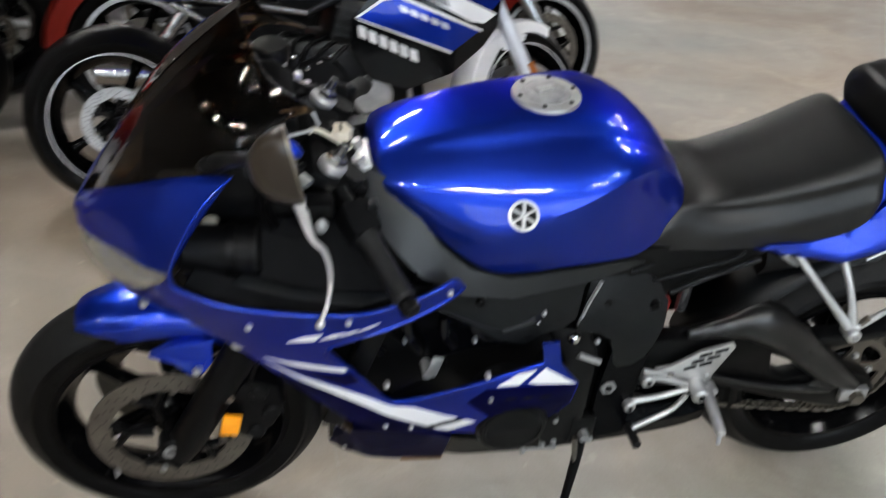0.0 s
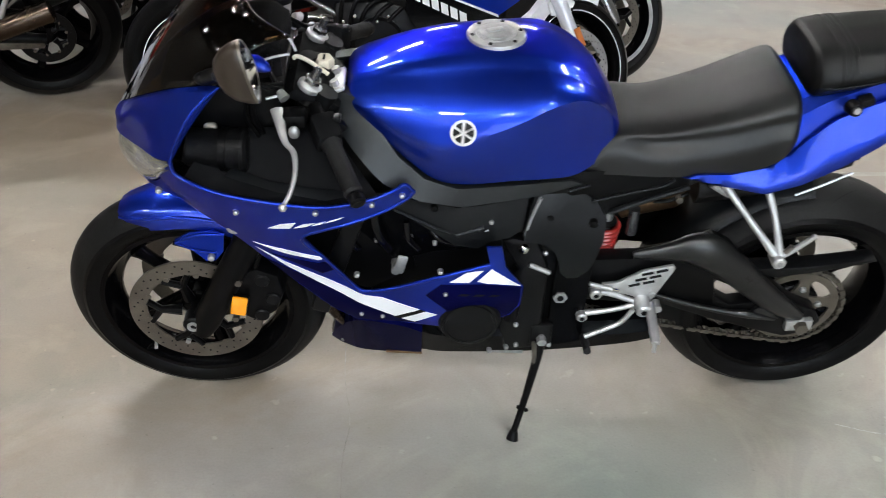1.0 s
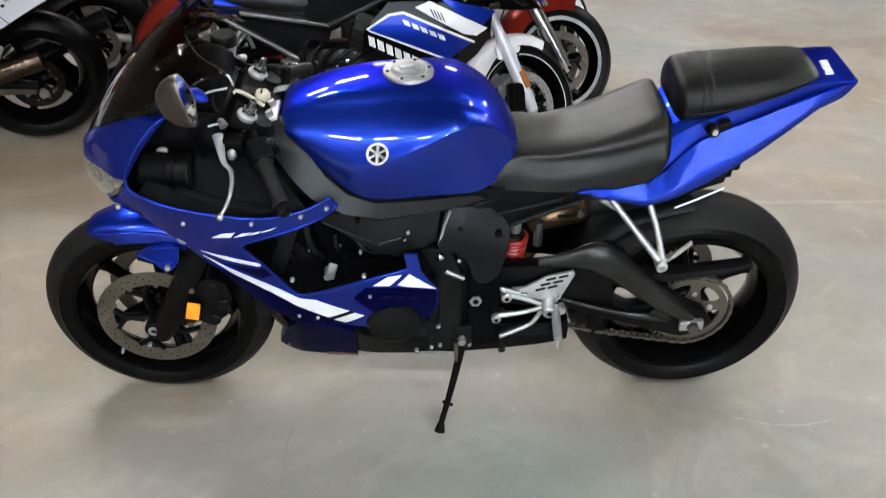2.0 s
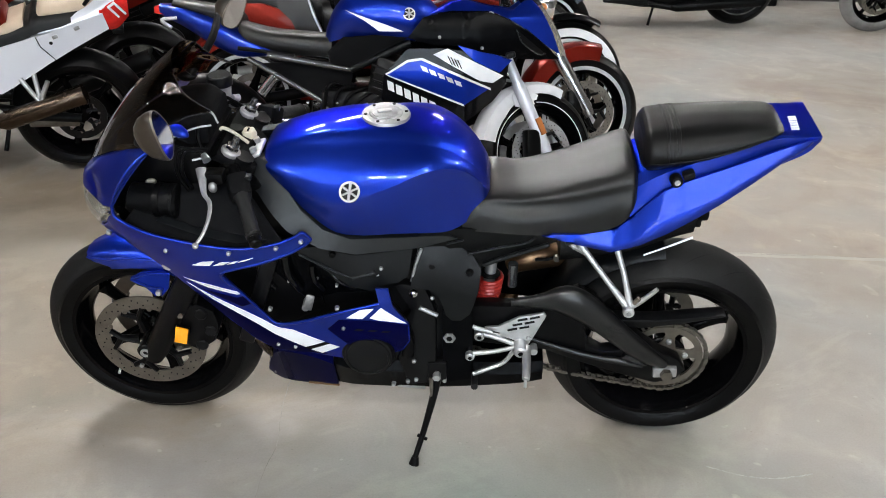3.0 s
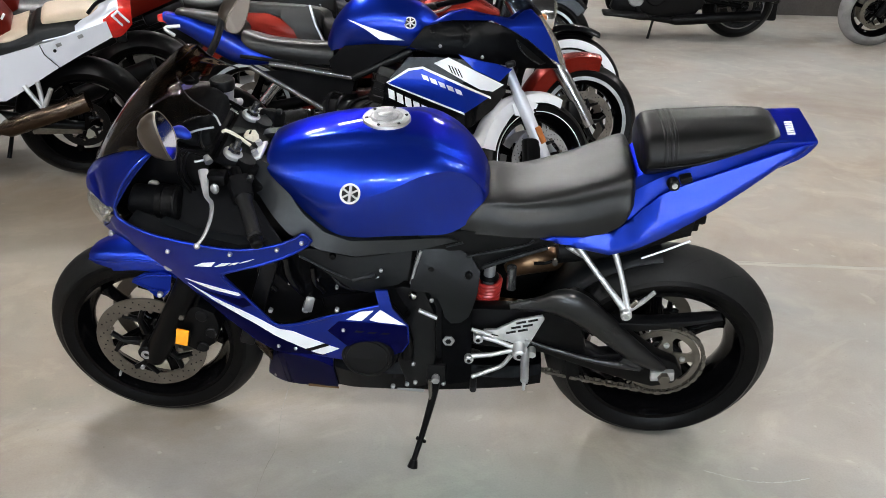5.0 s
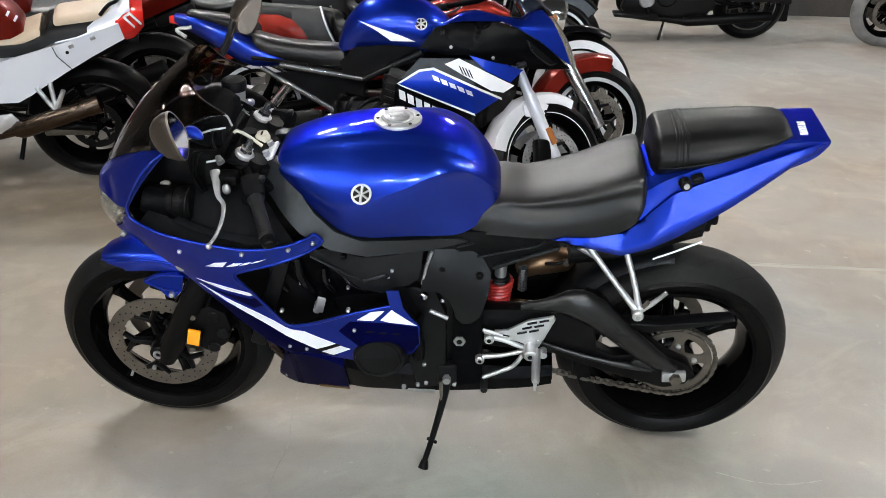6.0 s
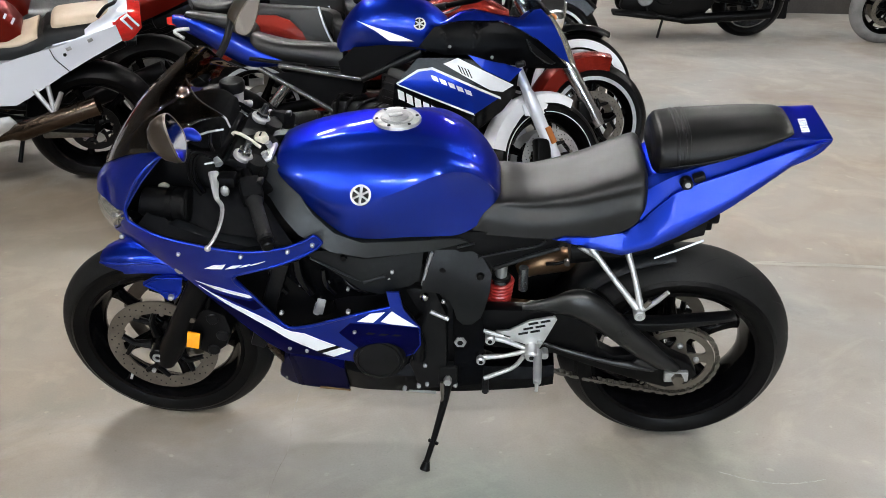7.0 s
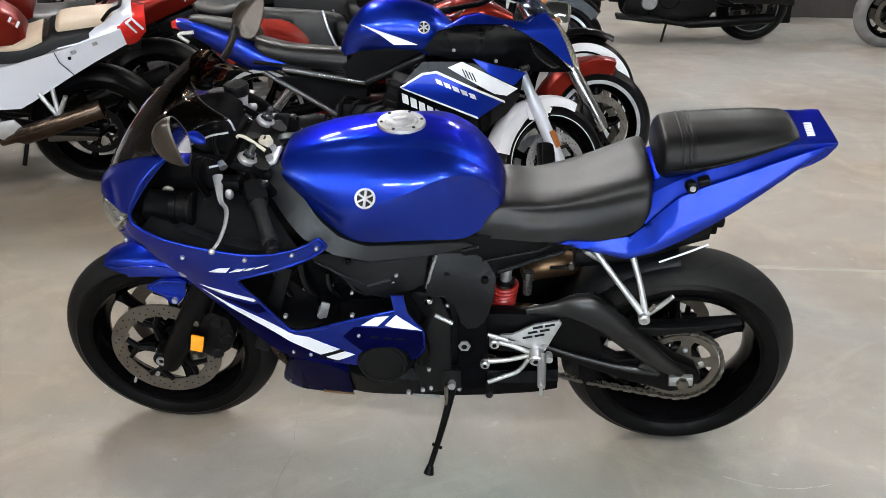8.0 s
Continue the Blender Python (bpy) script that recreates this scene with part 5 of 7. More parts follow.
# ---- pillion foot brackets
for s in (-1, 1):
    q = lambda x, y, z: (x, s * y, z)
    br = part("pillion_bracket", tube([q(0.438, 0.125, 0.712), q(0.50, 0.16, 0.642), q(0.564, 0.19, 0.570)], [0.0085, 0.0072, 0.0095], 12, 12), ALU, bike, "bare alloy pillion foot bracket")
    part("bracket_arm", tube([q(0.528, 0.13, 0.71), q(0.552, 0.165, 0.645), q(0.571, 0.19, 0.575)], [0.0085, 0.0072, 0.009], 12, 12), ALU, br)
    part("foot_peg", tube([q(0.572, 0.19, 0.570), q(0.600, 0.195, 0.595), q(0.628, 0.20, 0.632)], [0.010, 0.0066, 0.0055], 12, 12), ALU, br, "folded alloy foot peg")
    part("peg_pivot", disc(q(0.568, 0.175, 0.563), q(0.568, 0.212, 0.563), 0.014, 16, None, None, 0.003), ALU, br)
    part("peg_notch", disc(q(0.568, 0.211, 0.563), q(0.568, 0.2135, 0.563), 0.006, 10), DIRTY, br)
    part("peg_spring", tube([q(0.580, 0.195, 0.582), q(0.590, 0.196, 0.600)], 0.006, 8), STEEL, br)
    part("rail_stub", tube([q(0.44, 0.12, 0.705), q(0.42, 0.12, 0.700), q(0.46, 0.12, 0.675)], 0.008, 8), CAST, br)

# ---- rider foot controls
for s in (-1, 1):
    q = lambda x, y, z: (x, s * y, z)
    y0, y1 = sorted((s * 0.142, s * 0.152))
    heel = part("foot_control", plate([(0.225, 0.452), (0.258, 0.456), (0.310, 0.490), (0.372, 0.506), (0.378, 0.496), (0.350, 0.425), (0.335, 0.392), (0.300, 0.372), (0.292, 0.388), (0.312, 0.408), (0.290, 0.418), (0.235, 0.432)], y0, y1, None, 0.003), ALU, bike, "bare alloy rearset with slotted heel guard")
    for i in range(3):
        for j in range(2):
            x0, z0 = 0.283 + 0.030 * j + 0.012 * i, 0.448 + 0.008 * j + 0.0165 * i
            part("slot", tube([q(x0, 0.1535, z0), q(x0 + 0.024, 0.1535, z0 + 0.007)], 0.0028, 6), FRAMEB, heel)
    part("upper_bolt", disc(q(0.212, 0.140, 0.432), q(0.212, 0.168, 0.432), 0.013, 14, None, None, 0.003), ALU, heel)
    part("upper_arm", tube([q(0.210, 0.152, 0.434), q(0.25, 0.152, 0.424), q(0.302, 0.152, 0.402)], [0.0075, 0.007, 0.007], 10, 8), ALU, heel)
    part("lower_arm", tube([q(0.198, 0.150, 0.364), q(0.25, 0.152, 0.374), q(0.304, 0.155, 0.394)], [0.0075, 0.0062, 0.007], 10, 10), ALU, heel)
    part("lower_bolt", disc(q(0.190, 0.140, 0.360), q(0.190, 0.166, 0.360), 0.012, 14, None, None, 0.003), ALU, heel)
    part("shift_lever", tube([q(0.200, 0.175, 0.314), q(0.242, 0.172, 0.334), q(0.277, 0.168, 0.352), q(0.300, 0.165, 0.388)], 0.0060, 10, 16), ALU, heel, "bare alloy shift lever")
    part("shift_toe", tube([q(0.204, 0.150, 0.290), q(0.204, 0.205, 0.296)], 0.009, 12), GRIP, heel, "black rubber toe piece")
    part("peg_mount", disc(q(0.318, 0.145, 0.405), q(0.318, 0.190, 0.402), 0.017, 18, None, None, 0.004), ALU, heel)
    part("mount_socket", disc(q(0.318, 0.189, 0.402), q(0.318, 0.1915, 0.402), 0.007, 6), FRAMEB, heel)
    part("plate_bolt", disc(q(0.338, 0.150, 0.425), q(0.338, 0.159, 0.425), 0.006, 10), CAST, heel)
    part("upper_socket", disc(q(0.212, 0.167, 0.432), q(0.212, 0.1695, 0.432), 0.006, 6), FRAMEB, heel)
    part("lower_socket", disc(q(0.190, 0.165, 0.360), q(0.190, 0.1675, 0.360), 0.0055, 6), FRAMEB, heel)
    part("shift_rod", tube([q(0.198, 0.160, 0.456), q(0.235, 0.158, 0.446), q(0.262, 0.156, 0.438)], 0.0045, 8), CHROME, heel, "thin bright shift rod")
    part("mount_boss", disc(q(0.352, 0.145, 0.392), q(0.352, 0.170, 0.392), 0.010, 14), ALU, heel)
    part("foot_peg", tube([q(0.335, 0.165, 0.405), q(0.333, 0.20, 0.398), q(0.331, 0.258, 0.388), q(0.330, 0.266, 0.386)], [0.010, 0.011, 0.0102, 0.007], 14, 14), ALU, heel, "ribbed alloy foot peg")
    part("peg_feeler", tube([q(0.330, 0.262, 0.387), q(0.330, 0.268, 0.362)], [0.005, 0.004], 8), ALU, heel)

# ---- side stand
stand = part("side_stand", tube([(0.105, -0.150, 0.300), (0.100, -0.172, 0.245), (0.075, -0.215, 0.145), (0.052, -0.252, 0.072)], [0.014, 0.011, 0.0085, 0.0075], 12, 14), FRAMEB, bike, "black side stand on the floor")
part("stand_foot", tube([(0.053, -0.250, 0.074), (0.050, -0.257, 0.058), (0.049, -0.2592, 0.0535)], [0.0095, 0.0135, 0.0145], 14), FRAMEB, stand)
part("stand_spring", tube([(0.09, -0.165, 0.285), (0.095, -0.185, 0.22)], 0.006, 8), CHAINM, stand)
part("stand_tab", box((0.070, -0.226, 0.125), (0.03, 0.008, 0.008), None, 0.002, pose(0, 0, 0, 0, 30)), FRAMEB, stand)
part("stand_mount", box((0.105, -0.145, 0.298), (0.05, 0.03, 0.07), None, 0.006), ENGINE, stand)
part("stand_pivot", disc((0.105, -0.15, 0.295), (0.105, -0.178, 0.295), 0.011, 6), CAST, stand)

# ---- fork, front brake, fender
AX = Vector((-0.36 - -0.672, 0, 0.905 - 0.288)).normalized()
for s in (-1, 1):
    foot = Vector((-0.672, s * 0.098, 0.262))
    leg = part("fork_leg", tube([foot, foot + AX * 0.04, foot + AX * 0.30, foot + AX * 0.32], [0.027, 0.033, 0.033, 0.027], 20), FRAMEB, bike, "black lower fork leg")
    part("fork_tube", tube([foot + AX * 0.28, foot + AX * 0.715], 0.0235, 18), PLASTIC, leg)
    part("axle_clamp", disc(Vector((FX, s * 0.080, FZ)), Vector((FX, s * 0.120, FZ)), 0.024, 22, None, None, 0.004), FRAMEB, leg)
    part("axle_end", revolve([(0.007, -0.002), (0.0135, -0.002), (0.0135, 0.002), (0.007, 0.002)], FX, FZ, 24, None, True, s * 0.1215), CAST, leg, "bare axle end ring")
    cal = part("brake_caliper", plate([(-0.566, 0.445), (-0.525, 0.462), (-0.480, 0.440), (-0.470, 0.390), (-0.490, 0.335), (-0.535, 0.300), (-0.575, 0.325), (-0.585, 0.385)], *sorted((s * 0.055, s * 0.115)), None, 0.010), FRAMEB, leg, "black four-piston brake caliper")
    for p in ((-0.515, 0.430), (-0.495, 0.375), (-0.525, 0.325)):
        part("piston_cap", disc((p[0], s * 0.112, p[1]), (p[0], s * 0.120, p[1]), 0.017, 18, None, None, 0.003), PLASTIC, cal)
    part("caliper_bolt", disc((-0.566, s * 0.105, 0.432), (-0.566, s * 0.128, 0.432), 0.009, 6), STEEL, cal)
    part("caliper_bolt", disc((-0.585, s * 0.105, 0.315), (-0.585, s * 0.122, 0.315), 0.008, 6), STEEL, cal)
    ref = part("reflector_mount", box((-0.568, s * 0.130, 0.372), (0.036, 0.010, 0.054), None, 0.002, pose(0, 0, 0, 0, 12)), FRAMEB, cal)
    part("reflector", box((-0.568, s * 0.137, 0.374), (0.034, 0.008, 0.052), None, 0.003, pose(0, 0, 0, 0, 12)), AMBER, ref, "bright amber reflector")
    part("brake_hose", tube([(-0.53, s * 0.105, 0.45), (-0.50, s * 0.10, 0.55), (-0.47, s * 0.09, 0.65)], 0.006, 8, 12), FRAMEB, cal)
    part("sensor_bolt", disc((-0.70, s * 0.118, FZ - 0.045), (-0.70, s * 0.126, FZ - 0.045), 0.006, 8), CAST, leg)
fprof = lambda r: [(r - 0.055, -0.066), (r - 0.022, -0.068), (r - 0.004, -0.050), (r + 0.002, 0.0), (r - 0.004, 0.050), (r - 0.022, 0.068), (r - 0.055, 0.066), (r - 0.055, 0.062), (r - 0.024, 0.064), (r - 0.008, 0.047), (r - 0.002, 0.0), (r - 0.008, -0.047), (r - 0.024, -0.064), (r - 0.055, -0.062)]
bm = bmesh.new()
loops = []
for i in range(31):
    f = i / 30
    a = radians(118 - 71 * f)
    drop = 0.055 * min(1.0, 0.5 + 3.0 * f)
    squeeze = 0.55 + 0.45 * min(1.0, 4.0 * f) ** 0.6
    r = 0.2975
    lp = []
    for rr, y in fprof(r):
        k = (r - rr)
        rr2 = r - k * (drop / 0.055)
        lp.append((FX + rr2 * math.cos(a), y * squeeze, FZ + rr2 * math.sin(a)))
    loops.append(lp)
rings(bm, loops)
fend = part("front_fender", bm, BLUE, bike, "blue front fender hugging the tyre", 50)
part("rolled_edge", mirrored(tube([min(lp, key=lambda p: (round(p[1], 3), p[2])) for lp in loops], 0.0036, 10)), BLUE, fend)
part("rolled_edge", mirrored(tube([(-0.698, -0.074, 0.504), (-0.671, -0.077, 0.520), (-0.644, -0.079, 0.530), (-0.590, -0.079, 0.531)], 0.0034, 10, 16)), BLUE, fend)
part("rolled_edge", mirrored(tube([(-0.698, -0.074, 0.503), (-0.65, -0.092, 0.497), (-0.606, -0.101, 0.498)], 0.003, 10, 12)), BLUE, fend)
part("fender_wing", drape([(-0.700, 0.508), (-0.665, 0.528), (-0.610, 0.538), (-0.590, 0.530), (-0.592, 0.500), (-0.610, 0.480), (-0.630, 0.476), (-0.662, 0.494)], field([(-0.70, 0.51, -0.070), (-0.62, 0.535, -0.074), (-0.60, 0.49, -0.102), (-0.64, 0.48, -0.098)]), 0.005, 0, 0.012, None, 0, True), BLUE, fend, "", 50)
for s in (-1, 1):
    bolt(fend, (-0.618, s * 0.108, 0.490), 0.008, ALU, s)

# ---- cockpit
clamp = part("top_clamp", plate([(-0.43, -0.02), (-0.41, 0.03), (-0.36, 0.045), (-0.325, 0.02), (-0.33, -0.02), (-0.37, -0.03)], -0.115, 0.115, None, 0.008), MATTE, bike, "black top fork clamp")
clamp.matrix_basis = pose(0, 0, 0.905)
for v in clamp.data.vertices:
    v.co.z = v.co.z * 0.45 - 0.40 * (v.co.x + 0.37) - 0.022
for s in (-1, 1):
    t0 = Vector((-0.379, s * 0.098, 0.913))
    part("fork_cap", disc(t0 + AX * 0.004, t0 + AX * 0.018, 0.0165, 6, None, None, 0.003), POLISHED, clamp).matrix_parent_inverse = Matrix.Translation((0, 0, -0.905))
    part("cap_flange", disc(t0 - AX * 0.010, t0 + AX * 0.005, 0.0235, 20, None, None, 0.004), ALU, clamp).matrix_parent_inverse = Matrix.Translation((0, 0, -0.905))
    part("adjuster", disc(t0 + AX * 0.016, t0 + AX * 0.040, 0.0085, 12, None, 0.0075, 0.002), GREYTUBE, clamp).matrix_parent_inverse = Matrix.Translation((0, 0, -0.905))
    bar_in, bar_out = Vector((-0.372, s * 0.125, 0.885)), Vector((-0.292, s * 0.305, 0.815))
    bar = part("clip_on_bar", tube([bar_in, bar_in.lerp(bar_out, 0.4)], 0.0125, 14), FRAMEB, bike, "black clip-on handlebar")
    part("bar_clamp", disc((-0.388, s * 0.098, 0.862), (-0.381, s * 0.098, 0.888), 0.026, 22, None, None, 0.006), FRAMEB, bar)
    part("grip", tube([bar_in.lerp(bar_out, f) for f in (0.40, 0.44, 0.5, 0.95, 0.97, 1.0)], [0.013, 0.021, 0.0165, 0.0165, 0.0185, 0.016], 18), GRIP, bar, "black rubber grip")
    part("bar_end", disc(bar_out, bar_out + (bar_out - bar_in).normalized() * 0.022, 0.015, 18, None, None, 0.004), FRAMEB, bar)
    sw = part("switch_box", box(bar_in.lerp(bar_out, 0.30), (0.05, 0.06, 0.05), None, 0.010, pose(0, 0, 0, s * -24, 0, s * -22)), MATTE, bar, "black switch box")
    part("switch", box(bar_in.lerp(bar_out, 0.30) + Vector((0.022, -0.008 * s, 0.024)), (0.014, 0.02, 0.012), None, 0.003), SATIN, sw)
    lever = part("lever", tube([(-0.437, s * 0.158, 0.898), (-0.430, s * 0.180, 0.886), (-0.419, s * 0.215, 0.866), (-0.402, s * 0.238, 0.858), (-0.397, s * 0.275, 0.843), (-0.404, s * 0.310, 0.823), (-0.416, s * 0.332, 0.810)], [0.012, 0.010, 0.006, 0.0052, 0.0045, 0.0041, 0.004], 12, 34, None, 0.6), ALU, bar, "bare alloy hand lever")
    part("lever_ball", ball((-0.416, s * 0.335, 0.809), 0.0075), ALU, lever)
    part("lever_perch", box((-0.405, s * 0.160, 0.882), (0.045, 0.04, 0.03), None, 0.008), FRAMEB, lever)
    part("perch_pivot", ball((-0.404, s * 0.195, 0.872), 0.0105, None, (1, 0.7, 1.3)), CAST, lever)
    part("cable_adjuster", tube([(-0.430, s * 0.145, 0.928), (-0.420, s * 0.158, 0.920)], [0.007, 0.010], 14), ALU, lever)
part("key_lock", tube([(-0.362, 0, 0.892), (-0.360, 0, 0.912), (-0.360, 0, 0.916)], [0.021, 0.020, 0.017], 6), BEIGE, clamp, "pale ignition lock surround").matrix_parent_inverse = Matrix.Translation((0, 0, -0.905))
part("key_slot", box((-0.360, 0, 0.9165), (0.004, 0.016, 0.003), None, 0), FRAMEB, clamp).matrix_parent_inverse = Matrix.Translation((0, 0, -0.905))
part("stem_nut", disc((-0.392, 0.0, 0.90), (-0.388, 0, 0.922), 0.017, 20), FRAMEB, clamp).matrix_parent_inverse = Matrix.Translation((0, 0, -0.905))
tankpad = part("tank_bracket", box((-0.333, -0.045, 0.890), (0.034, 0.080, 0.010), None, 0.004, pose(0, 0, 0, 0, -24)), ALU, bike, "alloy tank bracket with two bolts")
for s in (-1, 1):
    part("bracket_bolt", disc((-0.333, s * 0.024 - 0.045, 0.893), (-0.338, s * 0.024 - 0.045, 0.906), 0.0085, 6), CAST, tankpad)
part("tie_bar", tube([(-0.413, -0.052, 0.942), (-0.405, -0.050, 0.946), (-0.383, -0.048, 0.934), (-0.349, -0.050, 0.908)], 0.0042, 8, 14), BEIGE, clamp).matrix_parent_inverse = Matrix.Translation((0, 0, -0.905))
pot = part("fluid_reservoir", tube([(-0.466, 0.165, 0.915), (-0.464, 0.165, 0.955)], [0.026, 0.028], 24), ALU, bike, "pale brake fluid reservoir with a black lid")
part("reservoir_lid", tube([(-0.464, 0.165, 0.955), (-0.463, 0.165, 0.975), (-0.463, 0.165, 0.980)], [0.032, 0.032, 0.028], 24), PLASTIC, pot)
part("reservoir_stalk", tube([(-0.45, 0.165, 0.915), (-0.42, 0.16, 0.89), (-0.39, 0.15, 0.885)], 0.008, 8), FRAMEB, pot)
for k, pts in enumerate([[(-0.43, -0.14, 0.93), (-0.474, -0.17, 0.955), (-0.493, -0.16, 0.891), (-0.473, -0.15, 0.825)], [(-0.425, -0.13, 0.935), (-0.465, -0.165, 0.945), (-0.480, -0.16, 0.885), (-0.460, -0.14, 0.815)], [(-0.39, 0.0, 0.905), (-0.44, -0.03, 0.89), (-0.47, -0.05, 0.83)], [(-0.40, 0.13, 0.91), (-0.47, 0.15, 0.93), (-0.50, 0.10, 0.90)], [(-0.448, -0.10, 0.977), (-0.446, -0.12, 0.95), (-0.43, -0.14, 0.93)]]):
    part("cable", tube(pts, 0.0045, 8, 20), FRAMEB, bike)
part("bracket_wire", tube([(-0.455, -0.085, 1.00), (-0.415, -0.095, 1.01), (-0.400, -0.10, 0.985)], 0.0024, 8, 10), ALU, bike)
part("bracket_wire", tube([(-0.50, -0.14, 0.965), (-0.45, -0.13, 0.985), (-0.41, -0.12, 0.99)], 0.0026, 8, 10), CAST, bike)
part("bracket_wire", tube([(-0.455, -0.155, 0.918), (-0.42, -0.145, 0.922)], 0.003, 8), ALU, bike)

# ---- mirrors
for s, c, look_, up in ((-1, (-0.449, -0.328, 1.081), (0.99, 0.09, 0.20), (-0.10, -0.30, 0.75)), (1, (-0.455, 0.360, 1.080), (0.86, -0.46, -0.22), (0.35, 0.30, 0.72))):
    c, look_ = Vector(c), Vector(look_).normalized()
    u = Vector(up).normalized()
    u = (u - look_ * u.dot(look_)).normalized()
    v = look_.cross(u)
    loops = []
    for d_, k in ((-0.050, 0.25), (-0.044, 0.52), (-0.030, 0.80), (-0.012, 0.96), (0.0, 1.0), (0.004, 0.97), (0.002, 0.90)):
        lp = []
        for i in range(28):
            a = 2 * math.pi * i / 28
            ca_, sa_ = math.copysign(abs(math.cos(a)) ** 0.8, math.cos(a)), math.copysign(abs(math.sin(a)) ** 0.8, math.sin(a))
            lp.append(c + look_ * d_ + (u * 0.058 * ca_ + v * 0.039 * (1 - 0.32 * ca_) * sa_) * k)
        loops.append(lp)
    mir = part("mirror", rings(bmesh.new(), loops), HOUSINGM, bike, "dark mirror housing on a short stalk")
    lp = [[c + look_ * h_ + (u * 0.058 * math.copysign(abs(math.cos(a)) ** 0.8, math.cos(a)) + v * 0.039 * (1 - 0.32 * math.copysign(abs(math.cos(a)) ** 0.8, math.cos(a))) * math.copysign(abs(math.sin(a)) ** 0.8, math.sin(a))) * 0.955 for a in [2 * math.pi * i / 28 for i in range(28)]] for h_ in (0.001, 0.0042)]
    part("mirror_glass", rings(bmesh.new(), lp), MIRROR, mir, "mirror glass")
    lp = [[c + look_ * h_ + (u * 0.058 * math.copysign(abs(math.cos(a)) ** 0.8, math.cos(a)) + v * 0.039 * (1 - 0.32 * math.copysign(abs(math.cos(a)) ** 0.8, math.cos(a))) * math.copysign(abs(math.sin(a)) ** 0.8, math.sin(a))) * q_ for h_, q_ in ((0.001, 1.0), (0.0050, 0.99), (0.0050, 0.955), (0.001, 0.95))] for a in [2 * math.pi * i / 28 for i in range(29)]]
    part("mirror_rim", rings(bmesh.new(), lp, False), STEEL, mir, "dull steel rim")
    part("mirror_stalk", tube([(-0.545, s * 0.175, 0.975), (-0.52, s * 0.205, 1.00), (-0.495, s * 0.265, 1.04), c - look_ * 0.045], [0.020, 0.013, 0.011, 0.012], 14, 16, None, 0.75), PLASTIC, mir, "black stalk")
    part("stalk_foot", ball((-0.548, s * 0.172, 0.970), 0.020, None, (1.3, 0.8, 0.7)), PLASTIC, mir)
part("blue_shroud", tube([(-0.475, -0.205, 1.024), (-0.458, -0.213, 1.026), (-0.440, -0.222, 1.022), (-0.430, -0.226, 1.018)], [0.010, 0.016, 0.012, 0.004], 16, 16, None, 0.8), BLUE, bike, "blue shroud behind the mirror", 60)


# ---------------------------------------------------------------- the other motorcycles
def running_gear(b, front_x, rear_x, Rf, Rr, wf, wr, rake, top, rim=RIMBLACK, fork=FRAMEB, stripe=None, spokes=5, steel=STEEL, fork_r=0.027, side=1, slim=0.055):
    """Wheels, brakes, fork, swingarm, engine and stand that every bike of the row has."""
    fw = wheel("front_wheel", b, front_x, Rf, Rf, wf, wf * 0.75, spokes, 20, "front wheel with road tyre", rim, 1.0, stripe)
    rw = wheel("rear_wheel", b, rear_x, Rr, Rr, wr, wr * 0.78, spokes, 40, "rear wheel with road tyre", rim, 1.0, stripe)
    for s in (-1, 1):
        brake_disc(fw, front_x, Rf, s * slim, 0.148, 0.112, steel=steel)
    brake_disc(rw, rear_x, Rr, side * 0.085, 0.115, 0.08, steel=steel)
    d = Vector((math.sin(radians(rake)), 0, math.cos(radians(rake))))
    for s in (-1, 1):
        foot = Vector((front_x - 0.01, s * (slim + 0.04), Rf - 0.02))
        leg = part("fork_leg", tube([foot, foot + d * 0.05, foot + d * 0.33, foot + d * 0.35], [fork_r * 0.8, fork_r, fork_r, fork_r * 0.8], 16), fork, b)
        part("fork_tube", tube([foot + d * 0.3, foot + d * top], fork_r * 0.78, 14), fork, leg)
        part("brake_caliper", box(foot + Vector((0.085, 0, 0.06)), (0.07, 0.05, 0.12), None, 0.012), FRAMEB, leg)
    part("swingarm", tube([(rear_x - 0.42, side * 0.09, Rr + 0.08), (rear_x - 0.2, side * 0.105, Rr + 0.03), (rear_x, side * 0.105, Rr)], [0.032, 0.028, 0.022], 12), FRAMEB, b)
    part("swingarm", tube([(rear_x - 0.42, -side * 0.09, Rr + 0.08), (rear_x - 0.2, -side * 0.105, Rr + 0.03), (rear_x, -side * 0.105, Rr)], [0.032, 0.028, 0.022], 12), FRAMEB, b)
    mid = (front_x + rear_x) / 2
    eng = part("engine", box((mid - 0.02, 0, 0.42), (0.46, 0.34, 0.30), None, 0.03), ENGINE, b, "dark engine block")
    part("cylinder_block", box((mid - 0.12, 0, 0.60), (0.24, 0.36, 0.16), None, 0.02, pose(0, 0, 0, 0, -18)), ENGINE, eng)
    for k in range(4):
        part("fin", box((mid - 0.13, 0, 0.545 + 0.03 * k), (0.26, 0.375, 0.008), None, 0.002, pose(0, 0, 0, 0, -18)), ENGINE, eng)
    for s in (-1, 1):
        part("engine_cover", disc((mid + 0.05, s * 0.16, 0.42), (mid + 0.05, s * 0.20, 0.42), 0.095, 28, None, None, 0.012), ENGINE, eng)
        part("engine_cover", disc((mid - 0.12, s * 0.16, 0.38), (mid - 0.12, s * 0.195, 0.38), 0.07, 24, None, None, 0.01), CAST, eng)
    part("side_stand", tube([(mid + 0.08, -0.15, 0.30), (mid + 0.04, -0.20, 0.16), (mid + 0.01, -0.245, 0.045)], [0.014, 0.011, 0.012], 10), FRAMEB, b)
    return fw, rw, eng


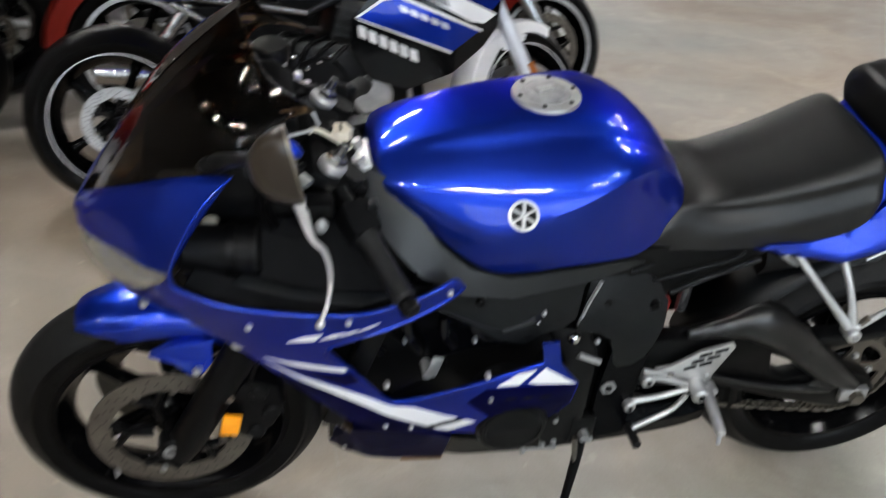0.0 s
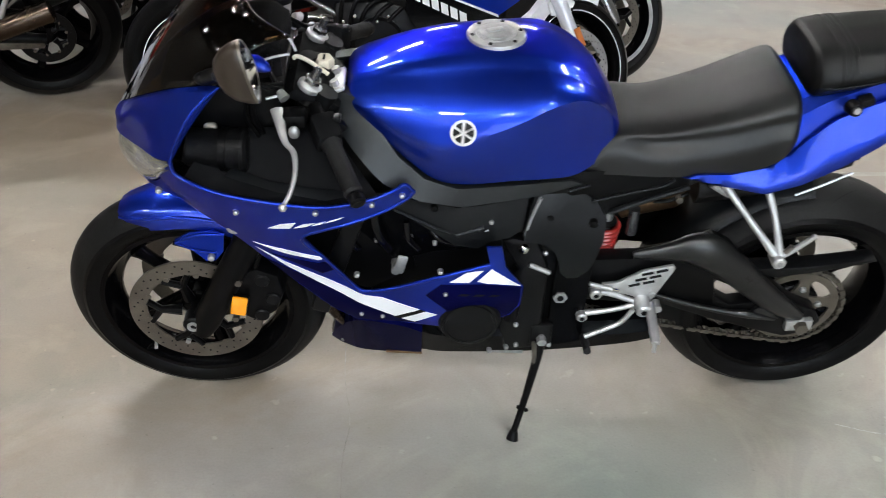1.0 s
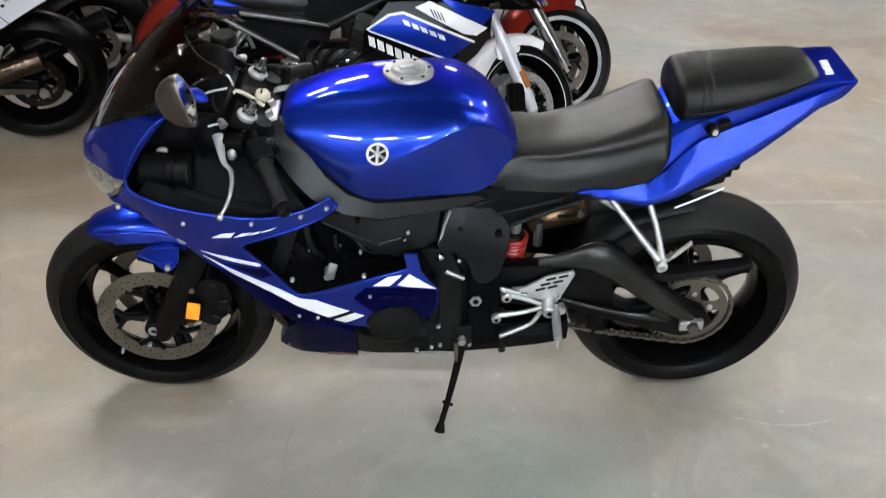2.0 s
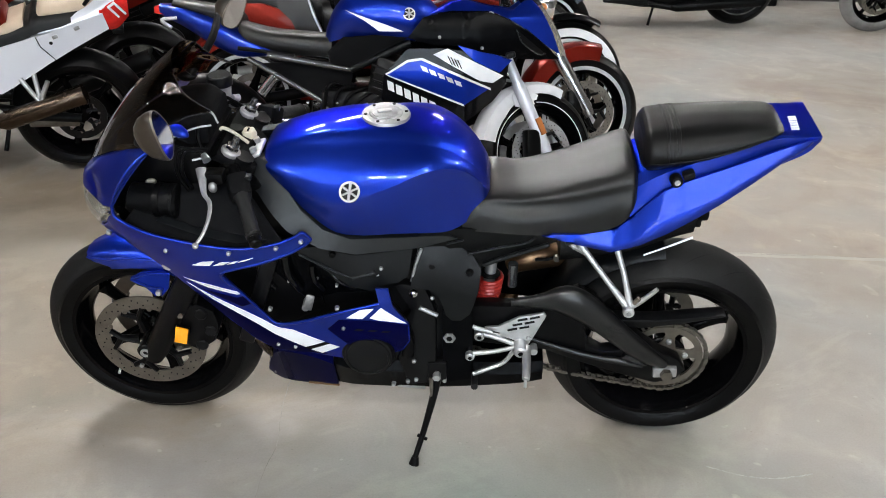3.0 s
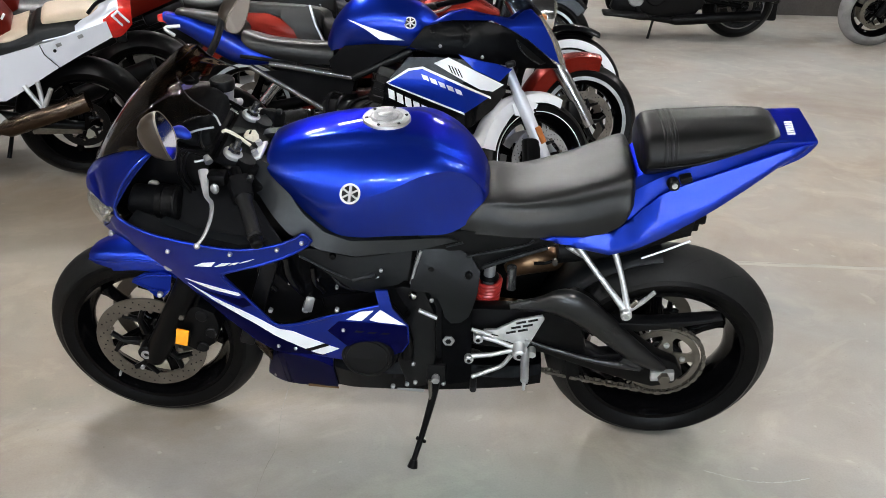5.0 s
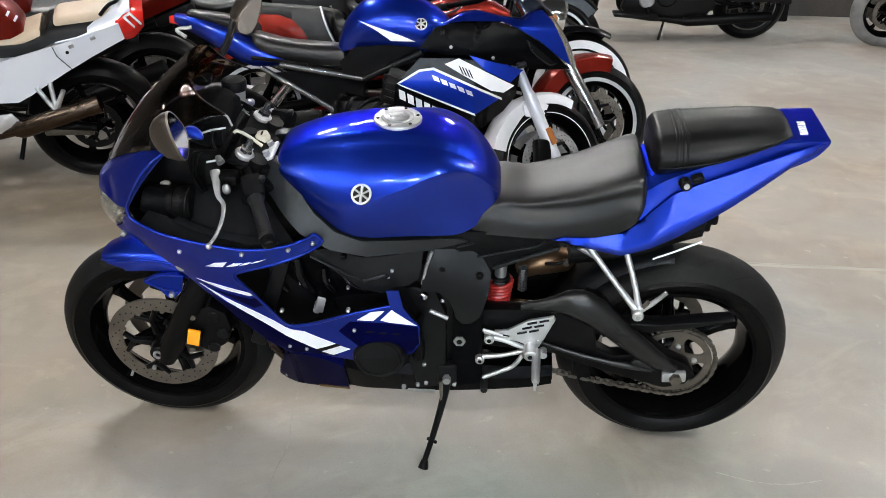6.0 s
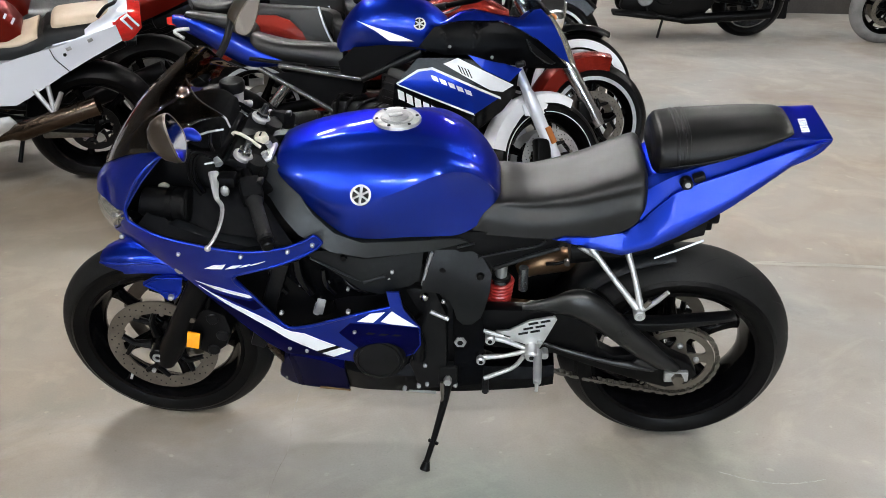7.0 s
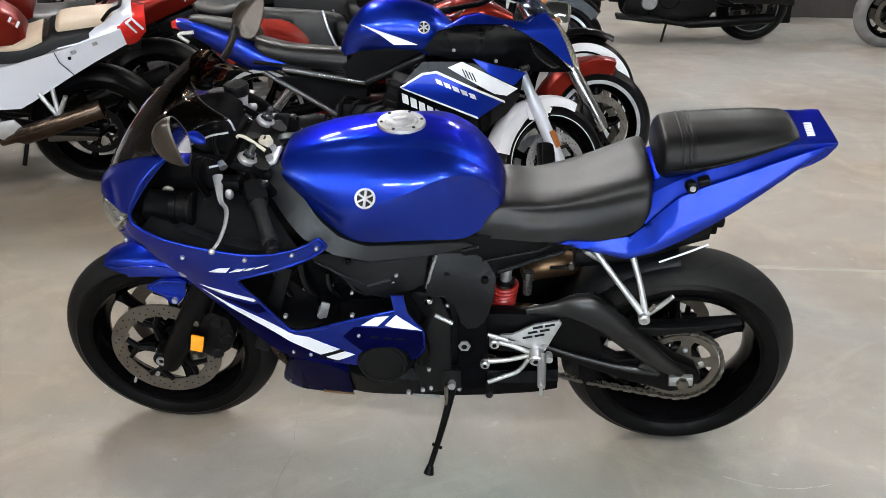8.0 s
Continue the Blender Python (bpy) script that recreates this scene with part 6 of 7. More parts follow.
def bars(b, x, z, half, material=CHROME, mirrors=True, drop=0.0):
    bar = part("handlebar", tube([(x + 0.10, -half, z - drop), (x + 0.02, -half * 0.45, z), (x, 0, z - 0.01), (x + 0.02, half * 0.45, z), (x + 0.10, half, z - drop)], 0.0125, 12, 30), material, b)
    for s in (-1, 1):
        part("grip", tube([(x + 0.045, s * half * 0.64, z - drop * 0.45), (x + 0.105, s * (half + 0.005), z - drop)], 0.017, 14), GRIP, bar)
        part("lever", tube([(x - 0.01, s * half * 0.6, z), (x + 0.0, s * half * 0.8, z - 0.01), (x + 0.05, s * half * 0.98, z - 0.02)], 0.006, 8, 10), ALU, bar)
    return bar


def steer(b, x, R, rake, angle):
    """Turns wheel, fork, fender and bars about the steering head, as on a parked bike."""
    axis = Vector((math.sin(radians(rake)), 0, math.cos(radians(rake))))
    foot = Matrix.Translation((x + 0.025, 0, R))
    turn = foot @ Matrix.Rotation(radians(angle), 4, axis) @ foot.inverted()
    for ob in b.children:
        if ob.name.split(".")[0] in ("front_wheel", "fork_leg", "front_fender", "handlebar", "reflector", "headlamp_bowl", "lens", "headlamp_ring"):
            ob.matrix_basis = turn


# ---- black, blue and white half-faired bike behind
bike_a = thing("motorcycle", "black and blue half-faired motorcycle with white front fender", "motorcycle", pose(-0.27, 1.50, 0, 0, 0, 182.5) @ pose(0, 0, 0, 8), "parked bikes")
fw, rw, eng = running_gear(bike_a, -0.715, 0.690, 0.288, 0.305, 0.12, 0.16, 25, 0.66, RIMBLACK, SILVERP, WHITE, 5, CAST, 0.028)
for s in (-1, 1):
    part("reflector", box((-0.668, s * 0.128, 0.40), (0.026, 0.01, 0.075), None, 0.003, pose(0, 0, 0, 0, 25)), ORANGE, bike_a, "amber fork reflector")
# white front fender
loops = []
for i in range(25):
    f = i / 24
    a = radians(114 - 102 * f)
    k = 0.55 + 0.45 * math.sin(math.pi * min(0.75, 0.2 + f * 0.9))
    dip = 0.018 * min(1.0, max(0.0, (f - 0.45) / 0.25))
    loops.append([(-0.715 + r * math.cos(a), y * k, 0.288 + r * math.sin(a)) for r, y in ((0.258 - dip, -0.074), (0.294, -0.069), (0.308, -0.035), (0.311, 0), (0.308, 0.035), (0.294, 0.069), (0.258 - dip, 0.074), (0.255 - dip, 0.071), (0.290, 0.065), (0.303, 0.03), (0.306, 0), (0.303, -0.03), (0.290, -0.065), (0.255 - dip, -0.071))])
fa_ = part("front_fender", rings(bmesh.new(), loops), WHITE, bike_a, "white front fender", 50)
for s in (-1, 1):
    part("fender_tab", plate([(-0.69, 0.535), (-0.62, 0.558), (-0.56, 0.530), (-0.575, 0.485), (-0.66, 0.478)], *sorted((s * 0.074, s * 0.082)), None, 0.002), WHITE, fa_)
    bolt(fa_, (-0.672, s * 0.079, 0.507), 0.008, FRAMEB, s)
tk = part("fuel_tank", loft([(-0.28, [(0, 0.90), (0.06, 0.895), (0.10, 0.87), (0.11, 0.83), (0.10, 0.78)]), (-0.20, [(0, 0.96), (0.08, 0.95), (0.14, 0.90), (0.16, 0.85), (0.14, 0.77)]), (-0.06, [(0, 0.995), (0.09, 0.985), (0.155, 0.93), (0.175, 0.86), (0.15, 0.78)]), (0.06, [(0, 0.975), (0.09, 0.965), (0.145, 0.91), (0.165, 0.85), (0.14, 0.78)]), (0.14, [(0, 0.90), (0.07, 0.89), (0.11, 0.86), (0.125, 0.82), (0.12, 0.76)]), (0.175, [(0, 0.82), (0.05, 0.815), (0.08, 0.80), (0.09, 0.78), (0.09, 0.75)])], 30, 18), BLUE, bike_a, "blue tank with a white flash", 60)
TKY = field([(0.09, 0.88, 0.157), (0.0, 0.845, 0.176), (-0.14, 0.805, 0.166), (-0.05, 0.93, 0.158), (-0.1, 0.85, 0.172)])
for s in (-1, 1):
    dep = lambda x, z, s=s: s * TKY(x, z)
    part("white_flash", drape([(0.088, 0.884), (0.01, 0.845), (-0.048, 0.806), (-0.145, 0.806), (-0.075, 0.832), (0.0, 0.856)], dep, 0.006, 0.002, 0.02), WHITE, tk)
    bd = part("badge", disc((-0.165, s * 0.140, 0.868), (-0.167, s * 0.1655, 0.8758), 0.025, 24), CAST, tk, "round silver badge")
    part("badge_field", disc((-0.165, s * 0.150, 0.871), (-0.167, s * 0.1663, 0.8760), 0.020, 24), FRAMEB, bd)
    for k in range(3):
        ca_, sa_ = 0.019 * math.cos(math.pi * k / 3 + 0.5), 0.019 * math.sin(math.pi * k / 3 + 0.5)
        part("badge_bar", tube([(-0.167 - ca_, s * (0.1665 + 0.3 * sa_), 0.876 - 0.95 * sa_), (-0.167 + ca_, s * (0.1665 - 0.3 * sa_), 0.876 + 0.95 * sa_)], 0.0032, 6), CAST, bd)
    part("knee_cover", drape([(0.150, 0.672), (0.162, 0.720), (0.10, 0.778), (-0.025, 0.790), (-0.165, 0.782), (-0.07, 0.734), (0.066, 0.655)], flat(s * 0.165), 0.03, 0, 0.03), MATTE, bike_a, "black knee cover")
    nose = lambda x, z, h=0.0, s=s: s * (0.225 + h - 0.34 * max(0, -x - 0.42) ** 1.35 - 2.5 * (z - 0.79) ** 2)
    up = part("upper_cowl", drape([(-0.164, 0.784), (-0.226, 0.865), (-0.300, 0.883), (-0.491, 0.888), (-0.568, 0.858), (-0.647, 0.815), (-0.729, 0.752), (-0.780, 0.707), (-0.705, 0.704), (-0.625, 0.706), (-0.47, 0.732), (-0.368, 0.758), (-0.266, 0.758)], nose, 0.01, 0, 0.014), BELLY, bike_a, "black upper cowl", 55)
    part("cowl_vent", drape([(-0.600, 0.822), (-0.660, 0.775), (-0.722, 0.728), (-0.690, 0.727), (-0.625, 0.770)], (lambda x, z, nose=nose: nose(x, z, 0.004)), 0.006, 0, 0.02), FRAMEB, up)
    part("vent_lip", tube([(x_, nose(x_, z_, 0.006), z_) for x_, z_ in ((-0.596, 0.822), (-0.622, 0.772), (-0.690, 0.726), (-0.722, 0.729))], 0.0025, 6, 12), SATIN, up)
    bolt(up, (-0.29, s * 0.226, 0.790), 0.007, CAST, s)
    bolt(up, (-0.46, s * 0.220, 0.750), 0.007, CAST, s)
    part("cowl_top", drape([(-0.251, 0.878), (-0.327, 0.921), (-0.391, 0.934), (-0.494, 0.911), (-0.585, 0.899), (-0.630, 0.935), (-0.660, 0.940), (-0.699, 0.900), (-0.748, 0.812), (-0.785, 0.722), (-0.729, 0.757), (-0.647, 0.820), (-0.568, 0.863), (-0.491, 0.893), (-0.34, 0.891)], (lambda x, z, s=s: s * (0.205 - 0.34 * max(0, -x - 0.42) ** 1.35 - 1.0 * max(0, z - 0.87))), 0.01, 0, 0.014), BLUE, bike_a, "blue upper cowl", 55)
    low = part("lower_cowl", drape([(-0.070, 0.640), (-0.164, 0.742), (-0.300, 0.745), (-0.420, 0.735), (-0.575, 0.700), (-0.560, 0.60), (-0.510, 0.535), (-0.40, 0.45), (-0.25, 0.40), (-0.12, 0.44), (-0.06, 0.54)], (lambda x, z, s=s: s * (0.222 - 0.35 * max(0, -x - 0.40) ** 1.2 - 0.12 * abs(z - 0.64))), 0.01, 0, 0.035), BLACKP, bike_a, "gloss black side cowl with white outlined blue field", 55)
    L = lambda x, z, s=s: s * (0.225 - 0.35 * max(0, -x - 0.40) ** 1.2 - 0.12 * abs(z - 0.64))

    def lay(name, o, material, h=0.0, parent=low, L=L, s=s):
        return part(name, drape(o, (lambda x, z: L(x, z) + s * h), 0.004, 0.0, 0.03), material, parent)

    lay("blue_field", [(-0.085, 0.640), (-0.165, 0.690), (-0.221, 0.698), (-0.490, 0.586), (-0.392, 0.520)], BLUE, 0.003)
    for o in ([(-0.075, 0.642), (-0.163, 0.699), (-0.222, 0.708), (-0.500, 0.592), (-0.502, 0.582), (-0.220, 0.698), (-0.167, 0.690), (-0.088, 0.642)], [(-0.075, 0.643), (-0.392, 0.526), (-0.396, 0.516), (-0.09, 0.632)]):
        lay("white_line", o, WHITE, 0.006)
    lay("white_band", [(-0.266, 0.722), (-0.323, 0.746), (-0.552, 0.640), (-0.508, 0.612), (-0.457, 0.620), (-0.35, 0.675)], WHITE, 0.005)
    for k in range(4):
        lay("black_bar", [(-0.322 - 0.013 * k, 0.718 - 0.005 * k), (-0.328 - 0.013 * k, 0.716 - 0.005 * k), (-0.345 - 0.013 * k, 0.682 - 0.005 * k), (-0.339 - 0.013 * k, 0.684 - 0.005 * k)], FRAMEB, 0.008)
    lay("blue_wedge", [(-0.344, 0.776), (-0.458, 0.742), (-0.585, 0.702), (-0.535, 0.652), (-0.43, 0.700)], BLUE, 0.004)
    # marking drawn as plain white bars, and a pale slanted mark
    for k in range(6):
        x0, z0 = -0.083 - 0.034 * k, 0.615 - 0.0158 * k
        lay("white_bar", [(x0, z0 + 0.004), (x0 - 0.025, z0 - 0.007), (x0 - 0.030, z0 - 0.045), (x0 - 0.004, z0 - 0.034)], WHITE, 0.009)
    for k in range(5):
        x0, z0 = -0.215 - 0.034 * k, 0.676 - 0.0135 * k
        lay("pale_bar", [(x0, z0 + 0.003), (x0 - 0.026, z0 - 0.006), (x0 - 0.034, z0 - 0.026), (x0 - 0.010, z0 - 0.018)], SILVERP, 0.007)
    rail = part("frame_tube", tube([(0.49, s * 0.13, 0.685), (0.187, s * 0.15, 0.520), (0.12, s * 0.15, 0.49)], 0.0115, 12), GREYTUBE, bike_a, "dark grey steel frame tube")
    part("frame_tube", tube([(0.41, s * 0.14, 0.700), (0.24, s * 0.15, 0.676), (0.069, s * 0.155, 0.651)], 0.0125, 12), GREYTUBE, bike_a)
    part("frame_tube", tube([(0.069, s * 0.155, 0.651), (-0.173, s * 0.15, 0.762)], 0.016, 12), SATIN, bike_a)
    part("side_cover", drape([(0.45, 0.665), (0.20, 0.535), (0.08, 0.56), (0.06, 0.64), (0.30, 0.675)], flat(s * 0.125), 0.02, 0, 0.04), MATTE, bike_a, "dark side cover")
    part("turn_signal", box((-0.575, s * 0.215, 0.725), (0.04, 0.04, 0.024), None, 0.008, pose(0, 0, 0, 0, 15)), SATIN, bike_a, "dark turn signal")
    part("seat_edge_rail", tube([(0.53, s * 0.13, 0.725), (0.40, s * 0.135, 0.712), (0.30, s * 0.135, 0.70)], 0.008, 8), FRAMEB, bike_a)
part("seat", loft([(0.15, [(0, 0.785), (0.06, 0.782), (0.095, 0.768), (0.110, 0.735), (0.11, 0.70)]), (0.25, [(0, 0.790), (0.08, 0.787), (0.118, 0.772), (0.130, 0.735), (0.12, 0.70)]), (0.40, [(0, 0.800), (0.09, 0.797), (0.125, 0.782), (0.133, 0.745), (0.12, 0.712)]), (0.50, [(0, 0.822), (0.085, 0.818), (0.112, 0.802), (0.122, 0.765), (0.11, 0.735)]), (0.53, [(0, 0.832), (0.07, 0.828), (0.095, 0.815), (0.105, 0.79), (0.10, 0.76)])], 22, 16), VINYL, bike_a, "black vinyl seat", 60)
part("pillion_seat", loft([(0.525, [(0, 0.855), (0.05, 0.852), (0.075, 0.842), (0.085, 0.825), (0.08, 0.805)]), (0.56, [(0, 0.882), (0.065, 0.878), (0.092, 0.865), (0.10, 0.842), (0.09, 0.815)]), (0.68, [(0, 0.902), (0.065, 0.898), (0.090, 0.886), (0.096, 0.868), (0.085, 0.845)]), (0.79, [(0, 0.912), (0.05, 0.909), (0.070, 0.900), (0.075, 0.888), (0.065, 0.87)]), (0.81, [(0, 0.902), (0.04, 0.90), (0.055, 0.893), (0.06, 0.884), (0.05, 0.875)])], 22, 14), VINYL, bike_a, "black vinyl pillion seat", 60)
ta = part("tail_cowl", loft([(0.40, [(0, 0.74), (0.09, 0.735), (0.125, 0.722), (0.128, 0.705), (0.11, 0.695)]), (0.53, [(0, 0.80), (0.09, 0.795), (0.125, 0.765), (0.125, 0.72), (0.10, 0.69)]), (0.64, [(0, 0.85), (0.085, 0.845), (0.115, 0.82), (0.115, 0.77), (0.09, 0.735)]), (0.76, [(0, 0.885), (0.07, 0.88), (0.095, 0.865), (0.095, 0.83), (0.075, 0.805)]), (0.86, [(0, 0.895), (0.045, 0.893), (0.06, 0.885), (0.06, 0.865), (0.05, 0.85)])], 24, 16), BLUE, bike_a, "blue tail cowl", 50)
part("tail_lamp", loft([(0.845, [(0, 0.894), (0.05, 0.892), (0.066, 0.88), (0.06, 0.85)]), (0.885, [(0, 0.885), (0.04, 0.883), (0.05, 0.875), (0.045, 0.855)])], 6, 10), REDLENS, ta, "red tail lamp")
part("grab_rail", tube([(0.80, 0.11, 0.80), (0.84, 0.105, 0.83), (0.78, 0.10, 0.84)], 0.008, 8, 10), ALU, ta)
NOSE_LOW, NOSE_HIGH = [(-0.825, 0, 0.715), (-0.815, 0.055, 0.715), (-0.787, 0.105, 0.718)], [(-0.715, 0, 0.915), (-0.708, 0.045, 0.910), (-0.692, 0.085, 0.900)]
part("headlamp", whole(patch(NOSE_LOW, NOSE_HIGH, 6, 12, 0.012, 0.004, None, (-1, 0.4, 0.3))), LENS, bike_a, "clear slanted headlamp", 60)
part("headlamp_bowl", whole(patch([(x_ + 0.03, y_ * 0.9, z_) for x_, y_, z_ in NOSE_LOW], [(x_ + 0.03, y_ * 0.9, z_) for x_, y_, z_ in NOSE_HIGH], 4, 8, -0.02, 0.004, None, (-1, 0.4, 0.3))), GREYTUBE, bike_a, "", 60)
part("windscreen", whole(patch([(-0.715, 0, 0.917), (-0.69, 0.06, 0.915), (-0.62, 0.11, 0.925)], [(-0.50, 0, 1.08), (-0.49, 0.07, 1.06), (-0.46, 0.12, 1.01)], 6, 12, 0.02, 0.003, None, (-1, 0.4, 0.5))), SMOKEB, bike_a, "smoked windscreen", 60)
bars(bike_a, -0.42, 0.99, 0.34, FRAMEB)
steer(bike_a, -0.715, 0.288, 25, 30)
part("exhaust", tube([(-0.30, 0.10, 0.40), (-0.30, 0.12, 0.22), (0.0, 0.12, 0.17), (0.35, 0.14, 0.22), (0.62, 0.19, 0.36)], [0.02, 0.022, 0.04, 0.05, 0.045], 16, 30), FRAMEB, bike_a, "black exhaust")
for k in range(5):
    part("hose", tube([(-0.10 + 0.05 * k, 0.15, 0.58), (0.0 + 0.04 * k, 0.19, 0.50 + 0.02 * k), (0.06 + 0.03 * k, 0.17, 0.40)], 0.008, 8, 12), FRAMEB, eng)
for k in range(7):
    bolt(eng, (0.0 + 0.04 * k, 0.202, 0.52 - 0.02 * (k % 3)), 0.007, CHROME, 1)

# ---- silver sports tourer with red tank, tan and black seat
TH = 20
c20, s20 = math.cos(radians(TH)), math.sin(radians(TH))
bike_b = thing("motorcycle", "silver sports tourer with faded tan seat and red tail lamp", "motorcycle", pose(-1.74 - 0.72 * c20, 2.05 - 0.72 * s20, 0, 0, 0, TH) @ pose(0, 0, 0, 11), "parked bikes")
running_gear(bike_b, -0.72, 0.72, 0.30, 0.31, 0.12, 0.16, 25, 0.66, RIMBLACK, FRAMEB, None, 5, ENGINE, 0.028, -1)
YB = lambda x, z: -0.165 + 0.05 * max(0, x - 0.6) - 0.0
for s in (-1, 1):
    dep = (lambda x, z, s=s: -s * YB(x, z))
    pb = part("tail_panel", drape([(0.895, 0.765), (0.752, 0.690), (0.620, 0.615), (0.462, 0.514), (0.407, 0.484), (0.20, 0.486), (0.10, 0.56), (0.12, 0.66), (0.372, 0.685), (0.566, 0.740), (0.652, 0.765), (0.739, 0.800), (0.875, 0.838)], dep, 0.008, 0, 0.04), SILVERP, bike_b, "silver side panel", 50)
    part("panel_seam", tube([(0.585, s * 0.167, 0.745), (0.600, s * 0.168, 0.70), (0.655, s * 0.166, 0.635)], 0.002, 6), FRAMEB, pb)
    bolt(pb, (0.645, s * 0.164, 0.715), 0.008, FRAMEB, s)
    part("panel_step", tube([(0.60, s * 0.160, 0.760), (0.70, s * 0.158, 0.782), (0.87, s * 0.150, 0.836)], 0.004, 8), SILVERP, pb)
    for xt, zt in ((0.665, 0.742), (0.760, 0.778)):
        part("panel_tab", box((xt, s * 0.163, zt), (0.024, 0.006, 0.016), None, 0.002, pose(0, 0, 0, 0, -22)), DIRTY, pb)
    pg = part("foot_bracket", tube([(0.493, s * 0.17, 0.556), (0.53, s * 0.19, 0.50), (0.560, s * 0.20, 0.455)], 0.011, 10), ALU, bike_b, "bare alloy pillion foot bracket")
    part("bracket_arm", tube([(0.552, s * 0.17, 0.575), (0.56, s * 0.19, 0.51), (0.563, s * 0.20, 0.455)], 0.011, 10), ALU, pg)
    part("foot_peg", tube([(0.563, s * 0.20, 0.452), (0.608, s * 0.205, 0.553)], [0.013, 0.010], 10), ALU, pg)
    pi = part("silencer", tube([(0.30, s * 0.16, 0.325), (0.365, s * 0.18, 0.350), (0.40, s * 0.19, 0.362), (0.735, s * 0.21, 0.478), (0.752, s * 0.21, 0.484)], [0.022, 0.024, 0.043, 0.046, 0.042], 22), PIPE, bike_b, "brown stained steel silencer")
    part("silencer_tip", tube([(0.735, s * 0.21, 0.478), (0.758, s * 0.211, 0.486), (0.758, s * 0.211, 0.486), (0.742, s * 0.2105, 0.480)], [0.048, 0.048, 0.036, 0.034], 22), PIPE, pi)
    part("rearset", plate([(0.29, 0.43), (0.37, 0.44), (0.40, 0.40), (0.33, 0.33), (0.28, 0.36)], *sorted((s * 0.175, s * 0.185)), None, 0.003), ALU, bike_b)
    part("arm_block", box((0.60, s * 0.115, 0.305), (0.22, 0.02, 0.045), None, 0.008, pose(0, 0, 0, 0, 3)), CHAINM, bike_b, "bare alloy swingarm end")
    part("fairing", drape([(0.12, 0.66), (0.10, 0.56), (0.0, 0.48), (-0.25, 0.38), (-0.45, 0.50), (-0.62, 0.80), (-0.50, 0.95), (-0.30, 0.80)], (lambda x, z, s=s: s * (0.22 - 0.5 * max(0, -x - 0.3) ** 1.6)), 0.008, 0, 0.05), SILVERP, bike_b, "silver fairing", 50)
lens = part("tail_lamp", loft([(0.862, [(0, 0.875), (0.11, 0.868), (0.145, 0.840), (0.148, 0.79), (0.13, 0.755)]), (0.93, [(0, 0.885), (0.10, 0.878), (0.128, 0.853), (0.130, 0.80), (0.11, 0.752)]), (0.985, [(0, 0.878), (0.08, 0.872), (0.105, 0.855), (0.105, 0.83), (0.09, 0.80)])], 10, 14), REDLENS, bike_b, "red tail lamp with white bars", 45)
for k in range(2):
    part("white_bar", box((0.922 + 0.030 * k, -0.136 + 0.009 * k, 0.838 + 0.010 * k), (0.008, 0.014, 0.070), None, 0.001, pose(0, 0, 0, 14, -38)), WHITE, lens)
part("white_bar", box((0.915, -0.134, 0.868), (0.040, 0.012, 0.007), None, 0.001, pose(0, 0, 0, 14, -38)), WHITE, lens)
part("tail_top", loft([(0.74, [(0, 0.83), (0.10, 0.825), (0.145, 0.80), (0.15, 0.775)]), (0.86, [(0, 0.885), (0.09, 0.88), (0.14, 0.85), (0.146, 0.80)]), (0.93, [(0, 0.905), (0.07, 0.90), (0.10, 0.885), (0.11, 0.86)])], 12, 12), SILVERP, bike_b, "silver tail top", 45)
part("seat", loft([(0.30, [(0, 0.765), (0.09, 0.76), (0.125, 0.74), (0.14, 0.69)]), (0.45, [(0, 0.775), (0.10, 0.77), (0.135, 0.75), (0.15, 0.70)]), (0.55, [(0, 0.80), (0.10, 0.795), (0.135, 0.775), (0.15, 0.735)]), (0.60, [(0, 0.835), (0.09, 0.83), (0.13, 0.80), (0.148, 0.755)]), (0.84, [(0, 0.865), (0.08, 0.86), (0.115, 0.835), (0.14, 0.80)])], 20, 14), VINYLDARK, bike_b, "black vinyl seat", 60)
part("seat_pad", loft([(0.60, [(0, 0.842), (0.07, 0.838), (0.105, 0.822), (0.105, 0.812)]), (0.64, [(0, 0.862), (0.08, 0.858), (0.112, 0.838), (0.112, 0.815)]), (0.83, [(0, 0.882), (0.07, 0.878), (0.10, 0.858), (0.105, 0.84)]), (0.85, [(0, 0.868), (0.06, 0.866), (0.085, 0.855), (0.09, 0.845)])], 16, 12), TAN, bike_b, "sun-faded tan seat pad", 60)
part("seat_pad", loft([(0.30, [(0, 0.785), (0.09, 0.78), (0.125, 0.755), (0.12, 0.735)]), (0.45, [(0, 0.788), (0.10, 0.783), (0.135, 0.760), (0.13, 0.742)]), (0.54, [(0, 0.815), (0.095, 0.81), (0.125, 0.785), (0.12, 0.765)])], 14, 12), TAN, bike_b, "sun-faded tan seat pad", 60)
part("grab_rail", tube([(0.80, -0.10, 0.86), (0.84, -0.10, 0.905), (0.88, -0.06, 0.915), (0.88, 0.06, 0.915), (0.84, 0.10, 0.905), (0.80, 0.10, 0.86)], 0.009, 10, 30), FRAMEB, bike_b)
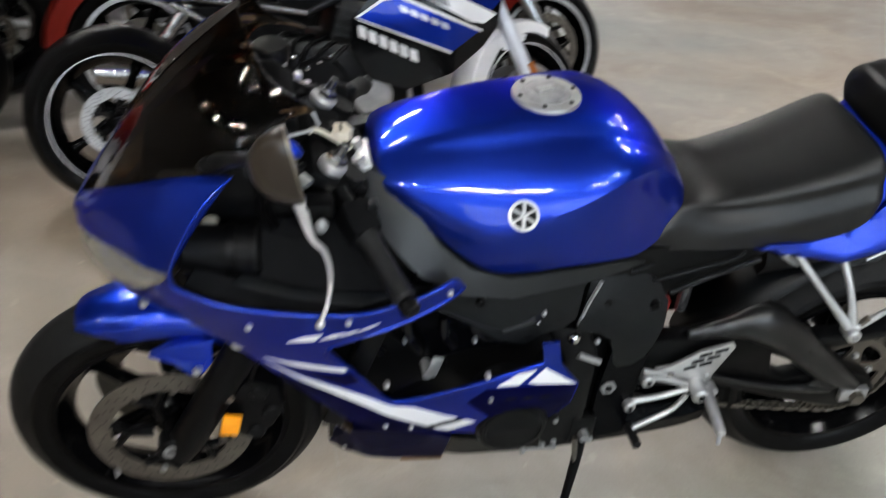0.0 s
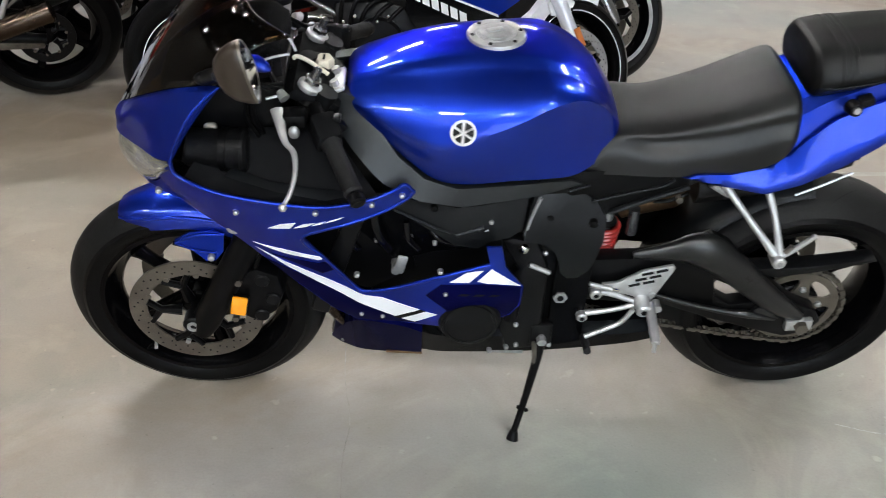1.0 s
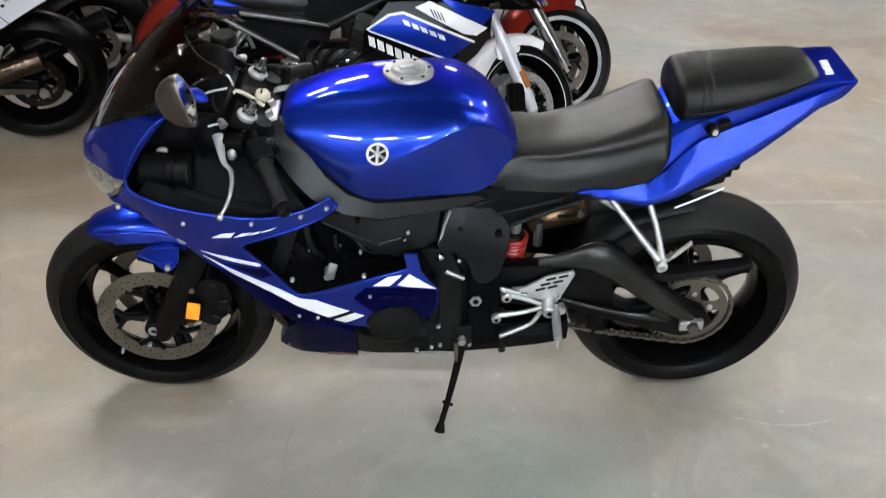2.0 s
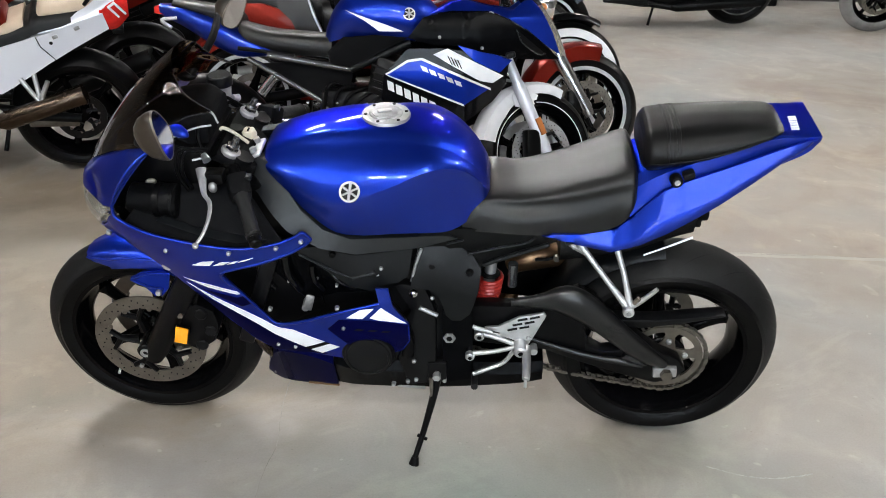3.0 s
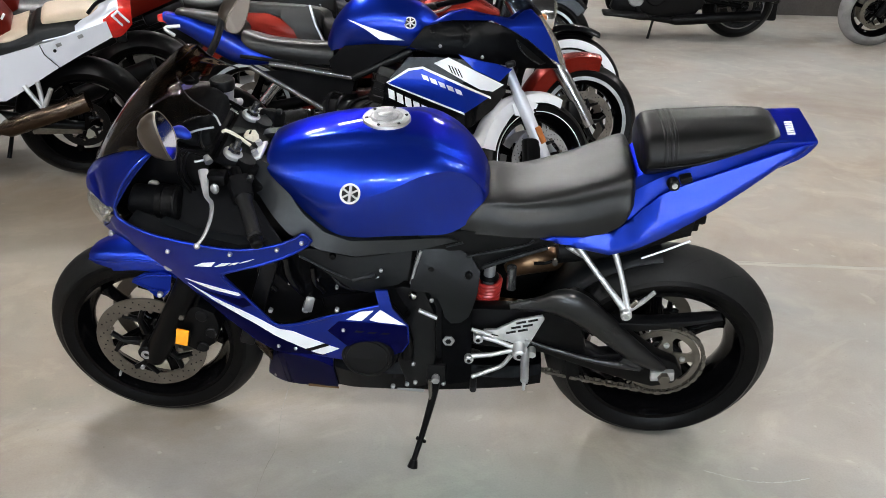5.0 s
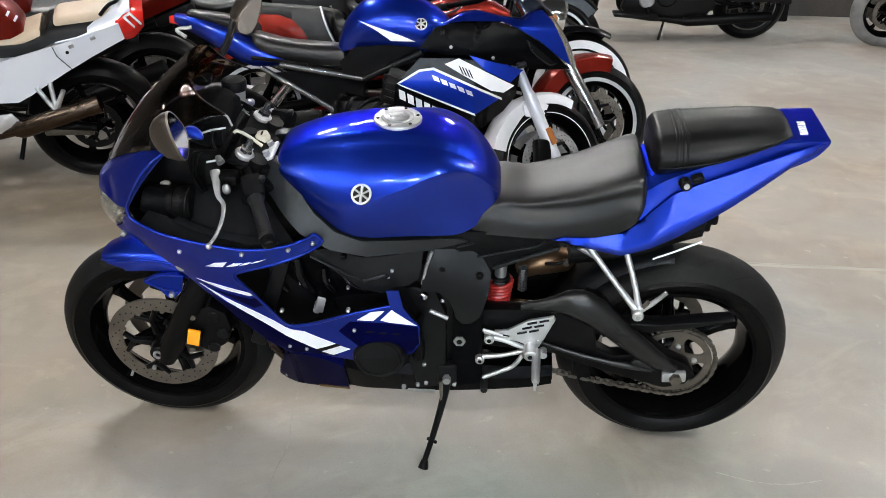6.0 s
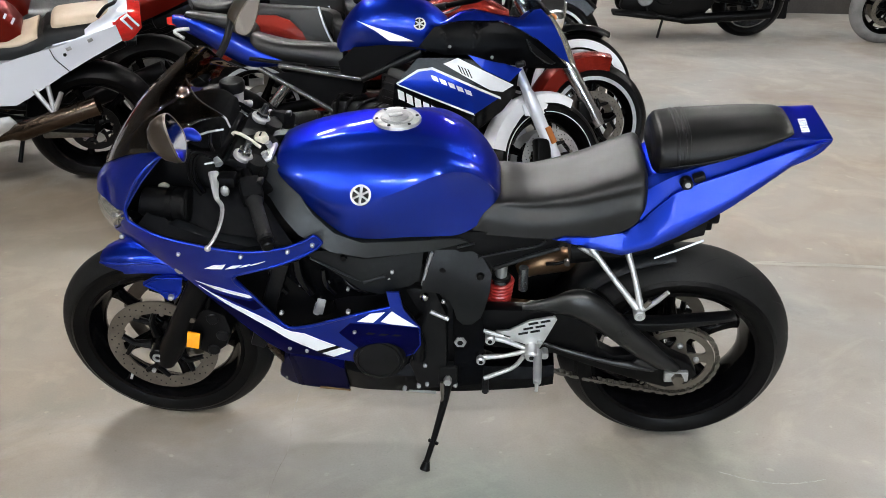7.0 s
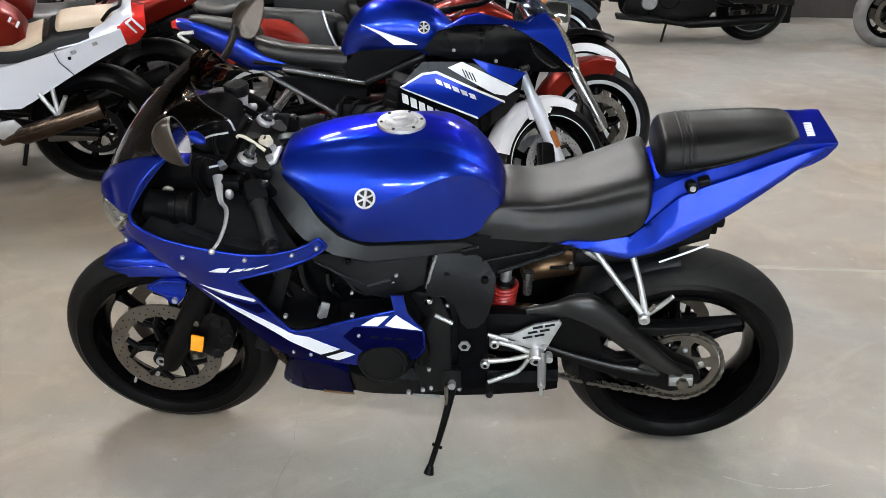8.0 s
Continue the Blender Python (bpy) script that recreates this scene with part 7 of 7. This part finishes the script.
tb = part("fuel_tank", loft([(-0.10, [(0, 0.93), (0.08, 0.92), (0.13, 0.88), (0.14, 0.78)]), (0.10, [(0, 1.0), (0.10, 0.99), (0.165, 0.93), (0.17, 0.80)]), (0.28, [(0, 0.97), (0.09, 0.96), (0.15, 0.90), (0.16, 0.78)]), (0.42, [(0, 0.89), (0.07, 0.885), (0.11, 0.85), (0.12, 0.77)]), (0.47, [(0, 0.83), (0.05, 0.825), (0.08, 0.81), (0.09, 0.77)])], 22, 14), REDP, bike_b, "red tank", 60)
for k in range(2):
    part("white_bar", box((0.415 + 0.03 * k, -0.095, 0.868 - 0.02 * k), (0.01, 0.012, 0.05), None, 0.001, pose(0, 0, 0, 25, 30)), WHITE, tb)
bars(bike_b, -0.42, 1.02, 0.34, FRAMEB)
part("undertail", box((0.80, 0, 0.70), (0.22, 0.16, 0.08), None, 0.02, pose(0, 0, 0, 0, -22)), PLASTIC, bike_b)
part("plate_lamp", box((0.93, 0, 0.715), (0.05, 0.12, 0.03), None, 0.008), PLASTIC, bike_b)

# ---- red sports bike beyond it
bike_e = thing("motorcycle", "dark red sports motorcycle with a red tail", "motorcycle", pose(-1.66 - 0.72 * c20, 2.68 - 0.72 * s20, 0, 0, 0, TH) @ pose(0, 0, 0, 9), "parked bikes")
running_gear(bike_e, -0.72, 0.72, 0.30, 0.31, 0.12, 0.17, 25, 0.66, RIMBLACK, FRAMEB, None, 5, STEEL, 0.028, -1)
te = part("tail_cowl", loft([(0.35, [(0, 0.76), (0.10, 0.755), (0.14, 0.73), (0.14, 0.66)]), (0.60, [(0, 0.83), (0.10, 0.825), (0.14, 0.79), (0.13, 0.70)]), (0.85, [(0, 0.90), (0.08, 0.895), (0.11, 0.87), (0.10, 0.79)]), (0.97, [(0, 0.90), (0.06, 0.895), (0.075, 0.88), (0.07, 0.84)])], 18, 14), REDP, bike_e, "red tail cowl", 50)
part("tail_lamp", box((0.965, 0, 0.865), (0.05, 0.14, 0.05), None, 0.012, pose(0, 0, 0, 0, -20)), REDLENS, te)
for k in range(2):
    part("white_bar", box((0.90 + 0.04 * k, -0.098 + 0.01 * k, 0.865 + 0.004 * k), (0.009, 0.012, 0.05), None, 0.001, pose(0, 0, 0, 14, 10)), WHITE, te)
part("seat", loft([(0.10, [(0, 0.80), (0.09, 0.795), (0.13, 0.77), (0.13, 0.72)]), (0.30, [(0, 0.80), (0.10, 0.795), (0.14, 0.77), (0.14, 0.73)]), (0.45, [(0, 0.82), (0.09, 0.815), (0.12, 0.80), (0.13, 0.76)])], 12, 12), VINYL, bike_e, "black seat", 60)
part("fuel_tank", loft([(-0.25, [(0, 0.92), (0.10, 0.91), (0.15, 0.86), (0.15, 0.75)]), (-0.05, [(0, 0.99), (0.11, 0.98), (0.18, 0.90), (0.17, 0.76)]), (0.10, [(0, 0.93), (0.09, 0.92), (0.14, 0.86), (0.14, 0.76)]), (0.16, [(0, 0.84), (0.07, 0.835), (0.11, 0.81), (0.11, 0.76)])], 18, 14), REDP, bike_e, "red tank", 60)
for s in (-1, 1):
    part("fairing", drape([(-0.10, 0.75), (-0.05, 0.55), (-0.10, 0.35), (-0.35, 0.32), (-0.50, 0.55), (-0.66, 0.85), (-0.45, 0.95)], (lambda x, z, s=s: s * (0.22 - 0.5 * max(0, -x - 0.3) ** 1.6)), 0.008, 0, 0.05), REDP, bike_e, "red fairing", 50)
part("silencer", tube([(0.30, -0.15, 0.30), (0.38, -0.18, 0.34), (0.78, -0.21, 0.50)], [0.024, 0.048, 0.048], 18), ENGINE, bike_e, "dark silencer")
part("undertail", box((0.85, 0, 0.73), (0.22, 0.14, 0.07), None, 0.02, pose(0, 0, 0, 0, -22)), PLASTIC, bike_e)
bars(bike_e, -0.42, 0.98, 0.33, FRAMEB)


# ---- cruisers
def cruiser(label, m, body, front_x=-0.83, rear_x=0.83, Rf=0.315, Rr=0.32, wall=None, fork_mat=ALU, fender=None, group="parked bikes", rimm=RIMBLACK, bags=False, lip=0.045, boards=False, fend_to=140):
    b = thing("motorcycle", label, "motorcycle", m, group)
    fw, rw, eng = running_gear(b, front_x, rear_x, Rf, Rr, 0.13, 0.17, 31, 0.72, rimm, fork_mat, None if fork_mat is FRAMEB else CAST, 5, STEEL, 0.034, -1, 0.06)
    if wall:
        for w, x, R, h in ((fw, front_x, Rf, 0.065),):
            for s in (-1, 1):
                part("white_wall", revolve([(0.232, s * h * 0.955), (0.276, s * h * 1.01), (0.276, s * (h * 1.01 + 0.004)), (0.232, s * (h * 0.955 + 0.005))], x, R, 64), wall, w, "white wall band")
    for nm, x, R, w, a0, a1 in (("front_fender", front_x, Rf, 0.082, fend_to, 8), ("rear_fender", rear_x, Rr, 0.105, 178, 5)):
        loops = []
        for i in range(25):
            a = radians(a0 + (a1 - a0) * i / 24)
            loops.append([(x + r * math.cos(a), y, R + r * math.sin(a)) for r, y in ((R - lip, -w), (R + 0.02, -w * 0.97), (R + 0.045, -w * 0.5), (R + 0.05, 0), (R + 0.045, w * 0.5), (R + 0.02, w * 0.97), (R - lip, w), (R - lip, w - 0.004), (R + 0.016, w * 0.92), (R + 0.04, w * 0.46), (R + 0.045, 0), (R + 0.04, -w * 0.46), (R + 0.016, -w * 0.92), (R - lip, -w + 0.004))])
        part(nm, rings(bmesh.new(), loops), fender or body, b, "", 50)
    part("fuel_tank", loft([(-0.40, [(0, 0.83), (0.05, 0.825), (0.08, 0.80), (0.07, 0.74)]), (-0.25, [(0, 0.90), (0.09, 0.89), (0.145, 0.83), (0.13, 0.74)]), (-0.05, [(0, 0.88), (0.09, 0.87), (0.14, 0.81), (0.12, 0.72)]), (0.10, [(0, 0.78), (0.05, 0.775), (0.08, 0.75), (0.07, 0.70)])], 18, 14), body, b, "glossy teardrop tank", 60)
    part("seat", loft([(0.05, [(0, 0.76), (0.10, 0.755), (0.14, 0.735), (0.13, 0.68)]), (0.25, [(0, 0.72), (0.14, 0.715), (0.18, 0.69), (0.16, 0.64)]), (0.42, [(0, 0.76), (0.13, 0.755), (0.17, 0.73), (0.15, 0.66)]), (0.48, [(0, 0.82), (0.10, 0.815), (0.13, 0.80), (0.13, 0.72)]), (0.85, [(0, 0.84), (0.09, 0.835), (0.12, 0.815), (0.12, 0.74)])], 18, 14), VINYL, b, "black stitched seat", 60)
    for s in (-1, 1):
        part("side_cover", drape([(0.10, 0.68), (0.42, 0.66), (0.40, 0.48), (0.14, 0.50)], flat(s * 0.15), 0.02, 0, 0.05), body, b)
        part("exhaust", tube([(-0.10, s * 0.12, 0.46), (-0.08, s * 0.19, 0.26), (0.20, s * 0.20, 0.20), (0.30, s * 0.205, 0.21), (0.98, s * 0.21, 0.27)], [0.024, 0.024, 0.026, 0.045, 0.045], 16, 30), fork_mat, b, "long exhaust pipe")
        part("turn_signal", ball((-0.60, s * 0.17, 0.80), 0.021, None, (1.1, 0.8, 0.9)), ORANGE, b, "amber turn signal")
        part("rear_shock", tube([(0.55, s * 0.13, 0.60), (0.74, s * 0.13, 0.36)], 0.028, 12), fork_mat, b)
        if boards:
            part("floorboard", box((-0.22, s * 0.27, 0.27), (0.40, 0.13, 0.03), None, 0.012, pose(0, 0, 0, 0, 4)), PLASTIC, b, "black footboard")
            part("lower_frame", plate([(-0.34, 0.30), (-0.26, 0.21), (-0.05, 0.185), (0.30, 0.19), (0.42, 0.25), (0.50, 0.36), (0.40, 0.46), (-0.30, 0.46)], *sorted((s * 0.10, s * 0.18)), None, 0.02), ENGINE, b, "dark lower frame")
            part("board_arm", box((-0.20, s * 0.19, 0.26), (0.05, 0.16, 0.03), None, 0.008), FRAMEB, b)
        if bags:
            part("saddlebag", box((0.82, s * 0.24, 0.56), (0.55, 0.20, 0.30), None, 0.05), body, b, "hard saddlebag")
    part("headlamp_bowl", tube([(-0.50, 0, 0.83), (-0.56, 0, 0.82), (-0.64, 0, 0.80), (-0.65, 0, 0.80)], [0.03, 0.075, 0.095, 0.09], 24), CHROME, b, "chrome headlamp bowl")
    part("lens", disc((-0.648, 0, 0.80), (-0.660, 0, 0.797), 0.086, 24, None, None, 0.004), LENS, b)
    bars(b, -0.36, 1.05, 0.40, CHROME)
    part("frame", tube([(-0.44, 0, 0.80), (-0.36, 0, 0.40), (-0.25, 0, 0.22), (0.30, 0, 0.22), (0.40, 0, 0.50), (0.30, 0, 0.66)], 0.022, 12, 30), FRAMEB, b)
    return b


red = cruiser("red cruiser with chrome fork and black seat", pose(-0.13, 2.20, 0, 0, 0, 181) @ pose(0, 0, 0, 8), REDP, fend_to=104, Rf=0.295, fork_mat=POLISHED)
steer(red, -0.83, 0.295, 31, 16)
for s in (-1, 1):
    part("rear_panel", drape([(0.90, 0.62), (0.88, 0.74), (0.80, 0.785), (0.71, 0.785), (0.62, 0.755), (0.555, 0.70), (0.53, 0.62)], (lambda x, z, s=s: s * (0.165 - 0.9 * (z - 0.66) ** 2 - 0.25 * (x - 0.7) ** 2)), 0.02, 0, 0.03), REDP, red, "glossy red rear panel", 50)
    part("seat_flank", drape([(0.64, 0.80), (0.50, 0.825), (0.465, 0.73), (0.42, 0.64), (0.50, 0.60), (0.545, 0.64), (0.58, 0.71), (0.64, 0.765)], (lambda x, z, s=s: s * (0.175 - 0.8 * (z - 0.68) ** 2)), 0.03, 0, 0.03), VINYL, red, "black seat flank", 50)
    part("seat_piping", tube([(0.505, s * 0.162, 0.828), (0.474, s * 0.178, 0.74), (0.428, s * 0.180, 0.645)], 0.005, 8, 16), SILVERP, red, "pale piping")
    part("grab_rail", tube([(0.84, s * 0.185, 0.655), (0.70, s * 0.195, 0.662), (0.62, s * 0.195, 0.655), (0.56, s * 0.19, 0.61)], 0.010, 10, 20), CHROME, red, "chrome grab rail")
steer(cruiser("black cruiser with white wall tyres and chrome fork", pose(-0.16, 2.78, 0, 0, 0, 180) @ pose(0, 0, 0, 8), BLACKP, wall=WHITE, fend_to=118, lip=-0.006), -0.83, 0.315, 31, 14)
back = cruiser("black cruiser with dark fenders", pose(-0.42, 3.62, 0, 0, 0, 180) @ pose(0, 0, 0, 8), BLACKP)
for x_, y_, r_ in ((-1.75, 3.35, 14), (-1.45, 3.95, 186), (-2.6, 3.95, 20), (-0.2, 4.25, 180), (-1.9, 4.7, 183)):
    copy_thing(back, pose(x_, y_, 0, 0, 0, r_) @ pose(0, 0, 0, 8))
cruiser("black touring cruiser with footboards, on its stand", pose(1.64, 6.42, 0, 0, 0, 2) @ pose(0, 0, 0, 8), BLACKP, boards=True, bags=True, fork_mat=FRAMEB, rimm=GREYTUBE)
dusty = cruiser("black cruiser with grey dusty tyres", pose(4.45, 6.25, 0, 0, 0, 0) @ pose(0, 0, 0, 8), BLACKP, fork_mat=FRAMEB, rimm=RIMBLACK)
for ob in dusty.children_recursive:
    if ob.name.split(".")[0] == "tyre":
        ob.data.materials[0] = GREYTYRE
crate = thing("storage_box", "black plastic storage box on the floor by the partition", "storage box", pose(2.86, 7.62, 0))
part("body", box((0, 0, 0.21), (0.58, 0.36, 0.42), None, 0.02), PLASTIC, crate)
part("lid", box((0, 0, 0.435), (0.61, 0.39, 0.035), None, 0.01), PLASTIC, crate)
